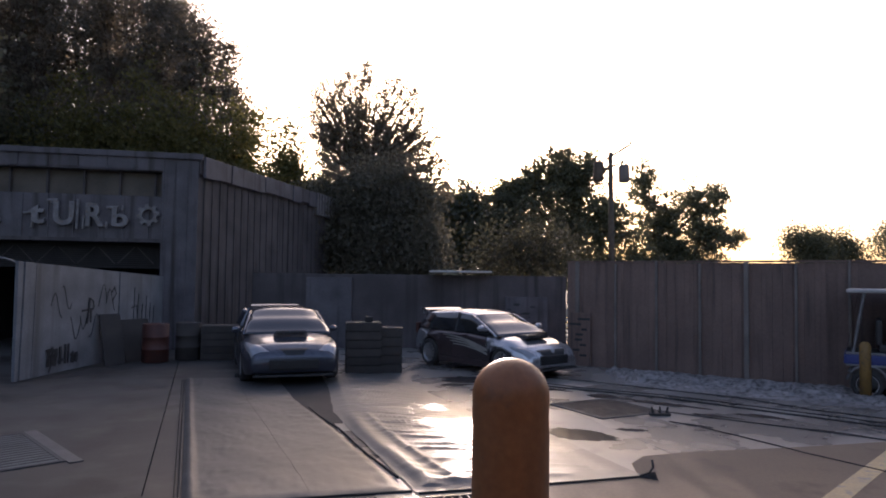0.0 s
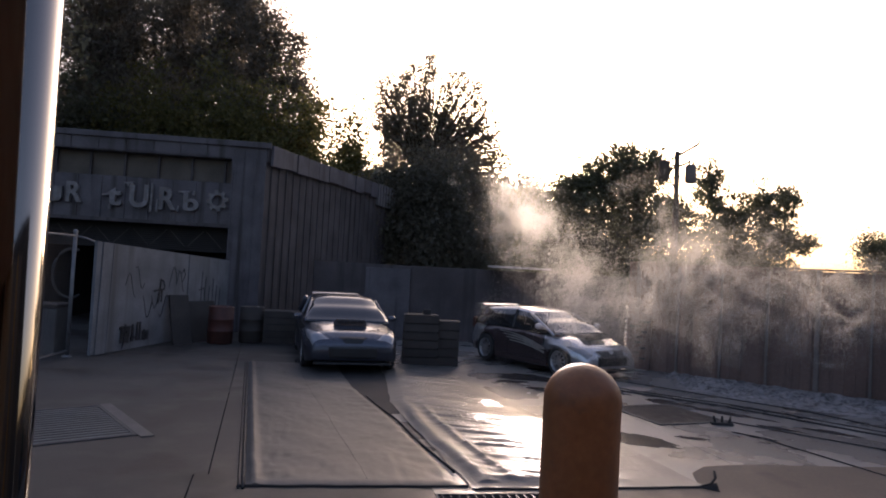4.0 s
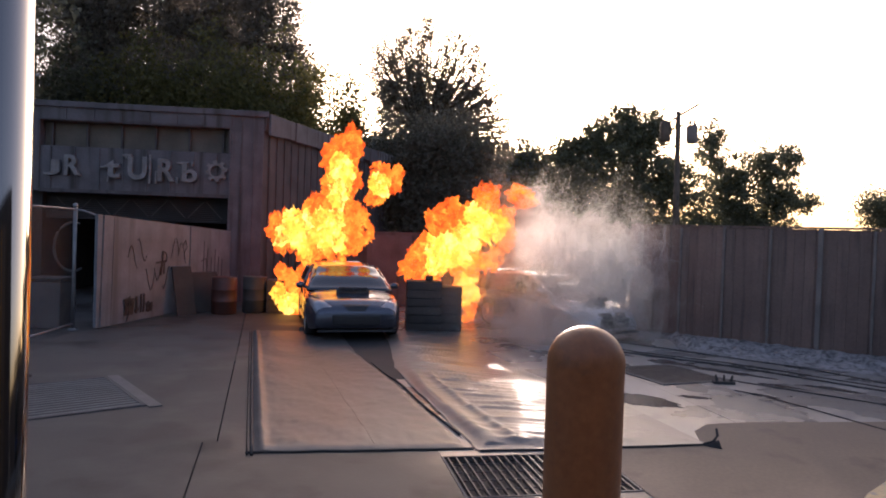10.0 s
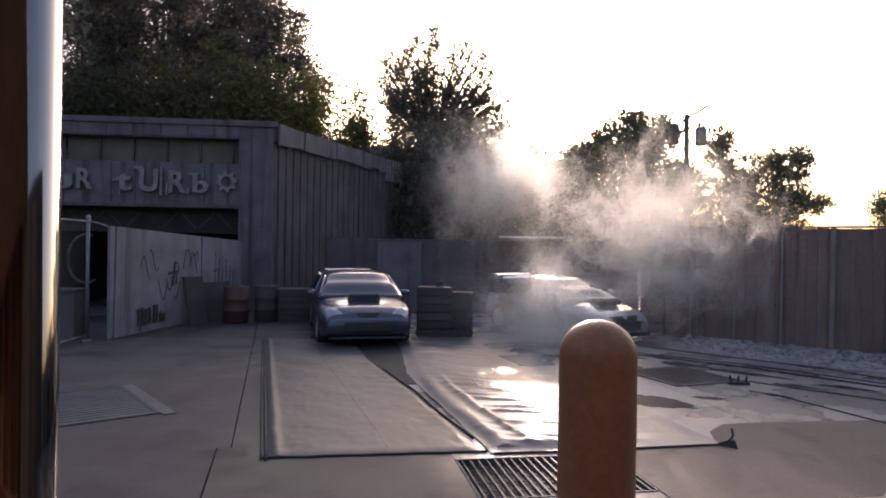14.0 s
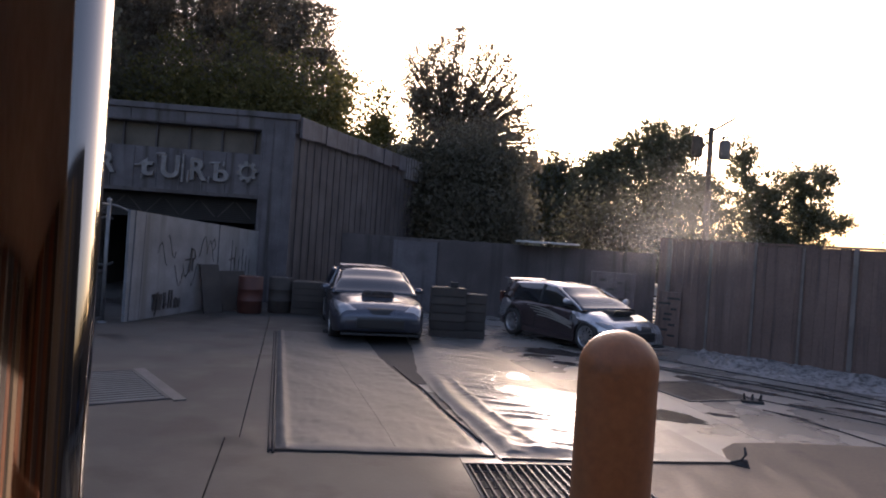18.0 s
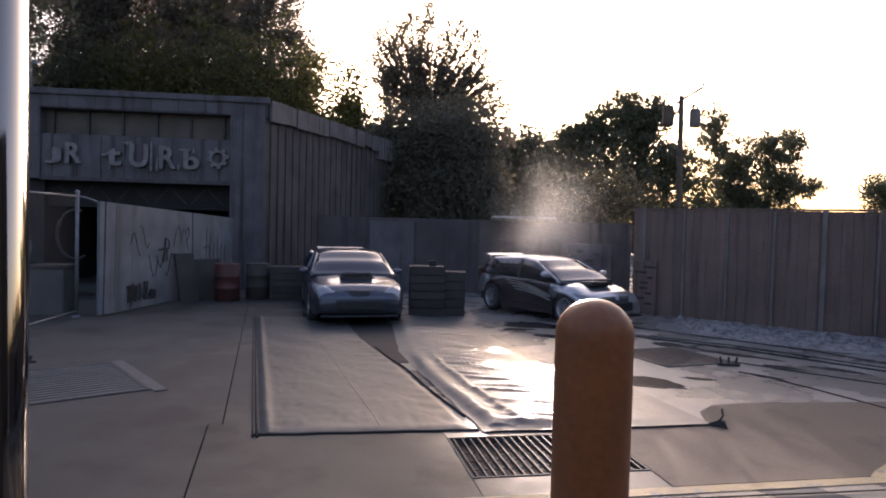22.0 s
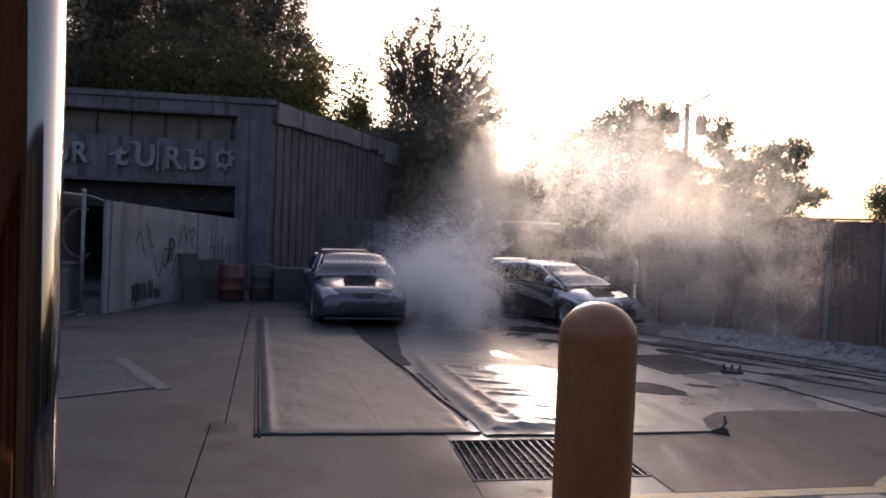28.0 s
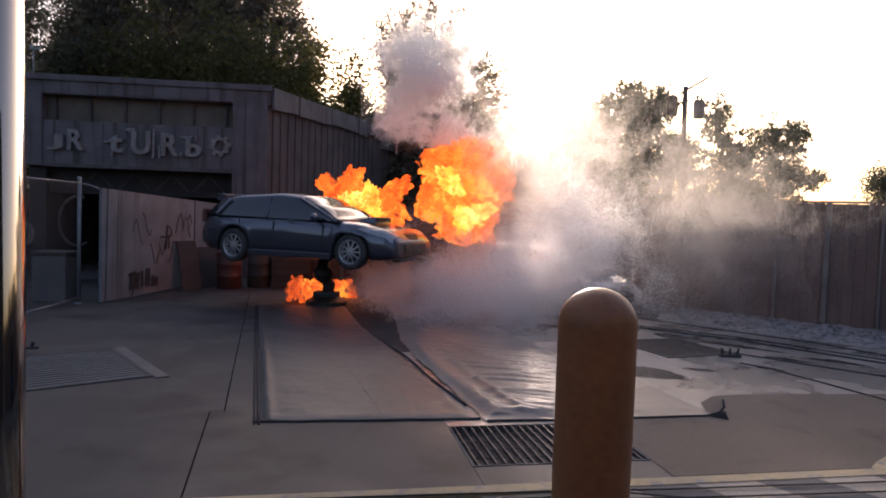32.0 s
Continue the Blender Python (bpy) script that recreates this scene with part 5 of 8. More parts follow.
def tree(x, y, z, clumps, n, size, mat, seed, label, category="tree", trunk=0.3, group="", flat=0.35, per=26, spread=0.42):
    t = thing("tree", pose(x, y, z), label, category, group)
    rel = [(a - x, b - y, c - z, d, e, f) for a, b, c, d, e, f in clumps]
    rg = random.Random(seed)
    bm = B()
    top = max(c[2] for c in rel)
    mid = Vector((rg.uniform(-0.2, 0.2), 0, top * 0.45))
    rod(bm, (0, 0, -0.3), mid, trunk, 10, trunk * 0.7)
    for c in rel:
        tip = Vector(c[:3]) + Vector((0, 0, c[5] * 0.5))
        bend = mid.lerp(tip, 0.5) + Vector((rg.uniform(-0.3, 0.3), rg.uniform(-0.3, 0.3), rg.uniform(0, 0.4)))
        rod(bm, mid, bend, trunk * 0.36, 8, trunk * 0.2)
        rod(bm, bend, tip, trunk * 0.2, 6, trunk * 0.05)
        for j in range(4):
            q = Vector(c[:3]) + Vector((rg.uniform(-1, 1) * c[3], rg.uniform(-1, 1) * c[4], rg.uniform(-0.6, 0.9) * c[5])) * 0.8
            rod(bm, bend.lerp(tip, rg.uniform(0.0, 0.7)), q, trunk * 0.09, 5, trunk * 0.03)
    part("trunk", bm, M["bark"], t, "rough brown trunk and limbs")
    leaves("crown", rel, n, size, mat, seed, t, flat, per, spread)
    return t


def on_hill(x, y):
    return max(0.0, hill_point(x, y)[2]) - 0.1


# tall gum trees with plume-like crowns in the middle
def plume(x, y, base, top, w, n=5):
    """An upright plume of foliage, as stacked clumps."""
    return [(x + 0.25 * w * math.sin(k * 2.1 + x), y, base + (top - base) * (k + 0.5) / n, w * (0.5 + 0.5 * math.sin(math.pi * (0.12 + 0.72 * (k + 0.5) / n))), w * 0.9, (top - base) / n * 0.75) for k in range(n)]


GUM = ((-7.3, 9.6, 12.8, 0.42), (-6.75, 8.8, 13.3, 0.5), (-6.1, 8.2, 13.0, 0.5), (-5.45, 8.0, 13.7, 0.55), (-4.85, 8.0, 14.2, 0.5), (-4.35, 8.0, 14.3, 0.42), (-3.75, 8.0, 12.6, 0.42), (-3.15, 8.4, 13.3, 0.42),
       (-2.55, 8.6, 13.6, 0.42), (-1.95, 9.0, 13.4, 0.32), (-6.4, 7.2, 10.6, 0.75), (-5.0, 7.0, 11.4, 0.8), (-3.6, 7.0, 10.8, 0.8), (-2.4, 7.0, 10.8, 0.62), (-1.4, 7.4, 10.3, 0.4), (-0.75, 7.0, 9.9, 0.34), (-0.1, 6.8, 9.2, 0.26), (-1.45, 9.6, 12.7, 0.3), (-1.0, 9.0, 11.7, 0.32), (-0.4, 8.4, 10.8, 0.3), (0.3, 6.4, 8.8, 0.3))
gum_clumps = []
for k, (x, lo, hi, w) in enumerate(GUM):
    gum_clumps += plume(x, 38 + 0.5 * math.sin(k * 1.7), lo, hi, w, 7)
tree(-4.6, 38, on_hill(-4.6, 38), gum_clumps, 46000, 0.075, M["leaf_euc"], 5, "tall thin gum tree with upright feathery plumes against the sky", trunk=0.26, per=24, spread=0.17)
tree(-3.0, 29, 0.0, [(-4.7, 29, 4.6, 1.3, 1.5, 2.0), (-3.0, 29.3, 4.9, 1.4, 1.5, 2.0), (-1.45, 28.8, 4.9, 1.05, 1.5, 1.9), (-5.5, 28.4, 3.4, 1.1, 1.4, 1.7), (-2.7, 28, 2.6, 2.2, 1.2, 2.0), (-0.85, 28.4, 3.0, 0.8, 1.2, 1.9)],
     90000, 0.085, M["leaf_dark"], 6, "dense dark bushy tree behind the back wall", trunk=0.25, per=40, spread=0.36)
tree(1.4, 60, 0.0, [(-0.4, 60, 8.2, 2.0, 1.5, 2.2), (2.4, 60, 8.8, 2.0, 1.5, 2.0), (1.6, 60, 4.5, 4.5, 1.5, 3.2), (5.2, 60, 6.6, 2.2, 1.5, 2.6), (-3.2, 60, 6.4, 2.4, 1.5, 3.0), (1.0, 60, 7.0, 2.4, 1.5, 2.4)], 20000, 0.2, M["leaf_far"], 66, "distant trees in the gap behind the yard, haze in their leaf colour", spread=0.6)
# big gum grove on the hill side of the garage
grove = plume(-12.3, 32, 6, 14.6, 1.0, 6) + plume(-11.2, 32, 6, 14.0, 0.7, 6) + plume(-10.2, 32, 6, 12.9, 0.65, 5) + plume(-9.5, 32, 5.6, 10.3, 0.55, 4) + plume(-13.8, 33, 6, 16, 1.2, 6) + [(-11.8, 33, 7.4, 2.0, 1.3, 2.0)]
tree(-11.8, 32.5, on_hill(-11.8, 32.5), grove, 60000, 0.09, M["leaf_euc"], 8, "tall dark gum tree standing above the garage", "tree", 0.35, "gum grove", per=40, spread=0.3)
for k, (x, h) in enumerate(((-15.8, 17.5), (-18.6, 19), (-20.6, 18.2), (-22.6, 18.5), (-26, 18), (-30.5, 18))):
    y = 33 + (k % 2) * 2
    tree(x, y, on_hill(x, y), plume(x - 1.2, y, 6, h - 1, 1.1, 6) + plume(x, y + 0.6, 6, h, 1.2, 6) + plume(x + 1.2, y, 6, h - 2, 1.1, 6) + [(x, y - 0.6, 8, 2.4, 1.3, 2.6)],
         34000, 0.1, M["leaf_euc"], 20 + k, "tall dark gum tree standing above the garage", "tree", 0.38, "gum grove", per=40, spread=0.34)
# tall dark trees filling the bank beyond the mural wall
for k, (x, y, h) in enumerate(((-19, 21, 15), (-22, 17, 16), (-25.5, 23, 20), (-30, 19, 20), (-27, 12, 17), (-33, 26, 22))):
    z = on_hill(x, y)
    tree(x, y, z, [(x, y, h - 3, 2.6, 2.2, 3.0), (x + 1.6, y - 0.6, h - 6, 2.6, 2.2, 3.0), (x - 1.8, y, h - 6.5, 2.6, 2.2, 3.0), (x + 0.4, y - 1.2, h - 9.5, 3.4, 2.2, 3.4)],
         30000, 0.15, M["leaf_bank"], 90 + k, "dense dark tree on the bank beyond the mural wall", "tree", 0.35, "bank trees", per=40, spread=0.5)
# scrub on the bank right behind the garage roof
for k, (x, y, h, w) in enumerate(((-8.6, 29.5, 9.2, 1.1), (-10.4, 28.6, 9.9, 1.7), (-12.8, 28.4, 10.2, 1.9), (-15.6, 28.2, 10.0, 2.0), (-18.5, 28, 9.6, 2.1), (-21.5, 25.5, 9.2, 2.2), (-24.5, 22, 8.8, 2.4), (-20, 19, 5.6, 1.9), (-18.2, 15.5, 4.6, 1.7), (-23, 14.5, 8.4, 2.4), (-7.2, 31.5, 9.1, 0.7))):
    z = on_hill(x, y)
    t = thing("shrub", pose(x, y, z), "sunlit yellow-green scrub on the bank" if k in (0, 1, 2, 10) else "dull green scrub on the bank", "shrub", "bank scrub")
    bm = B()
    for j in range(5):
        rod(bm, (0, 0, -0.3), (random.uniform(-1, 1) * w * 0.5, random.uniform(-0.5, 0.5), (h - z) * 0.55), 0.06, 6, 0.02)
    part("stems", bm, M["bark"], t)
    hh = h - z
    leaves("crown", [(0, 0, hh * 0.62, w, 1.3, hh * 0.4), (w * 0.5, 0.3, hh * 0.4, w * 0.8, 1.2, hh * 0.42), (-w * 0.6, 0, hh * 0.42, w * 0.8, 1.2, hh * 0.42)], 20000, 0.09, M["leaf_brush"] if k in (0, 1, 2, 3, 10) else M["leaf_oak"], 40 + k, t, 0.45, 40, 0.32)
tree(2.0, 60, 0.0, [(0.7, 60, 7.4, 1.0, 1.5, 1.9), (2.0, 60, 8.3, 1.1, 1.5, 1.7), (3.2, 60, 7.2, 1.0, 1.5, 1.6), (1.4, 60, 5.0, 1.6, 1.6, 2.2), (3.0, 60, 4.8, 1.6, 1.6, 2.2), (4.4, 60, 5.0, 1.2, 1.5, 2.0)],
     16000, 0.13, M["leaf_brush"], 64, "hazy sunlit tree far off in the gap between the crowns", trunk=0.3, per=36, spread=0.35)
# added sun blocker: loose leaves thin the direct sun on the concrete
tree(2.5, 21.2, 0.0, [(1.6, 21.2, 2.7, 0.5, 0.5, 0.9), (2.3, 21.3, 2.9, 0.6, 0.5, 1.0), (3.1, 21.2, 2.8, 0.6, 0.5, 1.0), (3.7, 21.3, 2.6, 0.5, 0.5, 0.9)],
     5200, 0.07, M["leaf_shade"], 66, "added sparse tree behind the low wall, dappling the yard's sun", trunk=0.07, per=24, spread=0.4)
# broad oaks well behind the fence


def afar(clumps, k=2.2):
    """The same crown as seen from the carriage, k times as far off and as large."""
    return [(x * k, y * k, 1.97 + (z - 1.97) * k, a * k, b * k, c * k) for x, y, z, a, b, c in clumps]


tree(11.4, 58.3, 0.0, afar([(2.85, 26, 4.5, 1.1, 1.6, 1.5), (4.2, 26.5, 5.6, 1.2, 1.6, 1.3), (5.4, 26.5, 6.0, 0.75, 1.4, 1.1), (3.9, 25.6, 3.4, 1.9, 1.5, 1.8), (6.2, 25.8, 3.8, 1.8, 1.5, 1.8), (2.15, 26, 3.2, 0.7, 1.3, 1.5), (1.95, 26, 4.1, 0.6, 1.1, 1.0), (2.7, 26.2, 5.2, 0.7, 1.1, 0.8), (5.0, 26.6, 6.3, 0.8, 1.0, 0.8), (6.5, 26.4, 4.5, 0.7, 1.0, 0.9), (1.5, 26, 3.4, 0.6, 1.2, 1.1), (2.35, 26, 5.1, 0.6, 1.1, 0.85), (3.3, 26.2, 5.8, 0.7, 1.1, 0.85), (4.6, 26.5, 6.5, 0.75, 1.1, 0.8), (5.9, 26.4, 6.3, 0.5, 1.0, 0.9),
     (2.0, 26, 2.5, 1.0, 1.2, 0.9), (3.5, 26, 2.5, 1.2, 1.2, 1.0), (5.1, 26, 2.7, 1.3, 1.2, 1.1), (6.8, 26, 2.6, 1.2, 1.2, 1.0), (4.9, 25.8, 4.6, 1.3, 1.2, 1.3)]),
     84000, 0.14, M["leaf_oak"], 61, "broad dark oak tree behind the board fence", trunk=0.7, per=40, spread=0.3)
tree(18.9, 59.4, 0.0, afar([(8.0, 27, 5.8, 0.5, 0.8, 1.1), (8.7, 27, 4.6, 0.9, 1.2, 1.2), (10.0, 27, 5.0, 0.7, 1.0, 0.9), (11.0, 27, 5.3, 0.45, 0.8, 0.8), (10.5, 26.8, 3.9, 0.9, 1.2, 0.8), (11.5, 26.8, 3.7, 0.5, 0.8, 0.4), (8.6, 26.6, 2.9, 1.8, 1.2, 1.4), (9.6, 26.6, 2.5, 1.6, 1.2, 1.0)]),
     40000, 0.14, M["leaf_oak"], 62, "smaller open-crowned oak tree behind the board fence", trunk=0.45, per=36, spread=0.24)
for k, (x, y, h, w) in enumerate(((26.6, 50, 6.3, 1.4), (30, 52, 6.0, 1.8), (34, 50, 6.6, 2.0), (38, 48, 6.0, 2.2), (43, 46, 6.6, 2.4))):
    tree(x, y, 0.0, [(x, y, h - 1.4, w, 1.4, 1.3), (x + 0.9, y, h - 2.2, w, 1.4, 1.4)], 9000, 0.11, M["leaf_oak"], 70 + k, "small distant tree beyond the fence", "tree", 0.16, "far trees", per=36, spread=0.35)

# utility pole with a transformer
up = thing("utility_pole", pose(7.55, 30, 0), "dark wooden utility pole with crossarm and transformer can", "utility pole")
bm = B()
rod(bm, (0, 0, 0), (-0.1, 0, 7.7), 0.15, 12, 0.11)
part("pole", bm, M["bark"], up, "", True)
bm = B()
rod(bm, (-0.35, 0, 7.35), (0.75, 0, 8.05), 0.05, 8)
part("crossarm", bm, M["bark"], up)
bm = B()
lathe(bm, [(0, 6.4), (0.2, 6.4), (0.23, 6.46), (0.23, 7.2), (0.2, 7.28), (0, 7.3)], 20, Matrix.Translation((-0.62, 0, 0)))
part("transformer", bm, M["bark"], up, "dark transformer can", True)
bm = B()
rod(bm, (-0.4, 0, 6.9), (0.5, 0, 7.3), 0.04, 8)
part("brace", bm, M["bark"], up)
bm = B()
lathe(bm, [(0, 6.35), (0.2, 6.35), (0.24, 6.42), (0.24, 7.05), (0.2, 7.14), (0, 7.18)], 20, Matrix.Translation((0.5, 0, 0)))
part("transformer", bm, M["post"], up, "grey transformer can", True)
for x in (0.42, 0.58, 0.8):
    bm = B()
    lathe(bm, [(0, 7.14), (0.035, 7.14), (0.05, 7.2), (0.03, 7.24), (0.05, 7.28), (0.02, 7.36), (0, 7.36)], 10, Matrix.Translation((x, 0, 0.02 if x < 0.7 else 0.9)))
    part("insulator", bm, M["rubber"], up)

# ---------------------------------------------------------------- cars


def loft(bm, sections, close_ends=True):
    rings = [[bm.verts.new(p) for p in s] for s in sections]
    for a, b in zip(rings, rings[1:]):
        for i in range(len(a) - 1):
            bm.faces.new((a[i], a[i + 1], b[i + 1], b[i]))
    if close_ends:
        bm.faces.new(rings[0])
        bm.faces.new(rings[-1][::-1])
    return bm


def smooth_curve(keys, x):
    for (x0, y0), (x1, y1) in zip(keys, keys[1:]):
        if x <= x1:
            f = (x - x0) / (x1 - x0)
            f = f * f * (3 - 2 * f) * 0.5 + f * 0.5
            return y0 + (y1 - y0) * f
    return keys[-1][1]


def wheel_parts(car, x, y, r, side, spokes=10):
    w = thing_part("wheel", car, Matrix.Translation((x, y, r)) @ Matrix.Rotation(radians(90 if side > 0 else -90), 4, "X") @ Matrix.Diagonal((1, 1, -1, 1)))
    bm = B()
    lathe(bm, [(r * 0.66, -0.1), (r * 0.9, -0.105), (r, -0.07), (r, 0.07), (r * 0.9, 0.105), (r * 0.7, 0.1), (r * 0.66, 0.06), (r * 0.66, -0.1)], 36)
    part("tyre", bm, M["rubber"], w, "black tyre", True)
    bm = B()
    lathe(bm, [(r * 0.66, 0.06), (r * 0.69, 0.098), (r * 0.655, 0.1), (r * 0.62, 0.07), (r * 0.6, -0.02), (0, -0.03)], 36)
    part("rim", bm, M["alloy"], w, "alloy rim", True)
    bm = B()
    for k in range(spokes):
        a = 2 * math.pi * k / spokes
        mm = Matrix.Rotation(a, 4, "Z") @ Matrix.Translation((r * 0.36, 0, 0.06)) @ Matrix.Rotation(radians(6), 4, "Y")
        bmesh.ops.create_cube(bm, size=1, matrix=mm @ Matrix.Diagonal((r * 0.56, r * 0.085, 0.03, 1)))
    lathe(bm, [(0.0, 0.085), (r * 0.1, 0.085), (r * 0.16, 0.07), (r * 0.16, 0.03), (0, 0.03)], 16)
    part("spokes", bm, M["alloy"], w, "ten-spoke alloy centre")
    bm = B()
    lathe(bm, [(r * 0.6, -0.015), (0.0, -0.02)], 24)
    part("hub_well", bm, M["dark"], w)
    return w


def thing_part(name, parent, m):
    me = bpy.data.meshes.new(name)
    bm = B()
    lathe(bm, [(0, -0.02), (0.05, -0.02), (0.05, 0.02), (0, 0.02)], 10)
    bm.to_mesh(me)
    bm.free()
    me.materials.append(M["plastic_black"])
    ob = new(name, me)
    ob.parent = parent
    ob.matrix_local = m
    return ob


def build_car(label, P, paint, lower, golf):
    """A hatchback: nose towards +x, standing on z = 0 with its middle over the origin."""
    car = thing("car", Matrix(), label, "car")
    L2, W2 = P["len"] / 2, P["wid"] / 2
    ax_f, ax_r, r = P["front_axle"], P["rear_axle"], P["wheel"]
    arch = r + 0.055
    xs = sorted(set([round(v, 3) for v in frange(-L2, L2, 61)] + [round(c + arch * math.cos(a), 3) for c in (ax_f, ax_r) for a in frange(0, math.pi, 15)]))
    top, shoulder = P["top"], P["shoulder"]

    def plan(x):
        f = abs(x) / L2
        return W2 * (1 - 0.16 * max(0.0, (f - 0.72) / 0.28) ** 2.2 - 0.02 * f)

    def low(x):
        z = smooth_curve(P["sill"], x)
        for c in (ax_f, ax_r):
            if abs(x - c) < arch:
                z = max(z, r + math.sqrt(max(0, arch ** 2 - (x - c) ** 2)))
        return z

    def section(x, sgn):
        w, zt, zs = plan(x), smooth_curve(top, x), smooth_curve(shoulder, x)
        zl = min(low(x), zs - 0.1)
        flare = 0.03 * max(math.exp(-((x - ax_f) / 0.42) ** 4), math.exp(-((x - ax_r) / 0.42) ** 4))
        pts = [(w * 0.80, zl + 0.0), (w * 0.97 + flare, zl + 0.0), (w + flare, zl + (zs - zl) * 0.3), (w * 1.0 + flare * 0.6, zl + (zs - zl) * 0.7), (w * 0.975, zs - 0.02), (w * 0.93, zs + (zt - zs) * 0.45),
               (w * 0.8, zs + (zt - zs) * 0.8), (w * 0.5, zt - 0.008), (w * 0.2, zt), (0, zt)]
        return [(x, sgn * y, z) for y, z in pts]

    bm = B()
    loft(bm, [section(x, 1) + section(x, -1)[::-1][1:] for x in xs])
    ob = part("body", bm, [paint, lower], car, "", True)
    ob.data.polygons.foreach_set("material_index", [1 if (sum(ob.data.vertices[i].co.z for i in p.vertices) / len(p.vertices)) < (P["two_tone"] + P["slope"] * p.center.x if not golf else (0.96 if -1.35 < p.center.x < 0.72 else 0.45 if p.center.x < 0 else 0.62 - 0.4 * (p.center.x - 0.72))) else 0 for p in ob.data.polygons])
    # underbody
    bm = B()
    box(bm, (0, 0, 0.3), (P["len"] - 0.5, P["wid"] - 0.5, 0.2))
    part("underbody", bm, M["plastic_black"], car)
    # cabin: glasshouse and roof
    cab, roof = P["cabin"], P["roof"]
    cx = frange(cab[0][0], cab[-1][0], 40)

    def cab_section(x, scale=1.0, lift=0.0):
        zt = smooth_curve(cab, x) + lift
        zb = smooth_curve(top, x) - 0.03
        w = plan(x) * 0.93
        wt = plan(x) * (0.93 - 0.24 * min(1.0, max(0.0, (zt - zb)) / 0.5)) * scale
        wt = max(wt, 0.3)
        h = max(zt - zb, 0.005)
        return [(x, s * y, z) for s, pts in ((1, [(w, zb), (w * 0.5 + wt * 0.5 + 0.015, zb + h * 0.5), (wt + 0.02, zb + h * 0.86), (wt * 0.93, zb + h * 0.96), (wt * 0.55, zt), (0, zt + 0.004)]),) for y, z in pts], \
               [(x, -y, z) for y, z in [(wt * 0.55, zt), (wt * 0.93, zb + h * 0.96), (wt + 0.02, zb + h * 0.86), (w * 0.5 + wt * 0.5 + 0.015, zb + h * 0.5), (w, zb)]]

    bm = B()
    loft(bm, [sum(cab_section(x), []) for x in cx])
    ob = part("glasshouse", bm, [M["glass"], paint], car, "dark tinted windows", True)
    ob.data.polygons.foreach_set("material_index", [1 if (p.center.z > smooth_curve(cab, p.center.x) - (0.06 if golf else 0.1) and roof[0] < p.center.x < roof[1]) else 0 for p in ob.data.polygons])
    # pillars
    for s in (1, -1):
        for k, (xa, xb, th) in enumerate(P["pillars"]):
            def on(f):
                xm = xa + (xb - xa) * f
                zb, w = smooth_curve(top, xm) - 0.03, plan(xm) * 0.93
                zt = smooth_curve(cab, xb) - 0.06
                z = zb + (zt - zb) * f
                full = smooth_curve(cab, xm)
                g = min(1.0, (z - zb) / max(full - zb, 0.05))
                wt = plan(xm) * (0.93 - 0.24 * min(1.0, max(0.0, full - zb) / 0.5))
                return Vector((xm, s * (w + (wt - w) * g + 0.012), z))
            bm = tube(B(), [on(f) for f in frange(0.0, 1.0, 9)], th)
            part("pillar", bm, M["plastic_black"] if golf and k == 1 else lower if golf and k else paint, car, "", True)
    # lamps, grille, intakes
    nose = L2

    def skin(x, k, sgn, off):
        """A point on the body's side: k counts the corners of the section from the sill to the middle line."""
        def at(xx, kk):
            pts = section(xx, sgn)
            i = min(int(kk), len(pts) - 2)
            return Vector(pts[i]).lerp(Vector(pts[i + 1]), kk - i)
        p = at(x, k)
        nrm = (at(x + 0.01, k) - at(x - 0.01, k)).cross(at(x, min(k + 0.15, 9.0)) - at(x, k - 0.15))
        nrm = nrm.normalized() if nrm.length > 1e-9 else Vector((0, 0, 1))
        return p + nrm * off * (1 if nrm.z > 0 else -1)

    def patch(rows):
        bm = B()
        vs = [[bm.verts.new(p) for p in row] for row in rows]
        for a, b in zip(vs, vs[1:]):
            for i in range(len(a) - 1):
                bm.faces.new((a[i], a[i + 1], b[i + 1], b[i]))
        bmesh.ops.recalc_face_normals(bm, faces=list(bm.faces))
        if sum(f.normal.z for f in bm.faces) < 0:
            bmesh.ops.reverse_faces(bm, faces=list(bm.faces))
        return bm

    for s in (1, -1):
        xa, xb, k0, k1 = P["lamp"]
        rows = []
        for f in frange(0, 1, 15):
            inner = k0 + 0.25 + (k1 - k0 - 0.25) * f ** 0.7
            outer = k0 + 0.25 * (1 - f) + 0.35 * max(0.0, f - 0.7)
            rows.append([skin(xa + (xb - xa) * f, outer + (inner - outer) * g, s, 0.012 * min(1.0, 8 * g, 8 * (1 - g), 8 * f + 0.1, 8 * (1 - f) + 0.1)) for g in frange(0, 1, 12)])
        part("headlight", patch(rows), M["headlight"], car, "swept clear headlight", True)
        bm = B()
        bmesh.ops.create_uvsphere(bm, u_segments=12, v_segments=8, radius=1, matrix=Matrix.Translation((P["mirror"][0], s * (W2 + 0.07), P["mirror"][1])) @ Matrix.Diagonal((0.06, 0.105, 0.07, 1)))
        rod(bm, (P["mirror"][0], s * (W2 - 0.1), P["mirror"][1] - 0.05), (P["mirror"][0], s * (W2 + 0.04), P["mirror"][1] - 0.03), 0.03, 8)
        part("mirror", bm, P["mirror_mat"], car, "door mirror", True)
        bm = B()
        box(bm, (nose - 0.11, s * (W2 - 0.32), 0.36), (0.08, 0.28, 0.14), 0, 0.03)
        part("fog_intake", bm, M["plastic_black"], car, "black fog-lamp intake")
        bm = B()
        box(bm, (0.05, s * (W2 - 0.012), P["handle"]), (0.2, 0.03, 0.035), 0, 0.01)
        part("door_handle", bm, lower if golf else paint, car)
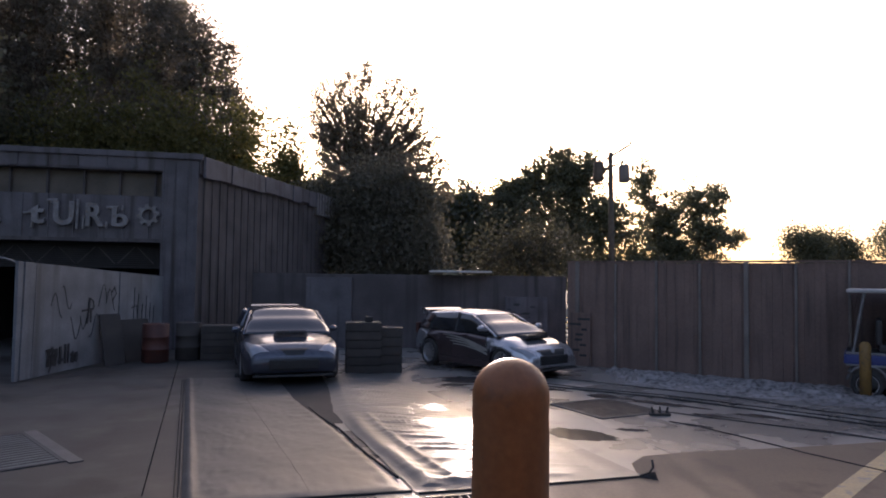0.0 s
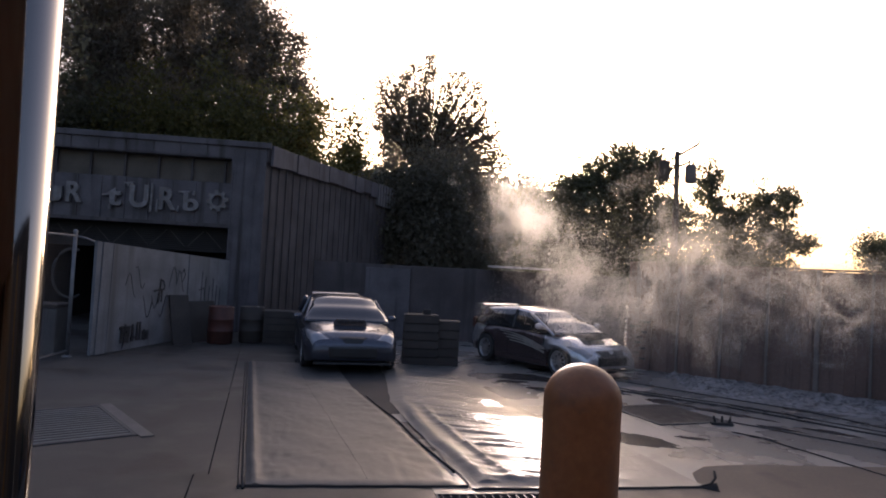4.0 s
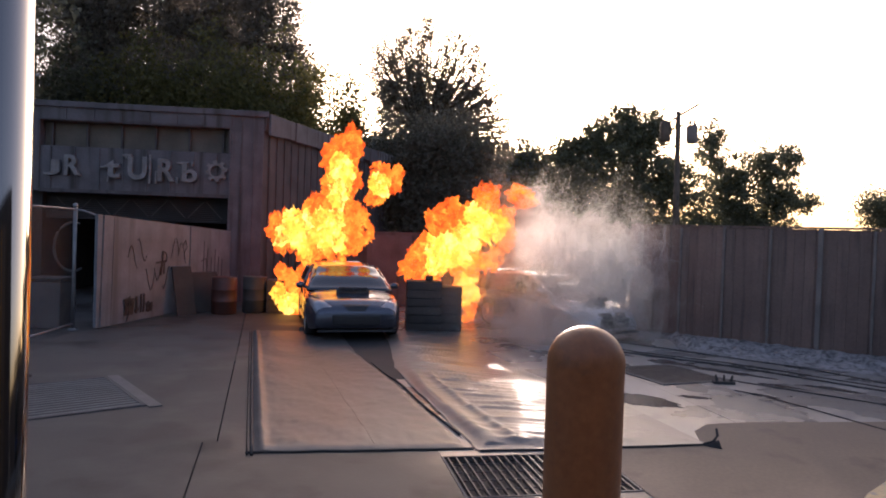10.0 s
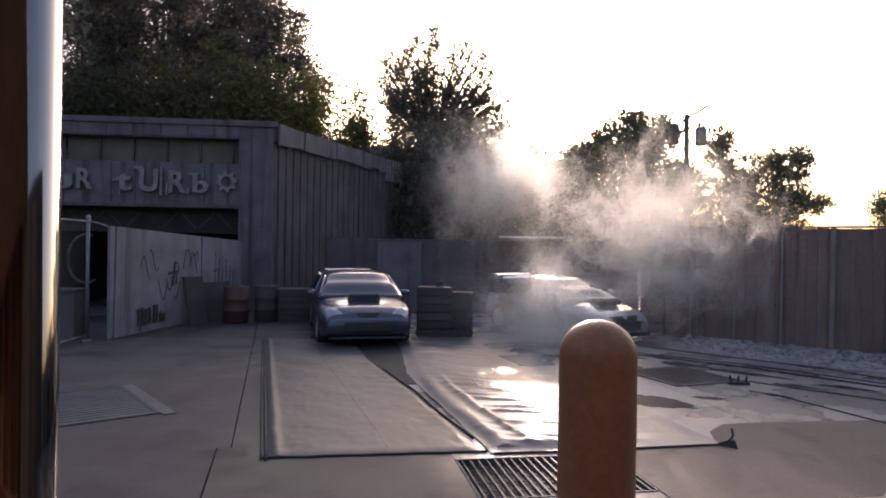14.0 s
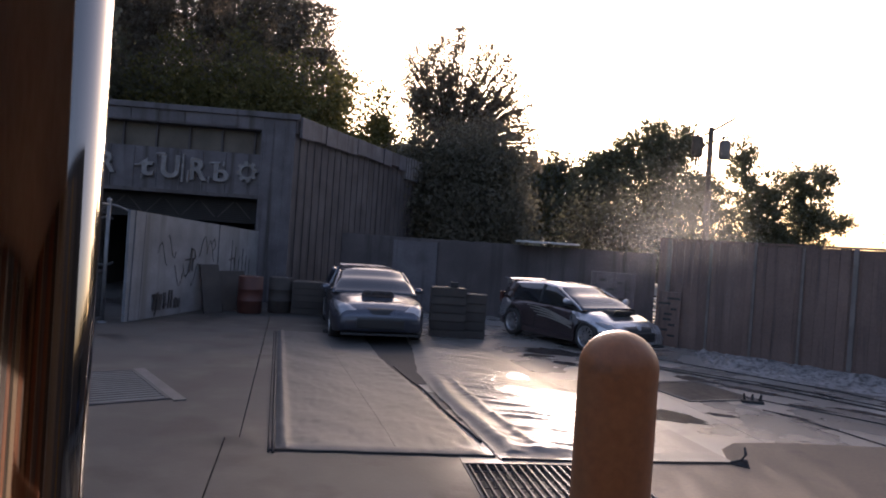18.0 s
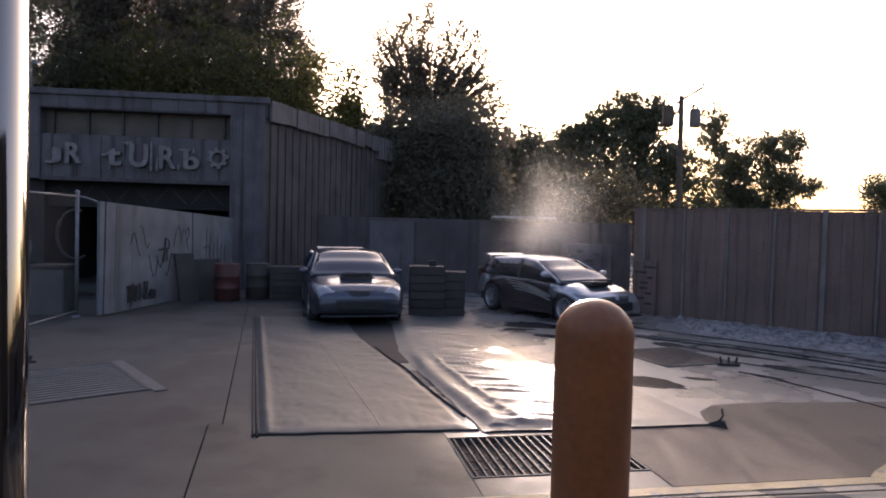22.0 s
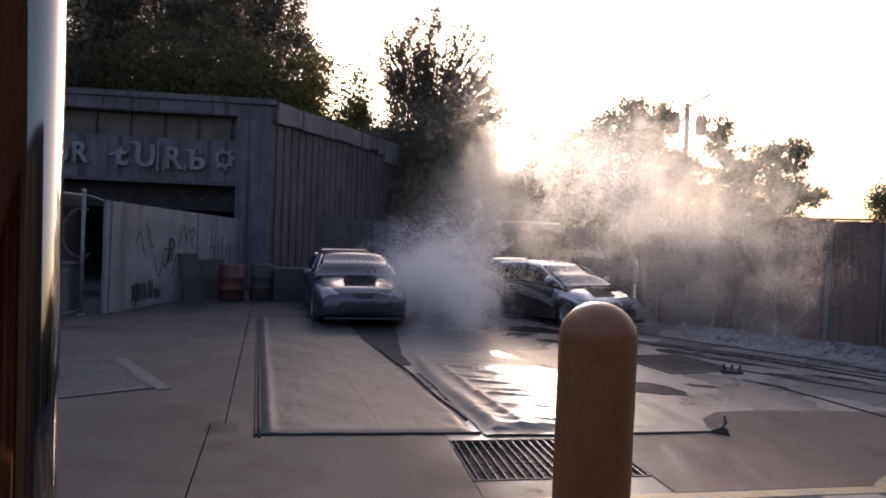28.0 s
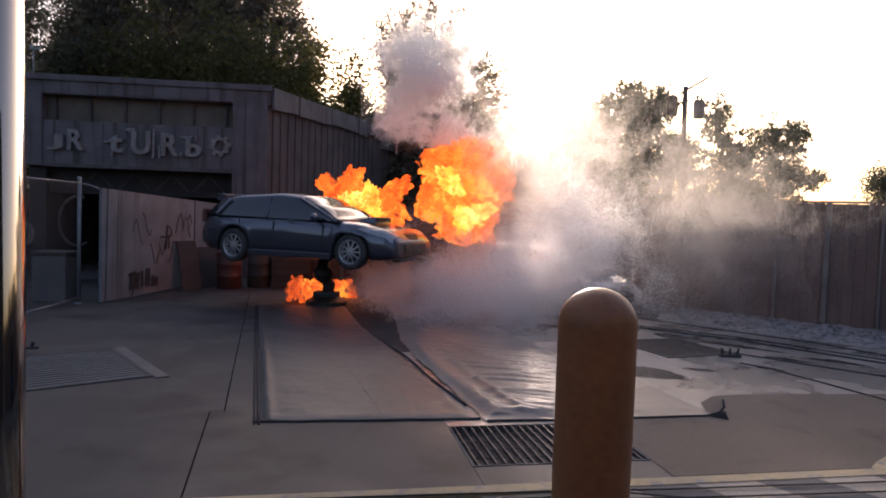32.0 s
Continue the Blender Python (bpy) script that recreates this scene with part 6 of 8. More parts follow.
        for xd in P["doors"]:
            bm = B()
            box(bm, (xd, s * (W2 * 0.992), 0.6), (0.012, 0.02, 0.5))
            part("door_gap", bm, M["plastic_black"], car)
        bm = B()
        box(bm, (-L2 + 0.09, s * (W2 - 0.2), 0.88), (0.1, 0.2, 0.26), 0, 0.03)
        part("tail_light", bm, M["barrel"], car, "red tail light")
        bm = B()
        box(bm, (0.0, s * (W2 - 0.02), 0.22), (ax_f - ax_r - 2 * arch, 0.06, 0.12), 0, 0.02)
        part("sill", bm, lower, car, "side skirt")
    ga, gb, gk = P["grille"]
    part("grille", patch([[skin(x, k, 1, 0.012) for k in frange(gk + 0.5 * (x - ga) / (gb - ga), 9, 8)] + [skin(x, k, -1, 0.012) for k in frange(9, gk + 0.5 * (x - ga) / (gb - ga), 8)[1:]] for x in frange(ga, gb, 7)]), M["plastic_black"], car, "black upper grille", True)
    bm = B()
    box(bm, (nose - 0.02, 0, 0.4), (0.1, P["wid"] * 0.5, 0.2), 0, 0.03)
    part("lower_grille", bm, M["plastic_black"], car, "black lower grille")
    for k in range(3):
        bm = B()
        box(bm, (nose + 0.025, 0, 0.35 + 0.055 * k), (0.02, P["wid"] * 0.48, 0.012))
        part("grille_bar", bm, M["plastic_black"], car)
    if golf:
        bm = B()
        lathe(bm, [(0, 0.0), (0.055, 0.0), (0.055, 0.015), (0, 0.02)], 16, Matrix.Translation(skin(0.5 * (ga + gb), 9, 1, 0.015)) @ Matrix.Rotation(radians(62), 4, "Y"))
        part("badge", bm, M["alloy"], car, "plain round badge")
    bm = B()
    box(bm, (nose - 0.02, 0, 0.2), (0.16, P["wid"] * 0.8, 0.04), 0, 0.015)
    part("front_lip", bm, M["plastic_black"], car, "black front lip")
    # bonnet scoop
    sx, sw, sl, sh = P["scoop"]
    zt = smooth_curve(top, sx)
    bm = B()
    vs = [(sx + sl / 2, -sw, zt - 0.03), (sx + sl / 2, sw, zt - 0.03), (sx + sl / 2, sw * 0.85, zt + sh), (sx + sl / 2, -sw * 0.85, zt + sh), (sx - sl / 2, -sw * 0.8, zt + 0.03), (sx - sl / 2, sw * 0.8, zt + 0.03)]
    v = [bm.verts.new(p) for p in vs]
    for f in ((0, 1, 2, 3), (3, 2, 5, 4), (0, 3, 4), (1, 5, 2), (0, 4, 5, 1)):
        bm.faces.new([v[i] for i in f])
    bmesh.ops.bevel(bm, geom=list(bm.edges), offset=0.018, segments=2, affect="EDGES")
    part("bonnet_scoop", bm, P["scoop_mat"], car, "raised bonnet scoop")
    bm = B()
    box(bm, (sx + sl / 2 + 0.006, 0, zt + sh * 0.45), (0.03, sw * 1.55, sh * 0.66), 0, 0.01)
    part("scoop_mouth", bm, M["dark"], car, "black scoop mouth")
    for k in (-1, 0, 1):
        bm = B()
        box(bm, (sx + sl / 2 + 0.02, k * sw * 0.4, zt + sh * 0.45), (0.02, 0.015, sh * 0.6))
        part("scoop_vane", bm, P["scoop_mat"], car)
    # roof spoiler on two struts
    bx, bz, bw = P["spoiler"]
    bm = B()
    sec = [[(bx + 0.14 - 0.02 * abs(t), bw * t, bz + 0.0), (bx + 0.02, bw * t, bz + 0.035), (bx - 0.18, bw * t, bz + 0.02), (bx - 0.02, bw * t, bz - 0.01)] for t in frange(-1, 1, 9)]
    rings = [[bm.verts.new(p) for p in s] for s in sec]
    for a, b in zip(rings, rings[1:]):
        for i in range(4):
            bm.faces.new((a[i], a[(i + 1) % 4], b[(i + 1) % 4], b[i]))
    bm.faces.new(rings[0])
    bm.faces.new(rings[-1][::-1])
    part("spoiler", bm, paint, car, "roof spoiler")
    for s in (1, -1):
        bm = B()
        box(bm, (bx + 0.04, s * bw * 0.94, bz - 0.05), (0.22, 0.025, 0.12), 0, 0.008)
        part("spoiler_end", bm, paint, car)
    for x in (ax_f, ax_r):
        for s in (1, -1):
            wheel_parts(car, x, s * (W2 - 0.095), r, s)
    return car


P1 = dict(len=4.4, wid=1.8, front_axle=1.33, rear_axle=-1.30, wheel=0.325, two_tone=0.53, slope=0.0,
          sill=[(-2.2, 0.36), (-1.9, 0.24), (0, 0.2), (1.9, 0.2), (2.2, 0.26)],
          top=[(-2.2, 0.8), (-2.1, 1.0), (-1.5, 1.0), (0.85, 0.96), (1.3, 0.93), (1.9, 0.82), (2.12, 0.7), (2.2, 0.58)],
          shoulder=[(-2.2, 0.7), (-2.0, 0.86), (0, 0.86), (1.3, 0.8), (1.95, 0.66), (2.2, 0.5)],
          cabin=[(-2.05, 1.0), (-1.8, 1.28), (-1.35, 1.42), (-0.4, 1.475), (0.1, 1.43), (0.55, 1.24), (1.05, 0.95)], roof=(-1.85, 0.2),
          pillars=((1.0, 0.12, 0.03), (-0.55, -0.6, 0.028), (-1.75, -1.5, 0.06)), lamp=(1.42, 2.12, 4.15, 6.75), mirror=(0.62, 0.93), mirror_mat=M["car_dark"], handle=0.85,
          doors=(0.75, -0.35, -1.15), grille=(2.07, 2.18, 7.5), scoop=(1.28, 0.34, 0.5, 0.1), scoop_mat=M["car_dark"], spoiler=(-1.93, 1.3, 0.55))
P2 = dict(len=4.1, wid=1.74, front_axle=1.27, rear_axle=-1.31, wheel=0.325, two_tone=0.8, slope=-0.25,
          sill=[(-2.12, 0.36), (-1.9, 0.24), (0, 0.2), (1.9, 0.2), (2.12, 0.26)],
          top=[(-2.12, 0.8), (-2.05, 0.98), (-1.5, 0.99), (0.95, 0.96), (1.35, 0.9), (1.85, 0.76), (2.06, 0.62), (2.12, 0.52)],
          shoulder=[(-2.12, 0.7), (-1.95, 0.88), (0, 0.88), (1.3, 0.76), (1.9, 0.6), (2.12, 0.45)],
          cabin=[(-2.02, 0.98), (-1.85, 1.25), (-1.55, 1.42), (-0.5, 1.485), (0.05, 1.44), (0.6, 1.22), (1.15, 0.96)], roof=(-1.85, 0.2),
          pillars=((1.06, 0.12, 0.03), (-0.35, -0.4, 0.028), (-1.55, -1.45, 0.13)), lamp=(1.5, 2.02, 4.1, 6.3), mirror=(0.7, 1.02), mirror_mat=M["car_silver"], handle=0.83,
          doors=(0.8, -0.45), grille=(1.93, 2.04, 6.7), scoop=(1.3, 0.36, 0.55, 0.07), scoop_mat=M["plastic_black"], spoiler=(-1.98, 1.47, 0.58))
for keys in ('top', 'shoulder', 'cabin'):
    P1[keys] = [(x, z * 0.93) for x, z in P1[keys]]
    P2[keys] = [(x * 0.965, z * 0.93) for x, z in P2[keys]]
P2.update(spoiler=(-1.88, 1.33, 0.58))
rally = build_car("dark slate-blue hatchback with bonnet scoop and roof spoiler", P1, M["car_dark"], M["car_low"], False)
golf = build_car("silver hatchback with dark lower sides and pale sweeping stripes", P2, M["car_silver"], M["car_maroon"], True)
for s in (1, -1):
    for k in range(4):
        bm = B()
        for j in range(8):
            x0, x1 = -0.75 + k * 0.13 + j * 0.2, -0.75 + k * 0.13 + (j + 1) * 0.2
            z0, z1 = 0.8 - 0.065 * k - 0.26 * (j / 8) ** 2, 0.8 - 0.065 * k - 0.26 * ((j + 1) / 8) ** 2
            if max(x0, x1) > 0.9 or min(z0, z1) < 0.26:
                continue
            w0, w1 = 0.011 + 0.0022 * j, 0.011 + 0.0022 * (j + 1)
            vs = [bm.verts.new((x, s * (P2["wid"] / 2 + 0.008), z)) for x, z in ((x0, z0 - w0), (x1, z1 - w1), (x1, z1 + w1), (x0, z0 + w0))]
            bm.faces.new(vs)
        bmesh.ops.solidify(bm, geom=list(bm.faces), thickness=0.004)
        part("stripe", bm, M["ring_white"], golf, "pale body stripe")
RALLY0 = pose(-3.35, 14.55, 0.0, 0, 0, -71)
golf.matrix_world = pose(1.14, 15.35, 0.0, 0, 0, -51) @ Matrix.Diagonal((0.925, 0.93, 0.945, 1))

# the jointed lifting arm under the dark car, folded in its pit
lift = thing("lift_arm", pose(-3.6, 13.6, 0.0), "black jointed hydraulic lifting arm under the car", "machine")
bm = B()
lathe(bm, [(0, 0.0), (0.42, 0.0), (0.42, 0.1), (0.3, 0.16), (0.26, 0.2), (0, 0.2)], 24)
part("turntable", bm, M["hydraulic"], lift)
bm = B()
box(bm, (0, 0, 0.2), (0.5, 0.3, 0.18), 0, 0.03)
part("shoulder", bm, M["hydraulic"], lift)
bm = B()
tube(bm, [(0.0, 0, -0.1), (0.05, 0, 0.25), (-0.12, 0, 0.5), (-0.05, 0, 0.8)], 0.13, 12)
box(bm, (-0.05, 0, 0.84), (0.7, 0.4, 0.08), 0, 0.02)
lathe(bm, [(0, -0.22), (0.17, -0.22), (0.17, 0.22), (0, 0.22)], 16, Matrix.Translation((-0.1, 0, 0.48)) @ Matrix.Rotation(radians(90), 4, "X"))
lift_column = part("elbow", bm, M["hydraulic"], lift, "raised elbow and cradle", True)

# ---------------------------------------------------------------- service cart at the fence
cart = thing("service_cart", pose(8.37, 11.85, 0, 0, 0, -32.2), "dark service cart with blue band and pale roof by the fence", "cart")
bm = B()
box(bm, (0.05, 0, 0.4), (2.15, 1.12, 0.42), 0, 0.06)
part("body", bm, M["plastic_black"], cart, "black lower body")
bm = B()
box(bm, (0, 0, 0.68), (2.3, 1.15, 0.18), 0, 0.04)
part("side_band", bm, M["cart_blue"], cart, "blue painted band")
for z in (0.58, 0.785):
    bm = B()
    box(bm, (0.02, 0, z), (2.28, 1.165, 0.035), 0, 0.012)
    part("trim", bm, M["galvanised"], cart, "dull metal trim strip")
bm = B()
box(bm, (-0.05, 0, 1.87), (2.1, 1.2, 0.07), 0, 0.03)
part("roof", bm, M["cart_white"], cart, "pale roof")
for s in (1, -1):
    bm = B()
    tube(bm, [(-0.8 + 0.31 * math.cos(a), s * 0.585, 0.27 + 0.31 * math.sin(a)) for a in frange(radians(10), radians(170), 12)], 0.022, 8)
    part("wheel_arch", bm, M["galvanised"], cart, "dull metal arch over the front wheel", True)
for x in (-0.9, 0.9):
    for y in (-0.52, 0.52):
        bm = B()
        rod(bm, (x * 1.12, y, 0.78), (x * 0.92, y, 1.85), 0.026, 8)
        part("roof_post", bm, M["galvanised"], cart)
for x in (-0.4, 0.35):
    bm = B()
    box(bm, (x, 0, 0.88), (0.45, 1.0, 0.14), 0, 0.04)
    part("seat", bm, M["plastic_black"], cart)
    bm = B()
    box(bm, (x - 0.22, 0, 1.15), (0.1, 1.0, 0.45), 0, 0.04)
    part("backrest", bm, M["plastic_black"], cart)
for x in (-0.8, 0.85):
    for s in (1, -1):
        wheel_parts(cart, x, s * 0.47, 0.25, s, 5)
bm = B()
vs = [bm.verts.new(p) for p in ((-1.12, -0.52, 0.8), (-1.12, 0.52, 0.8), (-0.92, 0.5, 1.86), (-0.92, -0.5, 1.86))]
bm.faces.new(vs)
bmesh.ops.solidify(bm, geom=list(bm.faces), thickness=0.015)
part("windscreen", bm, M["glass"], cart, "dark tinted windscreen")
bm = B()
box(bm, (0.3, -0.5, 1.3), (1.3, 0.02, 1.0))
part("side_curtain", bm, M["plastic_black"], cart, "black side curtain")
pp = thing("guard_post", pose(7.36, 11.8, 0), "short dull ochre guard post beside the cart", "post")
bm = B()
lathe(bm, [(0, 0), (0.09, 0.0), (0.09, 0.92), (0.06, 0.98), (0, 1.0)], 20)
part("tube", bm, M["ochre"], pp, "", True)

# ---------------------------------------------------------------- the tram in which the camera rides
tram = thing("tram_carriage", Matrix(), "open tram carriage with orange seats, a chrome pole and a roof", "tram")
bm = B()
box(bm, (0, -1.3, 0.5), (7.0, 3.3, 0.12))
part("floor", bm, M["rubber"], tram)
# roof out of view, coloured pale to bounce light into the pole
bm = B()
box(bm, (0, -1.4, 2.95), (7.0, 3.3, 0.1))
part("roof", bm, M["ring_white"], tram, "unseen roof, pale so the pole reflects brighter")
bm = B()
box(bm, (0, -2.9, 0.85), (7.0, 0.08, 0.7))
part("back_wall", bm, M["tram"], tram)
# unseen panels in mixed tones, added as stripes for the pole to mirror
for x, w, tone in ((-3.55, 1.3, "recess"), (-2.6, 0.55, "post"), (-2.0, 0.6, "tram"), (-1.45, 0.45, "tram_tan"), (-0.95, 0.5, "tram"), (-0.6, 0.15, "ring_white"), (-0.25, 0.5, "letter"), (0.2, 0.35, "tram"), (0.55, 0.3, "recess"), (0.95, 0.45, "tram_tan"), (1.45, 0.5, "tram"), (2.2, 1.0, "post"), (3.4, 1.35, "recess")):
    bm = B()
    box(bm, (x, -2.9, 2.05), (w - 0.01, 0.07, 1.7), 0, 0.01)
    part("wall_panel", bm, M[tone], tram)
for k in range(5):
    bm = B()
    box(bm, (-2.8 + k * 1.4, -1.4, 0.95), (0.5, 2.4, 0.12), 0, 0.03)
    part("seat", bm, M["tram"], tram, "orange bench")
    bm = B()
    box(bm, (-3.05 + k * 1.4, -1.4, 1.3), (0.08, 2.4, 0.7), 0, 0.03)
    part("backrest", bm, M["tram"], tram)
# more added panels, beyond the view's right edge, for the same reflection
edge = -2.9
for w, tone in ((0.5, "post"), (0.35, "tram_tan"), (0.3, "recess"), (0.42, "tram"), (0.1, "ring_white"), (0.4, "letter"), (0.34, "tram"), (0.26, "recess"), (0.08, "ring_white"), (0.3, "tram_tan"), (0.22, "tram_tan"), (0.3, "letter"), (0.09, "bollard"), (0.3, "post"), (0.14, "recess")):
    bm = B()
    box(bm, (1.95, edge + w / 2, 1.7), (0.06, w - 0.008, 2.4), 0, 0.006)
    part("bulkhead_panel", bm, M[tone], tram, "unseen upright panel added to streak the pole's reflection")
    edge += w
bm = B()
rod(bm, (-0.2798, 0.312, 0.56), (-0.2798, 0.312, 2.9), 0.0242, 48)
part("grab_pole", bm, M["chrome"], tram, "polished chrome grab pole", True)
for x in (-3.3, 3.3):
    bm = B()
    box(bm, (x, -1.3, 0.25), (0.5, 2.6, 0.5), 0, 0.05)
    part("undercarriage", bm, M["rubber"], tram)


# ---------------------------------------------------------------- spray, smoke and fire, in rigid drifting puffs
def vapour(name, color, back, forward, solid=1.0, rough=0.78, ior=1.2):
    m = bpy.data.materials.new(name)
    m.use_nodes = True
    nodes, link = m.node_tree.nodes, m.node_tree.links.new
    nodes.remove(nodes["Principled BSDF"])
    d, t, x = nodes.new("ShaderNodeBsdfDiffuse"), nodes.new("ShaderNodeBsdfTranslucent"), nodes.new("ShaderNodeMixShader")
    d.inputs[0].default_value = t.inputs[0].default_value = (*color, 1)
    x.inputs[0].default_value = back
    link(d.outputs[0], x.inputs[1])
    link(t.outputs[0], x.inputs[2])
    g, y = nodes.new("ShaderNodeBsdfRefraction"), nodes.new("ShaderNodeMixShader")
    g.inputs["Color"].default_value = (*color, 1)
    g.inputs["Roughness"].default_value, g.inputs["IOR"].default_value = rough, ior
    y.inputs[0].default_value = forward
    link(x.outputs[0], y.inputs[1])
    link(g.outputs[0], y.inputs[2])
    last = y
    if solid < 1.0:
        tr, last = nodes.new("ShaderNodeBsdfTransparent"), nodes.new("ShaderNodeMixShader")
        last.inputs[0].default_value = solid
        link(tr.outputs[0], last.inputs[1])
        link(y.outputs[0], last.inputs[2])
    link(last.outputs[0], nodes["Material Output"].inputs[0])
    return m


def flame_material(name, cool, warm, hot):
    m = bpy.data.materials.new(name)
    m.use_nodes = True
    nodes, link = m.node_tree.nodes, m.node_tree.links.new
    nodes.remove(nodes["Principled BSDF"])
    tex = nodes.new("ShaderNodeTexCoord")
    info = nodes.new("ShaderNodeObjectInfo")
    add = nodes.new("ShaderNodeVectorMath")
    mul = nodes.new("ShaderNodeVectorMath")
    mul.operation = "MULTIPLY"
    link(info.outputs["Random"], mul.inputs[0])
    mul.inputs[1].default_value = (31, 17, 23)
    link(tex.outputs["Object"], add.inputs[0])
    link(mul.outputs[0], add.inputs[1])
    n1 = nodes.new("ShaderNodeTexNoise")
    n1.inputs["Scale"].default_value, n1.inputs["Detail"].default_value, n1.inputs["Distortion"].default_value = 1.9, 5, 0.9
    link(add.outputs[0], n1.inputs["Vector"])
    ramp = nodes.new("ShaderNodeValToRGB")
    els = ramp.color_ramp.elements
    els[0].position, els[0].color = 0.32, (*cool, 1)
    els[1].position, els[1].color = 0.68, (*hot, 1)
    mid = els.new(0.5)
    mid.color = (*warm, 1)
    link(n1.outputs["Fac"], ramp.inputs[0])
    em = nodes.new("ShaderNodeEmission")
    em.inputs["Strength"].default_value = 1.2
    link(ramp.outputs[0], em.inputs[0])
    n2 = nodes.new("ShaderNodeTexNoise")
    n2.inputs["Scale"].default_value, n2.inputs["Detail"].default_value = 4.2, 8
    link(add.outputs[0], n2.inputs["Vector"])
    cut = nodes.new("ShaderNodeMapRange")
    cut.inputs["From Min"].default_value, cut.inputs["From Max"].default_value = 0.4, 0.58
    link(n2.outputs["Fac"], cut.inputs["Value"])
    tr = nodes.new("ShaderNodeBsdfTransparent")
    x = nodes.new("ShaderNodeMixShader")
    link(cut.outputs[0], x.inputs[0])
    link(tr.outputs[0], x.inputs[1])
    link(em.outputs[0], x.inputs[2])
    link(x.outputs[0], nodes["Material Output"].inputs[0])
    return m


M["spray"] = vapour("spray", (0.99, 0.95, 0.865), 0.75, 0.22, 0.55)
M["smoke"] = vapour("smoke", (0.985, 0.985, 0.985), 0.68, 0.16, 0.6, 0.7)
M["splash"] = vapour("splash", (0.98, 0.975, 0.965), 0.6, 0.2, 0.8, 0.6, 1.15)
M["drift"] = vapour("drift", (0.98, 0.935, 0.84), 0.75, 0.12, 0.28)
M["mist"] = vapour("mist", (0.99, 0.97, 0.93), 0.75, 0.1, 0.22)
M["haze"] = vapour("haze", (0.97, 0.94, 0.88), 0.68, 0.04, 0.32)
M["flame"] = flame_material("flame", (0.55, 0.05, 0.008), (0.9, 0.13, 0.012), (1.0, 0.3, 0.03))
M["flame_core"] = flame_material("flame_core", (1.0, 0.2, 0.015), (1.0, 0.45, 0.04), (1.0, 0.72, 0.16))
M["flame_low"] = flame_material("flame_low", (0.25, 0.03, 0.008), (0.6, 0.09, 0.012), (1.0, 0.3, 0.03))


def puff_mesh(name, sigma, n, size, mat, seed, lumps=7):
    """A soft ball of droplets: tiny flecks, thick in the middle and thinning outwards."""
    rg = np.random.RandomState(seed)
    own = rg.normal(size=(lumps, 3)) * sigma * 0.75
    c = own[rg.randint(0, lumps, n)] + rg.normal(size=(n, 3)) * sigma * rg.uniform(0.3, 0.95, (n, 1))
    a = rg.normal(size=(n, 3))
    a /= np.linalg.norm(a, axis=1)[:, None]
    b = np.cross(a, rg.normal(size=(n, 3)))
    b /= np.linalg.norm(b, axis=1)[:, None]
    s = size * rg.uniform(0.5, 1.3, (n, 1))
    tri = np.stack([c - a * s, c + a * s * 0.6 - b * s, c + a * s * 0.6 + b * s], 1).reshape(-1, 3)
    me = bpy.data.meshes.new(name)
    me.vertices.add(3 * n)
    me.vertices.foreach_set("co", tri.ravel())
    me.loops.add(3 * n)
    me.loops.foreach_set("vertex_index", np.arange(3 * n))
    me.polygons.add(n)
    me.polygons.foreach_set("loop_start", np.arange(n) * 3)
    me.update(calc_edges=True)
    me.materials.append(mat)
    return me


def wisp_mesh(name, sigma, n, size, mat, seed, shape=(1, 1, 1), lumps=4, churn=1.3):
    """A torn wisp: flecks gathered in lumps and drawn out into filaments by a swirling flow."""
    rg = np.random.RandomState(seed)
    own = rg.normal(size=(lumps, 3)) * sigma * 0.7
    c = (own[rg.randint(0, lumps, n)] + rg.normal(size=(n, 3)) * sigma * rg.uniform(0.25, 0.8, (n, 1))) * np.array(shape)
    modes = []
    for _ in range(9):
        k = rg.normal(size=3)
        k *= 2 * math.pi / (sigma * rg.uniform(1.1, 3.4)) / np.linalg.norm(k)
        axis = np.cross(k, rg.normal(size=3))
        modes.append((k, axis / np.linalg.norm(axis), rg.uniform(0, 6.28)))
    for _ in range(7):
        flow = sum(np.cos(c @ k + ph)[:, None] * axis for k, axis, ph in modes)
        c = c + flow * (churn * sigma / 7 / 2.1)
    a = rg.normal(size=(n, 3))
    a /= np.linalg.norm(a, axis=1)[:, None]
    b = np.cross(a, rg.normal(size=(n, 3)))
    b /= np.linalg.norm(b, axis=1)[:, None]
    s = size * rg.uniform(0.5, 1.3, (n, 1))
    tri = np.stack([c - a * s, c + a * s * 0.6 - b * s, c + a * s * 0.6 + b * s], 1).reshape(-1, 3)
    me = bpy.data.meshes.new(name)
    me.from_pydata(tri.tolist(), [], np.arange(3 * n).reshape(-1, 3).tolist())
    me.materials.append(mat)
    return me


def tongue_mesh(seed, size, mat):
    bm = B()
    bmesh.ops.create_icosphere(bm, subdivisions=4, radius=size)
    for v in bm.verts:
        d = v.co.normalized()
        k = 1 + 0.55 * noise.noise(d * 1.6 + Vector((seed * 7, 0, 0))) + 0.42 * noise.noise(d * 3.2 + Vector((0, seed * 5, 0))) + 0.32 * noise.noise(d * 7 + Vector((0, 0, seed))) + 0.2 * noise.noise(d * 15 + Vector((seed, 0, 0)))
        v.co = v.co * k
        v.co.z *= 1.6
    me = bpy.data.meshes.new("tongue")
    bm.to_mesh(me)
    bm.free()
    for p in me.polygons:
        p.use_smooth = True
    me.materials.append(mat)
    return me


JET = [puff_mesh("jet", 0.045, 1500, 0.005, M["spray"], 90 + k, 5) for k in range(4)]
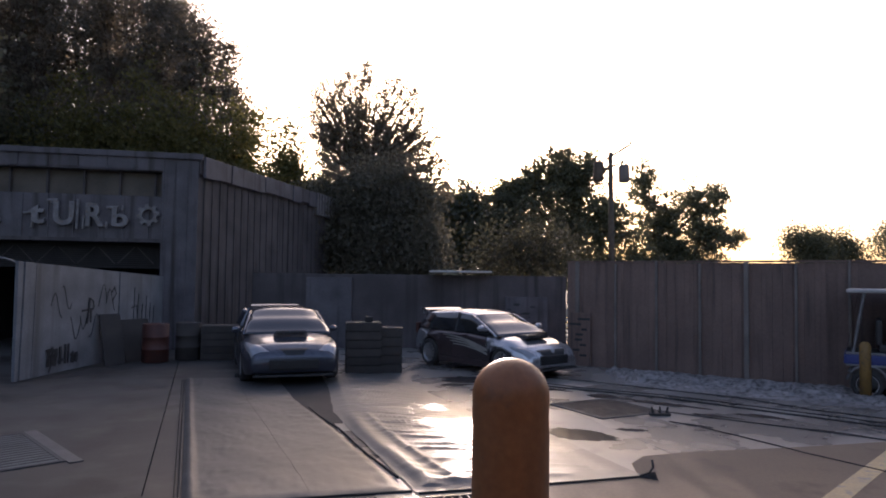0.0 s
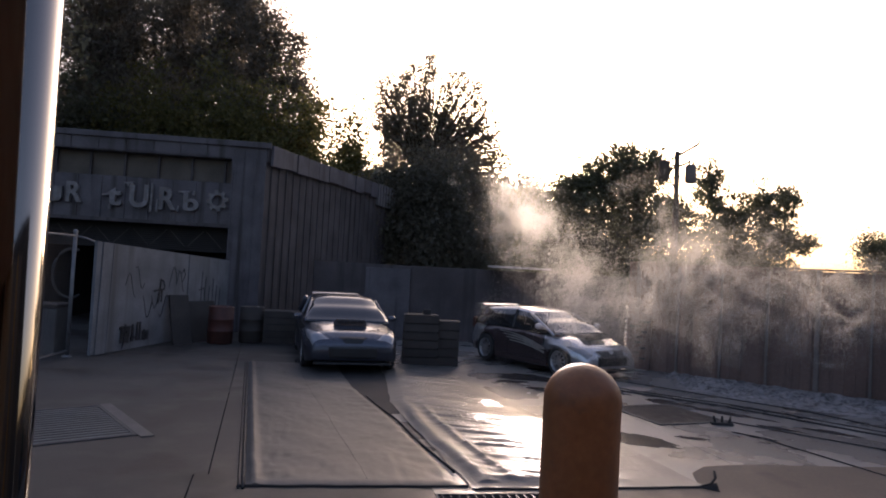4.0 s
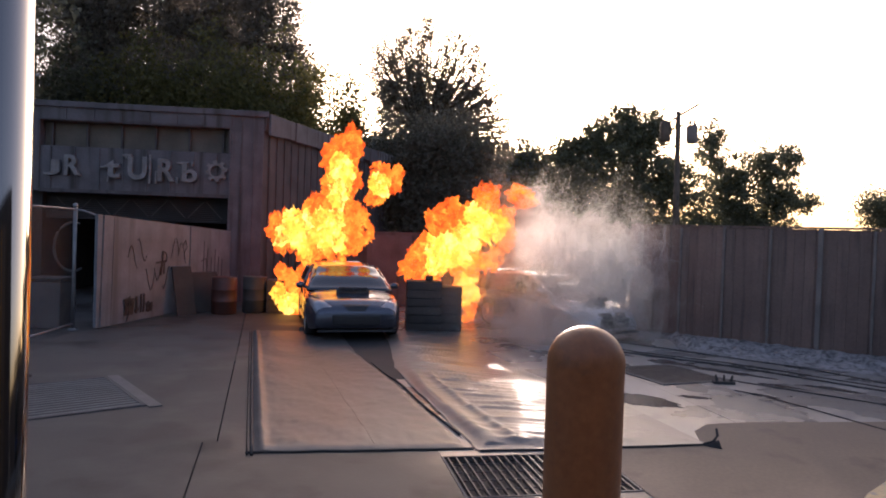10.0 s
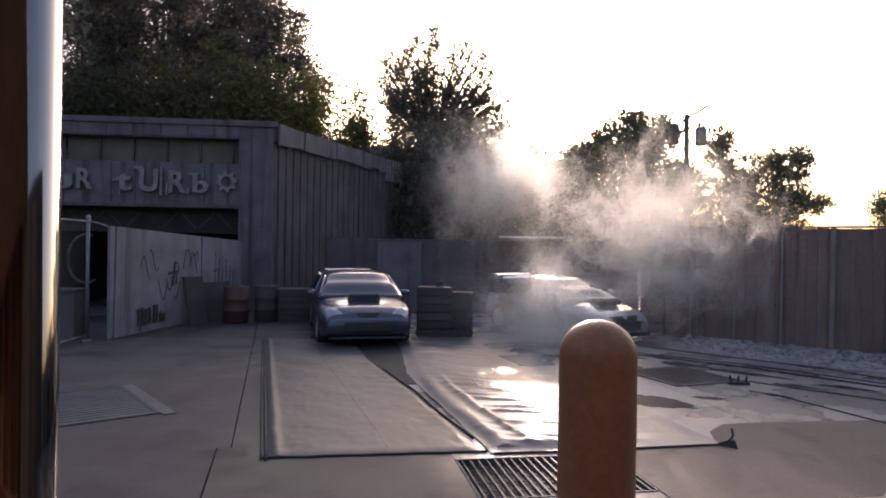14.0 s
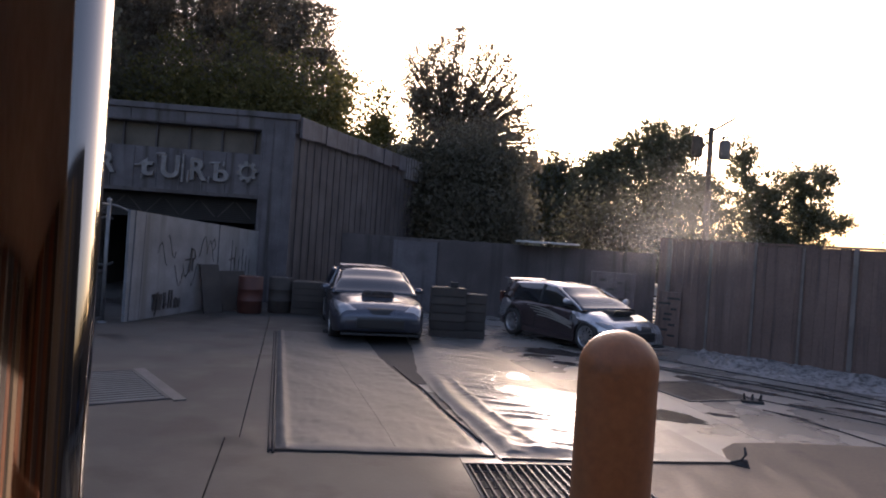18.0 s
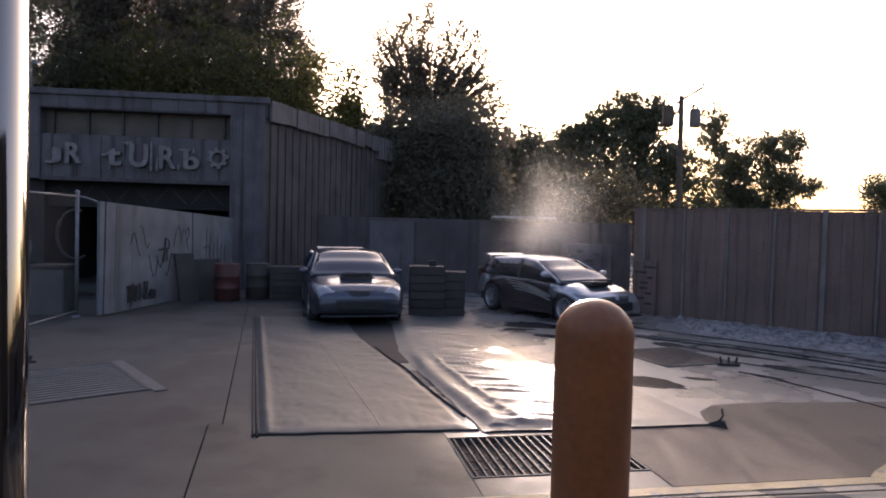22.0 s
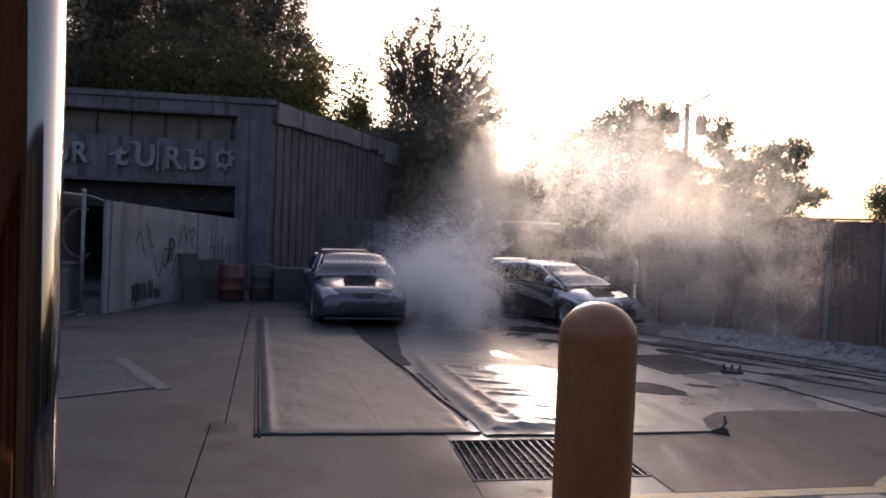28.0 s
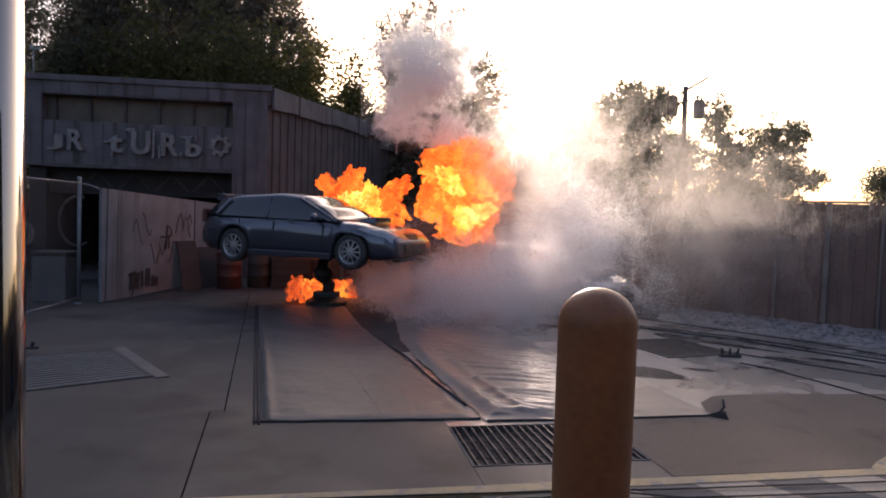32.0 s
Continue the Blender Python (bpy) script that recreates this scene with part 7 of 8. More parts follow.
SPRAY_FINE = [puff_mesh("spray", 0.12, 2600, 0.0052, M["spray"], 80 + k) for k in range(4)]
MIST = [puff_mesh("mist", 0.55, 30000, 0.0046, M["mist"], 110 + k) for k in range(4)]
DRIFT = [wisp_mesh("spray", 0.34, 15000, 0.005, M["drift"], 70 + k, (0.9, 0.9, 1.2), 6) for k in range(5)]
THREAD = [puff_mesh("thread", 0.022, 900, 0.0045, M["spray"], 150 + k, 5) for k in range(4)]
HAZE = [wisp_mesh("haze", 0.36, 15000, 0.0054, M["haze"], 130 + k, (1, 1, 1.1), 5, 1.4) for k in range(6)]
CURTAIN = [wisp_mesh("curtain", 0.3, 9000, 0.0055, M["drift"], 160 + k, (0.8, 0.8, 2.4), 5, 0.9) for k in range(5)]
SMOKE = [wisp_mesh("smoke", 0.3, 9000, 0.0074, M["smoke"], 120 + k, (1, 1, 1), 5, 1.0) for k in range(5)]
SPLASH = [wisp_mesh("splash", 0.17, 8000, 0.0062, M["splash"], 140 + k, (0.9, 0.9, 1.4), 6, 1.5) for k in range(5)]
LICK = [tongue_mesh(k + 11, 0.15, M["flame_low"]) for k in range(3)]
TONGUE_FINE = [tongue_mesh(k + 15, 0.23, M["flame"]) for k in range(4)]
CORE_FINE = [tongue_mesh(k + 19, 0.2, M["flame_core"]) for k in range(4)]
TONGUE_SMALL = [tongue_mesh(k + 25, 0.15, M["flame"]) for k in range(3)]
CORE_SMALL = [tongue_mesh(k + 29, 0.14, M["flame_core"]) for k in range(3)]
TONGUE = [tongue_mesh(k, 0.33, M["flame"]) for k in range(5)]
MOVING = []


def cloud(name, piece, label, category, meshes, count, sets, seed, group="", spin=35, jitter=0.12, fill=0.5, jet=False, core=None, stagger=0.0, slant=0.0, upright=False, taper=False):
    """A drifting cloud: each piece keeps its own place in an ellipsoid that travels and swells. It lies under its outlet before and after."""
    rg = random.Random(seed)
    base = thing(name, Matrix(), label, category, group)
    for i in range(count):
        o = [max(-1.8, min(1.8, rg.gauss(0, 1))) for _ in range(3)]
        hot = core is not None and math.hypot(o[0], o[2]) < 1.1 and i % 3 < 2
        kinds = core[0] if hot else meshes
        if core:
            o[1] = -abs(o[1]) if hot else abs(o[1])
        if jet and meshes is JET and i > count * 0.4:
            kinds = SPRAY_FINE
        if jet and i < count * 0.2:
            kinds = THREAD
        ob = new(piece, kinds[i % len(kinds)])
        ob.parent = base
        if jet:
            o[2] = -2.0 + 4.0 * (i + 0.5) / count
            o[0], o[1] = 1.5 * math.sqrt((i * 0.618) % 1.0) * math.cos(i * 2.4), 1.5 * math.sqrt((i * 0.618) % 1.0) * math.sin(i * 2.4)
        turn = [rg.uniform(-35, 35), rg.uniform(-20, 20) + 40 * slant, rg.uniform(0, 360)] if upright else [rg.uniform(0, 360) for _ in range(3)]
        rows = []
        for depth, keys, gone in sets:
            if hot and core[1]:
                keys, gone = [k for k in keys if k[0] < core[1]], core[1] + 0.15
            if stagger:
                keys = [k for k in keys if k[0] >= keys[0][0] + stagger * i / count - 1e-6]
            t0, x0 = keys[0][0], keys[0][1]
            rest = (x0, depth, -2.4)
            if not rows:
                rows.append((0.0, pose(*rest, *turn)))
            rows.append((t0 - 0.1, pose(*rest, *turn)))
            for j, (t, cx, cz, rx, rz) in enumerate(keys):
                up = (o[2] + 2.2) / 4.4
                slim = 0.12 + 1.2 * up if taper else (0.25 + 0.75 * up) if rz > 1.8 * rx else 1.0
                if jet:
                    slim = 0.015 + 1.25 * min(1.0, up * 1.2) ** 1.7 * min(1.0, (1.08 - up) * 2.6)
                w = jitter * rx
                turn = [a + rg.uniform(-spin, spin) * 0.5 for a in turn]
                rows.append((t, pose(cx + fill * rx * (o[0] * slim * (1.0 - 0.35 * abs(slant)) + slant * o[2]) + rg.uniform(-w, w), depth + 0.45 * rx * o[1] * slim, cz + fill * rz * o[2] + rg.uniform(-w, w), *turn)))
            if gone is not None:
                t, cx, cz, rx, rz = keys[-1]
                if jet:
                    rows.append((t + (gone - t) * 0.6, pose(cx + fill * rx * o[0] * slim, depth + 0.45 * rx * o[1] * slim, 0.4 * (cz + fill * rz * o[2]), *turn)))
                else:
                    rows.append((t + (gone - t) * 0.55, pose(cx + 0.3 + 0.8 * rx * o[0], depth + 0.8 * rx * o[1], max(0.2, 0.35 * cz) + 0.2 * rz * o[2], *turn)))
                rows.append((gone, pose(cx + 0.4 + 0.8 * rx * o[0], depth + 0.8 * rx * o[1], -2.4, *turn)))
        if rows[-1][0] < 31.99:
            rows.append((32.0, rows[-1][1]))
        MOVING.append((ob, rows))
    return base


# clouds: depth, then rows of seconds, x, z, half width and half height
SPRAY_A1 = (12.6, [(1.4, 0.15, 1.27, 0.03, 0.63), (1.5, 0.16, 2.62, 0.15, 1.78), (1.6, 0.27, 2.42, 0.38, 1.57), (1.7, 0.74, 2.53, 0.58, 1.47), (1.8, 1.21, 2.25, 0.65, 1.51), (2.0, 1.25, 2.48, 0.84, 1.45), (2.3, 1.47, 2.48, 1.05, 1.32), (2.6, 2.02, 2.27, 1.63, 1.02), (3.0, 2.75, 2.08, 2.44, 1.02), (3.5, 3.43, 2.15, 2.76, 1.18), (4.6, 4.06, 1.98, 2.98, 1.18)])
SPRAY_A5 = (12.9, [(28.85, -0.0, 0.2, 0.04, 0.2), (28.9, -0.0, 0.97, 0.09, 0.97), (29.0, 0.11, 2.22, 0.37, 2.2), (29.1, 0.23, 2.59, 0.47, 2.47), (29.5, 0.53, 3.01, 0.86, 2.15), (30, 0.71, 3.3, 1.24, 2.04), (30.5, 0.73, 3.27, 1.34, 2.04), (31, 0.71, 3.31, 1.4, 2.04), (31.5, 0.64, 3.34, 1.5, 2.15), (32, 0.61, 3.36, 1.61, 2.15)])
SPRAY_B1 = (13.2, [(1.45, 0.87, 0.83, 0.07, 0.24), (1.5, 0.88, 1.15, 0.13, 0.6), (1.6, 0.95, 1.69, 0.29, 1.04), (1.7, 0.99, 2.01, 0.4, 1.04), (1.8, 1.14, 2.07, 0.46, 0.93), (2.2, 1.51, 2.5, 0.66, 0.77), (3.0, 2.47, 2.26, 0.99, 0.66)])
SPRAY_C1 = (12.5, [(1.3, 6.43, 0.7, 0.1, 1.09), (1.4, 6.42, 1.42, 0.36, 1.55), (1.5, 6.49, 1.73, 0.52, 1.24), (1.8, 7.15, 1.98, 0.88, 1.24), (2.0, 6.77, 1.86, 0.93, 1.04), (2.5, 6.88, 1.51, 0.93, 0.83)])
SPRAY_C3 = (12.5, [(22.3, 6.22, 0.56, 0.12, 0.62), (22.4, 6.18, 1.36, 0.26, 1.45), (22.5, 6.26, 1.57, 0.47, 1.04), (22.8, 5.79, 1.49, 0.62, 1.14), (23, 6.09, 1.47, 0.72, 1.04)])
SPRAY_C5 = (12.5, [(28.8, 6.19, 0.38, 0.1, 0.52), (28.9, 6.19, 1.22, 0.26, 1.35), (29.0, 6.01, 1.52, 0.41, 1.14), (29.1, 6.63, 1.51, 0.52, 1.14), (29.5, 5.82, 1.58, 0.72, 1.14), (30, 6.09, 1.55, 0.83, 1.04)])
SPRAY_D1 = (16.3, [(2.1, -0.98, 2.9, 0.11, 0.95), (2.2, -1.12, 3.7, 0.12, 1.77), (2.3, -1.24, 4.09, 0.15, 1.83), (2.5, -1.21, 3.65, 0.3, 1.22)])
SPRAY_D3 = (16.3, [(23.0, -1.31, 0.89, 0.14, 0.81), (23.2, -1.19, 2.34, 0.47, 1.08), (23.3, -1.17, 2.57, 0.54, 1.08), (23.6, -0.74, 3.69, 0.81, 1.08), (24.0, -0.61, 3.85, 1.08, 1.22), (24.5, -0.53, 3.81, 1.35, 1.35)])
SPRAY_A3 = (12.6, [(22.3, -0.05, -0.34, 0.04, 0.21), (22.4, -0.06, 0.87, 0.09, 1.36), (22.5, 0.02, 2.03, 0.31, 1.94), (22.6, 0.36, 2.0, 0.63, 1.81), (22.8, 0.54, 2.62, 0.79, 1.57), (23.0, 0.5, 2.82, 0.8, 1.63), (23.4, 0.91, 3.13, 0.92, 1.63), (23.8, 0.88, 2.92, 0.69, 1.57), (24.2, 1.52, 2.65, 0.67, 1.52), (24.5, 1.65, 2.68, 0.67, 1.45), (26.2, 1.53, 2.51, 0.73, 1.26)])
SPRAY_B3 = (12.8, [(22.45, 0.72, 0.52, 0.05, 0.27), (22.5, 0.77, 1.21, 0.13, 1.07), (22.6, 0.6, 1.33, 0.3, 1.17), (22.8, 0.43, 1.15, 0.32, 0.64), (23.0, -0.09, 1.59, 0.27, 0.53), (24.5, 1.23, 1.38, 0.64, 0.64)])
SPRAY_E2 = (13.2, [(26.75, 2.78, 1.33, 0.05, 1.1), (26.8, 2.77, 1.86, 0.13, 1.65), (26.9, 2.8, 2.16, 0.49, 2.2), (27.0, 2.81, 2.31, 0.64, 2.25), (27.1, 2.75, 2.23, 0.68, 2.14), (27.3, 2.53, 2.22, 0.82, 2.09)])
SPRAY_E3 = (10.5, [(26.9, 3.59, 1.48, 0.1, 1.48), (27.0, 3.66, 1.8, 0.37, 1.78), (27.1, 3.6, 2.32, 0.43, 1.39), (27.3, 3.49, 2.37, 0.7, 1.39), (27.5, 3.51, 2.17, 0.78, 1.39), (28, 3.84, 2.0, 0.96, 1.3), (29, 3.71, 1.79, 1.04, 1.22)])
SPRAY_E1 = (9.6, [(26.95, 0.62, 0.5, 0.06, 0.48), (27.0, 0.63, 1.2, 0.08, 1.11), (27.1, 0.56, 1.5, 0.24, 1.11), (27.2, 0.64, 1.83, 0.32, 1.19), (27.5, 0.75, 2.08, 0.64, 1.11), (28, 0.57, 2.59, 0.87, 1.19), (28.5, 0.01, 2.51, 0.72, 1.35), (29, 0.31, 2.6, 0.87, 1.35)])
WISP_UP = (15.2, [(7.0, -0.8, 0.78, 0.35, 0.76), (7.5, 0.02, 1.12, 0.57, 0.95), (8.0, 0.28, 1.53, 0.89, 1.01), (8.5, -0.01, 1.95, 1.27, 1.08), (9.2, 0.39, 2.01, 1.27, 1.08), (10, 0.68, 1.94, 1.14, 1.2), (11, 0.67, 1.28, 0.95, 1.2), (12, -0.04, 2.52, 1.2, 1.46), (13, -0.67, 3.46, 1.2, 1.08), (14, -0.33, 3.59, 1.39, 1.01), (15, -0.52, 3.42, 1.33, 0.82), (15.5, 0.24, 3.95, 1.52, 0.76), (17.0, 1.9, 4.17, 1.9, 0.76)])
WISP_OVER = (14.6, [(8.0, 1.6, 1.49, 0.43, 0.43), (8.5, 1.92, 1.79, 0.73, 0.55), (9.2, 2.78, 1.81, 1.4, 0.73), (10, 2.1, 1.39, 1.22, 1.34), (11, 2.12, 1.59, 1.16, 1.52), (12, 2.82, 1.86, 1.34, 1.82), (13, 2.85, 2.09, 1.95, 1.82), (14, 3.07, 2.42, 2.01, 1.82), (15, 3.34, 1.88, 2.68, 1.82), (15.5, 3.88, 2.0, 2.43, 1.7), (17.0, 4.96, 1.93, 2.07, 1.46)])
WISP_LOW = (13.6, [(7.0, -0.98, 0.45, 0.34, 0.45), (7.5, -0.06, 0.42, 0.51, 0.62), (8.0, 0.42, 0.45, 0.74, 0.57), (8.5, 0.3, 0.48, 0.91, 0.59), (9.2, 0.45, 0.43, 1.02, 0.59), (10, 0.89, 0.38, 1.25, 0.68), (11, 1.84, 0.38, 1.47, 0.68), (12, 1.91, 0.34, 1.87, 0.62), (13, 0.91, 0.26, 1.36, 0.57), (14, 0.64, 0.57, 1.08, 0.68), (15, 0.89, 1.33, 1.02, 0.85)])
WISP_BLUE = (14.9, [(5.5, -2.56, 0.67, 0.25, 0.5), (6.0, -2.18, 0.79, 0.37, 0.74), (6.5, -1.72, 0.78, 0.56, 0.93), (7.0, -1.23, 1.03, 0.74, 0.99), (7.5, -0.72, 0.97, 0.74, 0.87), (8.0, -0.99, 0.79, 0.74, 0.74), (9.2, -1.41, 0.5, 0.74, 0.65), (10.0, -0.76, 0.52, 0.74, 0.62)])
WISP_BLUE_2 = (14.9, [(26.5, -1.61, 1.01, 0.37, 0.5), (27, -1.47, 0.95, 0.67, 0.6), (27.5, -1.49, 1.44, 0.74, 0.87), (28, -1.31, 1.63, 0.87, 1.12)])
SPRAY_A4 = (12.9, [(27.35, -0.78, 0.05, 0.04, 0.16), (27.4, -0.79, 0.97, 0.05, 0.97), (27.5, -0.7, 2.55, 0.11, 2.04), (27.6, -0.61, 2.89, 0.3, 2.31), (27.7, -0.55, 3.0, 0.42, 2.0), (27.8, -0.51, 3.11, 0.54, 1.61), (28.0, -0.31, 3.73, 0.54, 1.5), (28.3, -0.19, 4.11, 0.48, 1.29), (28.6, 0.04, 4.1, 0.59, 1.4)])
SPRAY_B4 = (13.2, [(27.45, -0.18, 0.32, 0.05, 0.16), (27.5, -0.18, 1.1, 0.15, 0.66), (27.6, -0.06, 1.92, 0.24, 0.77), (27.8, 0.1, 2.17, 0.38, 0.77)])
SPRAY_D5 = (15.6, [(30.75, -2.93, 0.88, 0.13, 0.13), (30.85, -2.85, 1.42, 0.26, 0.45), (30.9, -2.82, 1.95, 0.42, 0.88), (31.0, -2.66, 3.7, 1.1, 1.6), (31.1, -2.38, 4.45, 1.25, 1.4), (31.2, -2.61, 4.48, 1.15, 1.3), (31.3, -2.35, 4.03, 0.97, 1.43), (31.5, -1.75, 4.35, 1.04, 1.3), (31.8, -1.85, 4.8, 1.2, 1.49), (32.0, -1.96, 4.94, 1.27, 1.59)])
VEIL = (15, [(10, 1.43, 1.35, 1.5, 1.12), (12, 1.27, 1.62, 2.12, 1.62), (14, 1.79, 1.8, 2.87, 1.62), (15, 2.25, 2.06, 3.0, 1.75), (15.5, 2.25, 1.93, 3.0, 1.62), (17.5, 3.43, 1.73, 2.5, 1.5), (18, 4.0, 2.15, 2.12, 1.5), (19, 3.38, 2.1, 2.12, 1.37), (20, 2.08, 1.97, 1.5, 1.12), (21, 1.54, 2.16, 1.25, 1.0), (22, 1.45, 1.74, 1.25, 0.87), (24, 1.12, 1.76, 1.5, 1.0)])
ROLL_LOW = (13.4, [(27.3, -1.4, 0.22, 0.17, 0.28), (27.6, -1.18, 0.59, 0.67, 0.67), (28, -1.19, 0.87, 1.06, 0.95), (28.5, -1.37, 0.81, 1.06, 1.06), (29, -1.5, 0.9, 1.17, 1.12), (29.5, -1.16, 0.78, 1.4, 1.12), (30, -0.89, 0.79, 1.62, 1.09), (30.5, -0.77, 0.67, 1.84, 1.09), (31, -0.58, 0.72, 2.07, 1.09), (31.3, -0.51, 0.66, 2.12, 1.06), (31.6, -0.33, 0.72, 2.29, 1.09), (32, -0.68, 0.5, 2.23, 1.0)])
ROLL_UP = (13.8, [(27.0, -1.36, 0.82, 0.52, 0.69), (27.5, -0.93, 1.5, 0.57, 0.92), (28, -0.49, 2.59, 0.57, 1.03), (28.5, -0.75, 2.17, 0.69, 1.03), (29, -1.07, 2.38, 0.69, 0.92), (29.5, -0.67, 2.6, 0.75, 1.09), (30, -0.59, 3.07, 0.8, 1.15), (30.5, -0.4, 3.0, 0.98, 1.32), (31, -0.14, 3.16, 1.03, 1.38), (31.3, 0.22, 2.87, 1.03, 1.26), (31.6, 0.4, 2.76, 1.09, 1.09), (32, 0.7, 2.56, 1.26, 1.26)])
ROLL_RIGHT = (13, [(30.6, 0.53, 0.27, 0.32, 0.32), (31, 0.79, 0.63, 0.65, 0.65), (31.3, 1.06, 0.9, 0.81, 0.81), (31.6, 1.22, 1.13, 0.97, 0.97), (32, 1.44, 1.22, 1.25, 1.25)])
CURTAIN_ROWS = (13.4, [(27.2, 2.21, 2.3, 0.78, 1.67), (27.5, 2.86, 2.29, 1.45, 1.9), (28, 3.32, 2.28, 1.9, 1.95), (28.5, 3.32, 2.03, 2.01, 1.9), (29, 3.44, 1.93, 1.9, 1.67), (29.5, 3.56, 2.03, 1.9, 1.67), (30, 3.69, 2.19, 1.9, 1.67), (31, 3.52, 2.1, 1.9, 1.67), (32, 3.59, 1.88, 2.01, 1.67)])
HIGH_MIST = (13.6, [(26.6, 1.52, 3.29, 0.79, 1.02), (26.8, 1.45, 3.37, 0.91, 1.02), (27, 1.21, 3.34, 0.74, 0.79), (27.5, 1.8, 3.14, 0.79, 1.02), (28, 2.15, 2.9, 0.91, 1.25)])
SPRAY_A3L = (14, [(22.9, -0.4, 1.7, 0.21, 0.47), (23.0, -0.46, 1.86, 0.26, 0.52), (23.4, -0.95, 3.3, 0.4, 0.68), (23.8, -0.44, 3.7, 0.77, 0.77), (24.2, -0.53, 3.25, 0.7, 0.7), (24.5, -0.35, 3.43, 0.7, 0.7), (25.6, -0.46, 2.96, 0.82, 0.82)])
SPRAY_D1L = (15, [(2.3, -1.03, 2.42, 0.27, 0.75), (2.6, -0.65, 3.33, 0.5, 0.87), (3.0, -0.66, 3.75, 0.6, 0.9), (3.5, 0.07, 3.27, 0.55, 0.82), (4.4, 0.39, 3.04, 0.75, 0.75)])
SPRAY_B5 = (12, [(28.85, 0.64, 0.15, 0.04, 0.2), (28.9, 0.64, 0.86, 0.1, 0.9), (29.0, 0.69, 1.27, 0.13, 1.15), (29.1, 0.75, 0.87, 0.12, 0.8), (29.2, 0.81, 0.27, 0.08, 0.3)])
FLAME_COLUMN = (16.2, [(9.4, -5.03, 0.15, 0.27, 0.27), (9.6, -5.1, 0.32, 0.27, 0.35), (9.8, -5.11, 0.34, 0.27, 0.4), (10.0, -5.1, 0.44, 0.34, 0.54), (10.2, -5.02, 0.31, 0.3, 0.49), (10.4, -4.94, 0.88, 0.23, 0.94), (10.5, -4.85, 1.13, 0.27, 0.84), (10.6, -4.79, 1.8, 0.16, 0.49)])
FLAME_LOBE = (16.2, [(9.5, -5.09, 0.45, 0.27, 0.34), (9.6, -5.14, 0.6, 0.4, 0.61), (9.8, -4.86, 1.18, 0.84, 0.65), (10.0, -4.43, 2.12, 1.11, 0.61), (10.2, -4.41, 2.09, 1.28, 0.76), (10.4, -5.0, 2.53, 0.81, 0.61), (10.5, -5.42, 2.91, 0.51, 0.47)])
FLAME_TOWER = (16.2, [(9.4, -4.07, 1.62, 0.27, 0.24), (9.6, -4.05, 1.98, 0.51, 0.65), (9.8, -3.93, 2.58, 0.46, 0.94), (10.0, -3.9, 3.3, 0.4, 0.94), (10.2, -3.41, 3.28, 0.43, 1.08), (10.4, -3.63, 3.46, 0.57, 1.24), (10.5, -3.89, 3.63, 0.4, 1.11)])
FLAME_HOOK = (16.0, [(9.7, -3.41, 2.72, 0.19, 0.21), (9.8, -3.21, 3.0, 0.32, 0.43), (10.0, -2.86, 3.2, 0.3, 0.4), (10.2, -3.07, 3.77, 0.24, 0.48), (10.4, -2.85, 4.72, 0.43, 0.45), (10.5, -2.97, 4.54, 0.45, 0.67)])
FLAME_R = (15.9, [(9.4, -0.89, 0.89, 0.26, 0.56), (9.6, -0.93, 1.39, 0.58, 0.86), (9.8, -0.91, 1.81, 0.99, 0.95), (10.0, -0.86, 1.95, 1.22, 1.06), (10.2, -0.48, 2.31, 1.79, 0.95), (10.4, 0.0, 2.89, 1.99, 0.82), (10.5, -0.52, 2.83, 1.59, 0.61)])
FLAME_R_LOW = (15.9, [(9.4, -0.89, 0.16, 0.16, 0.32), (9.6, -0.83, 0.54, 0.26, 0.45), (9.8, -0.57, 0.69, 0.37, 0.53), (10.0, -0.71, 0.69, 0.26, 0.48), (10.2, -0.73, 0.66, 0.21, 0.45), (10.4, -1.45, 1.64, 0.26, 0.33)])
FLAME_G1 = (16.0, [(31.5, -3.67, 1.05, 0.33, 0.13), (31.6, -3.76, 1.5, 0.33, 0.19), (31.7, -3.74, 1.67, 0.6, 0.33), (31.8, -3.84, 1.78, 0.8, 0.53), (31.9, -3.77, 1.99, 0.93, 0.56), (32, -3.5, 2.0, 0.99, 0.73)])
FLAME_G2 = (14.9, [(31.4, -1.38, 1.56, 0.31, 0.19), (31.5, -1.26, 1.74, 0.49, 0.43), (31.6, -1.32, 1.86, 0.62, 0.68), (31.7, -1.42, 1.85, 0.74, 0.86), (31.8, -1.51, 2.17, 0.93, 0.99), (31.9, -1.05, 2.02, 0.93, 1.23), (32, -0.89, 2.38, 0.99, 1.17)])
FLAME_G3 = (14.3, [(31.4, -4.66, 0.3, 0.14, 0.09), (31.5, -4.68, 0.33, 0.21, 0.21), (31.8, -4.64, 0.4, 0.47, 0.17), (32, -4.01, 0.23, 0.83, 0.26)])

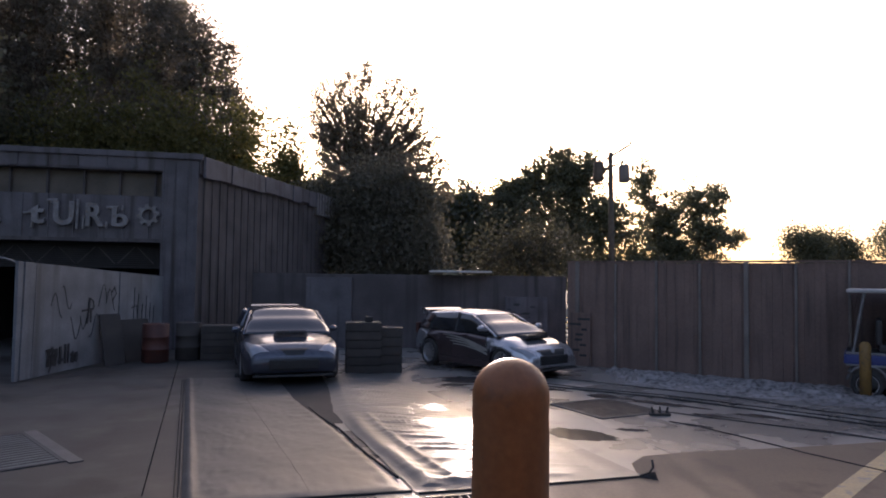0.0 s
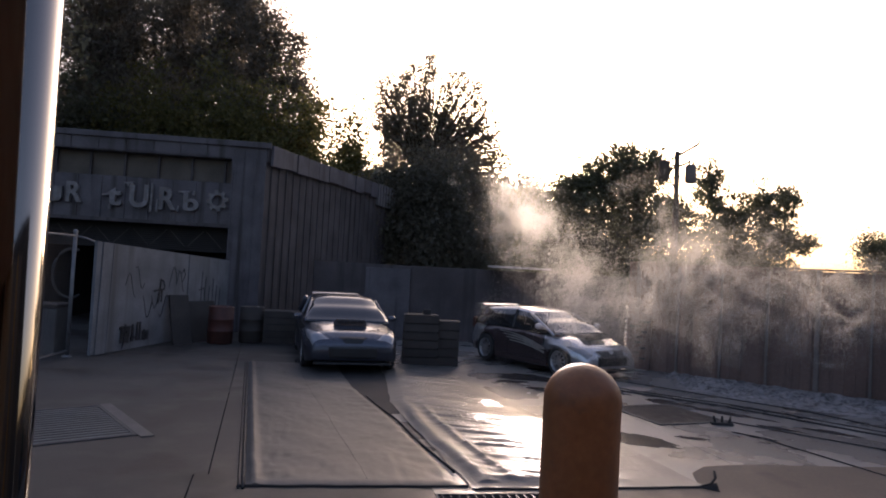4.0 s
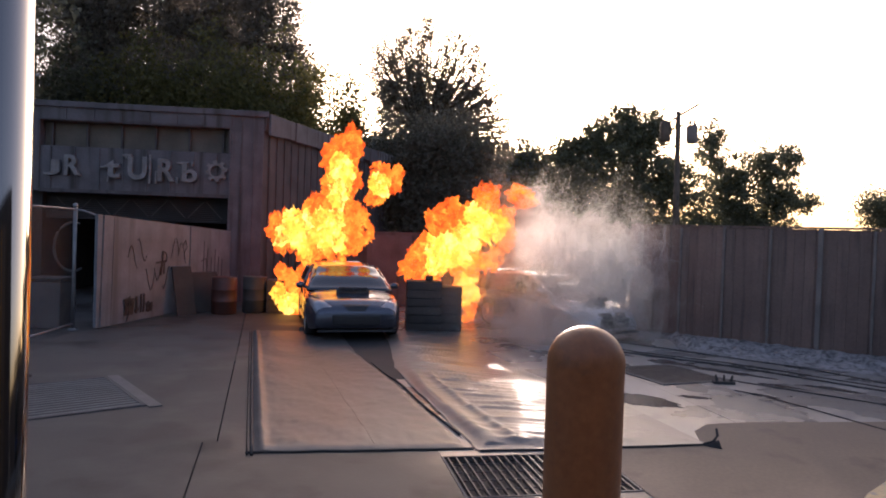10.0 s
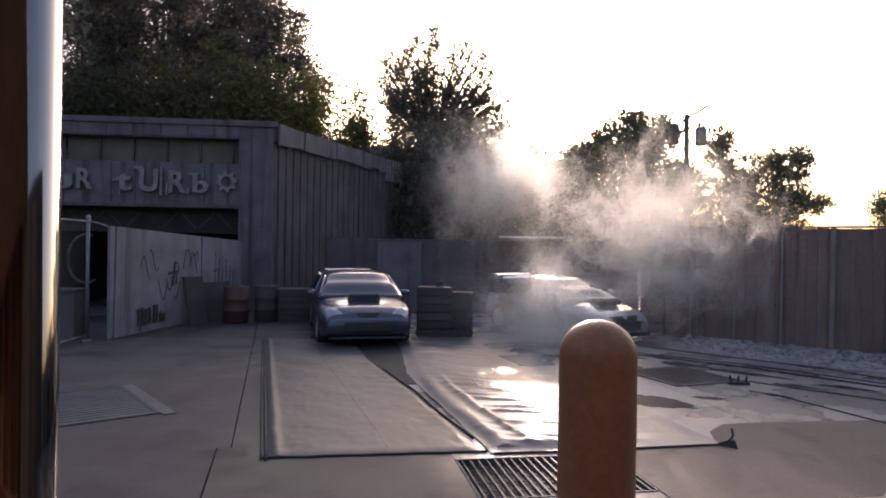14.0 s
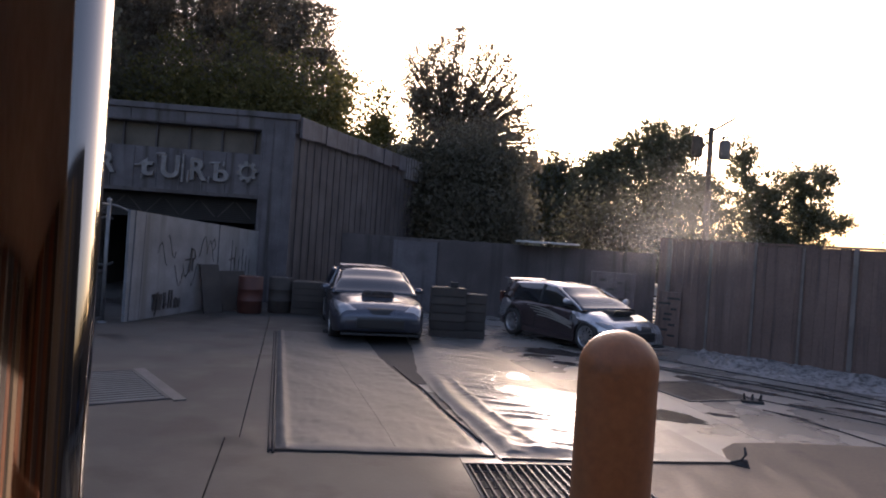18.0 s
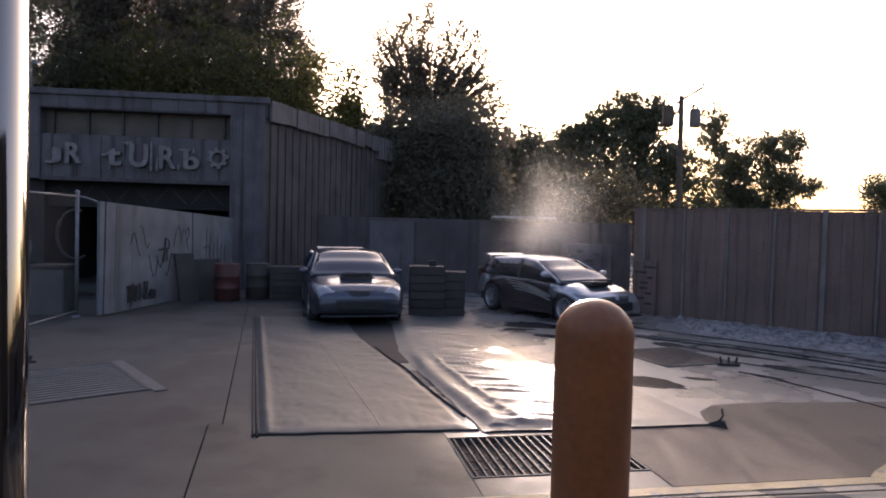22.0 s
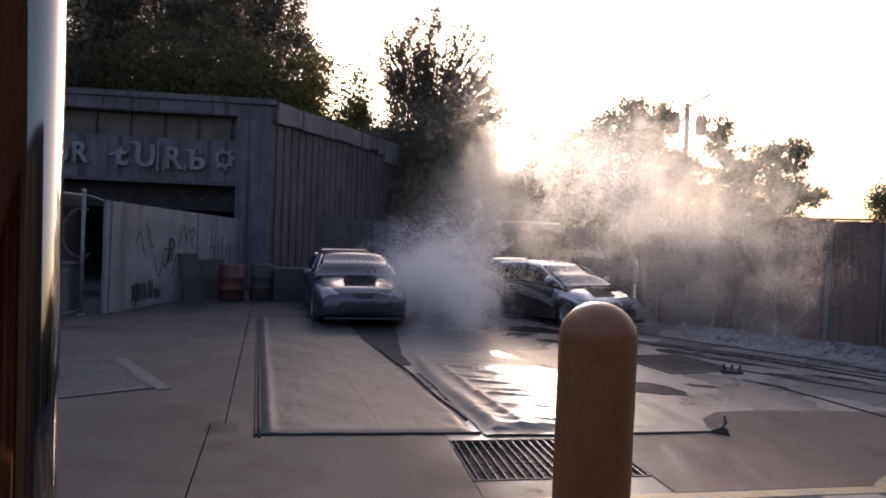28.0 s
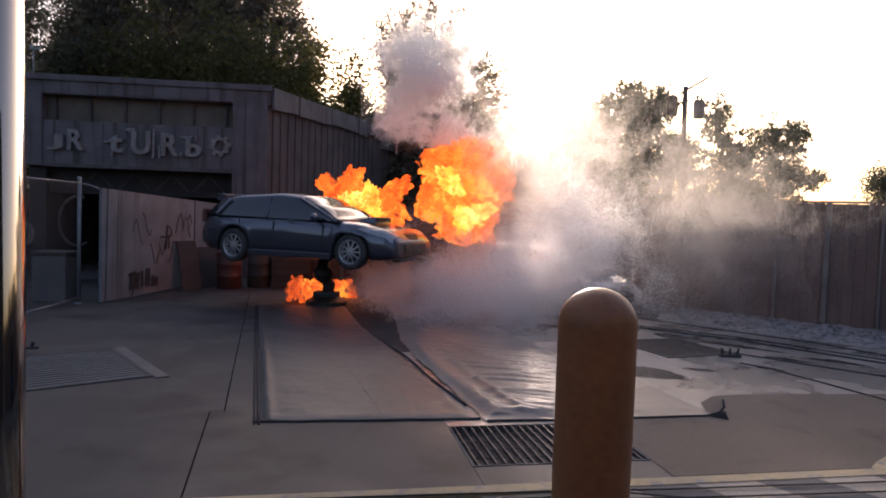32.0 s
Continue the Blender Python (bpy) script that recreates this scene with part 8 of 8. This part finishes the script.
def burst(keys, first, label, jets, puffs, seed, gone, until=None, width=0.75, meshes=JET, lean=0.0):
    """A jet: a slender burst while it spurts, then loose spray that drifts from it."""
    depth, rows = keys
    t0 = rows[0][0]
    head = [(t, x, z, min(rx, 0.42) * width, rz) for t, x, z, rx, rz in rows if t < t0 + first]
    cloud("water_spray", "jet_puff", label, "water jet", meshes, int(jets * 1.7), [(depth, head, t0 + first + 0.15)], seed, "water jets", jet=True, jitter=0.03, spin=20)
    late = [r for r in rows if r[0] >= t0 + 0.3 and (until is None or r[0] <= until)]
    if puffs and late:
        cloud("water_spray", "spray_puff", "loose sunlit spray drifting from the water jet", "spray", DRIFT, puffs, [(depth, late, gone)], seed + 40, "drifting spray", fill=0.5 if lean else 0.42, slant=lean, taper=lean > 0)


burst(SPRAY_A1, 0.45, "tall sunlit white water jet bursting from the wet sheet", 70, 36, 1, 5.2, 3.5, 1.1, lean=0.6)
burst(SPRAY_A5, 0.45, "tall sunlit white water jet bursting from the wet sheet", 56, 46, 2, None)
burst(SPRAY_A4, 0.4, "slender white water jet shooting up before the silver car", 40, 16, 14, 29.2, None, 0.8)
burst(SPRAY_B4, 0.3, "short white water jet before the silver car", 16, 4, 15, 28.6, None, 0.9)
burst(SPRAY_B1, 0.4, "thin sunlit white water jet beside the silver car", 26, 14, 3, 4.2, 3.0)
burst(SPRAY_B5, 0.45, "thin sunlit white water spindle before the silver car", 30, 0, 17, None, width=0.4, meshes=THREAD)
burst(SPRAY_C1, 0.55, "white water jet spraying before the board fence", 34, 10, 4, 3.1)
burst(SPRAY_C3, 0.55, "white water jet spraying before the board fence", 34, 10, 5, 23.9)
burst(SPRAY_C5, 0.55, "white water jet spraying before the board fence", 34, 10, 6, 31.2)
burst(SPRAY_D1, 0.3, "narrow white water jet rising between the cars", 30, 0, 7, None, width=1.0, meshes=THREAD)
burst(SPRAY_D3, 0.4, "narrow white water jet rising between the cars", 30, 0, 8, None)
burst(SPRAY_A3, 0.55, "broad glowing water column drifting into mist", 60, 64, 9, 26.9, None, 1.7, lean=0.35)
burst(SPRAY_B3, 0.3, "thin water jet drifting into mist", 26, 6, 10, 25.8, 24.5)
burst(SPRAY_E2, 0.75, "bright water column from the yard beside the fence", 190, 0, 11, None, None, 1.6)
burst(SPRAY_E3, 0.5, "bright water column rising beside the far grate", 54, 8, 12, 29.2, 28.0, 1.0)
for keys, n, seed, gone in ((SPRAY_A3L, 12, 51, 26.6), (SPRAY_D1L, 11, 52, 5.4)):
    cloud("water_spray", "spray_puff", "loose sunlit spray drifting from the water jet", "spray", DRIFT, n, [(*keys, gone)], seed, "drifting spray", fill=0.42)
cloud("water_spray", "spray_curtain", "sunlit curtain of falling spray before the fence", "spray", CURTAIN, 84, [(*CURTAIN_ROWS, None)], 53, "drifting spray", fill=0.45, upright=True, spin=8)
cloud("water_spray", "spray_puff", "great white splash thrown up behind the dark car", "water jet", SPLASH, 60, [(*SPRAY_D5, None)], 61, "water jets")
cloud("water_spray", "spray_puff", "white heart of the splash behind the dark car", "water jet", SPLASH, 34, [(*SPRAY_D5, None)], 62, "water jets", fill=0.36)
burst(SPRAY_E1, 0.35, "slender water jet behind the near bollard", 40, 6, 13, 29.0, 28.0, 0.9, THREAD)
cloud("smoke_cloud", "mist_puff", "lingering thin spray mist before the trees", "mist", MIST, 8, [(*HIGH_MIST, 29.0)], 13, "mist")
cloud("smoke_cloud", "smoke_puff", "pale sunlit smoke curling up behind the silver car", "smoke", HAZE, 30, [(*WISP_UP, 17.45)], 10, "smoke", fill=0.42, stagger=0.9)
cloud("smoke_cloud", "smoke_puff", "pale sunlit smoke drifting over the silver car", "smoke", HAZE, 52, [(*WISP_OVER, 17.6)], 18, "smoke", fill=0.44, stagger=1.3)
cloud("smoke_cloud", "smoke_puff", "low bright smoke rolling before the silver car", "smoke", HAZE, 32, [(*WISP_LOW, 16.6)], 19, "smoke", fill=0.42, stagger=0.8)
cloud("smoke_cloud", "smoke_puff", "thin wisp of smoke rising between the cars", "smoke", MIST, 9, [(*WISP_BLUE, 11.0), (*WISP_BLUE_2, 29.0)], 15, "smoke", fill=0.36)
cloud("smoke_cloud", "smoke_puff", "thin pale haze hanging before the trees", "smoke", MIST, 6, [(*VEIL, 26.0)], 11, "smoke", fill=0.45)
cloud("smoke_cloud", "smoke_puff", "thick blue-grey smoke rolling over the tarpaulin", "smoke", SMOKE, 92, [(*ROLL_LOW, None)], 12, "smoke", fill=0.42, stagger=1.6)
cloud("smoke_cloud", "smoke_puff", "pale smoke plume twisting up from the tarpaulin", "smoke", HAZE, 28, [(*ROLL_UP, None)], 16, "smoke", fill=0.42, stagger=4.2)
cloud("smoke_cloud", "smoke_puff", "fresh white smoke welling up beside the silver car", "smoke", SMOKE, 30, [(*ROLL_RIGHT, None)], 20, "smoke", fill=0.44)
for keys, n, seed, label, lean, small in ((FLAME_COLUMN, 16, 21, "low yellow gas flame licking up beside the dark car", 0.0, True), (FLAME_LOBE, 34, 22, "broad yellow lobe of gas flame beside the dark car", 0.0, False),
                                          (FLAME_TOWER, 26, 27, "tall yellow gas flame rising behind the dark car", 0.2, False), (FLAME_HOOK, 12, 28, "orange tip of the gas flame curling over", 0.3, True),
                                          (FLAME_R, 60, 23, "orange gas flame slanting up between the cars", 0.7, False), (FLAME_R_LOW, 12, 29, "small yellow flame at the foot of the slanting fire", 0.0, True)):
    cloud("flame", "tongue", label, "fire", TONGUE_SMALL if small else TONGUE_FINE, n, [(*keys, 10.72)], seed, "gas flames", spin=20, fill=0.52, core=(CORE_SMALL if small else CORE_FINE, 10.5), slant=lean, upright=True)
cloud("flame", "tongue", "orange fireball behind the lifted car", "fire", TONGUE_FINE, 34, [(*FLAME_G1, None)], 24, "gas flames", spin=30, fill=0.42, core=(CORE_FINE[:2], None))
cloud("flame", "tongue", "tall orange fireball in the smoke", "fire", TONGUE, 28, [(*FLAME_G2, None)], 25, "gas flames", spin=30, fill=0.4, core=(TONGUE_FINE[:1] + CORE_FINE[:1], None))
cloud("flame", "tongue", "low flames licking under the lifted car", "fire", LICK, 9, [(*FLAME_G3, None)], 26, "gas flames", spin=20, fill=0.42, upright=True)


# ---------------------------------------------------------------- what moves
def motions():
    start = (RALLY0.translation.x, RALLY0.translation.y)
    rows = [(0.0, RALLY0), (31.35, RALLY0)]
    for t, f in ((31.5, 0.13), (31.6, 0.3), (31.7, 0.5), (31.8, 0.71), (31.9, 0.87), (32.0, 1.0)):
        rows.append((t, pose(start[0] + f * (-3.78 - start[0]), start[1] + f * (13.3 - start[1]), 0.88 * f, 0, 0, -71 + 53 * f)))
    walk(rally, rows)
    down = pose(0, 0, -0.8)
    walk(lift_column, [(0.0, down), (31.35, down), (31.5, pose(0, 0, -0.68)), (31.7, pose(0, 0, -0.33, 0, 0, 10)), (32.0, pose(0, 0, 0.17, 0, 0, 25))])
    for ob, keys in MOVING:
        walk(ob, keys)


motions()
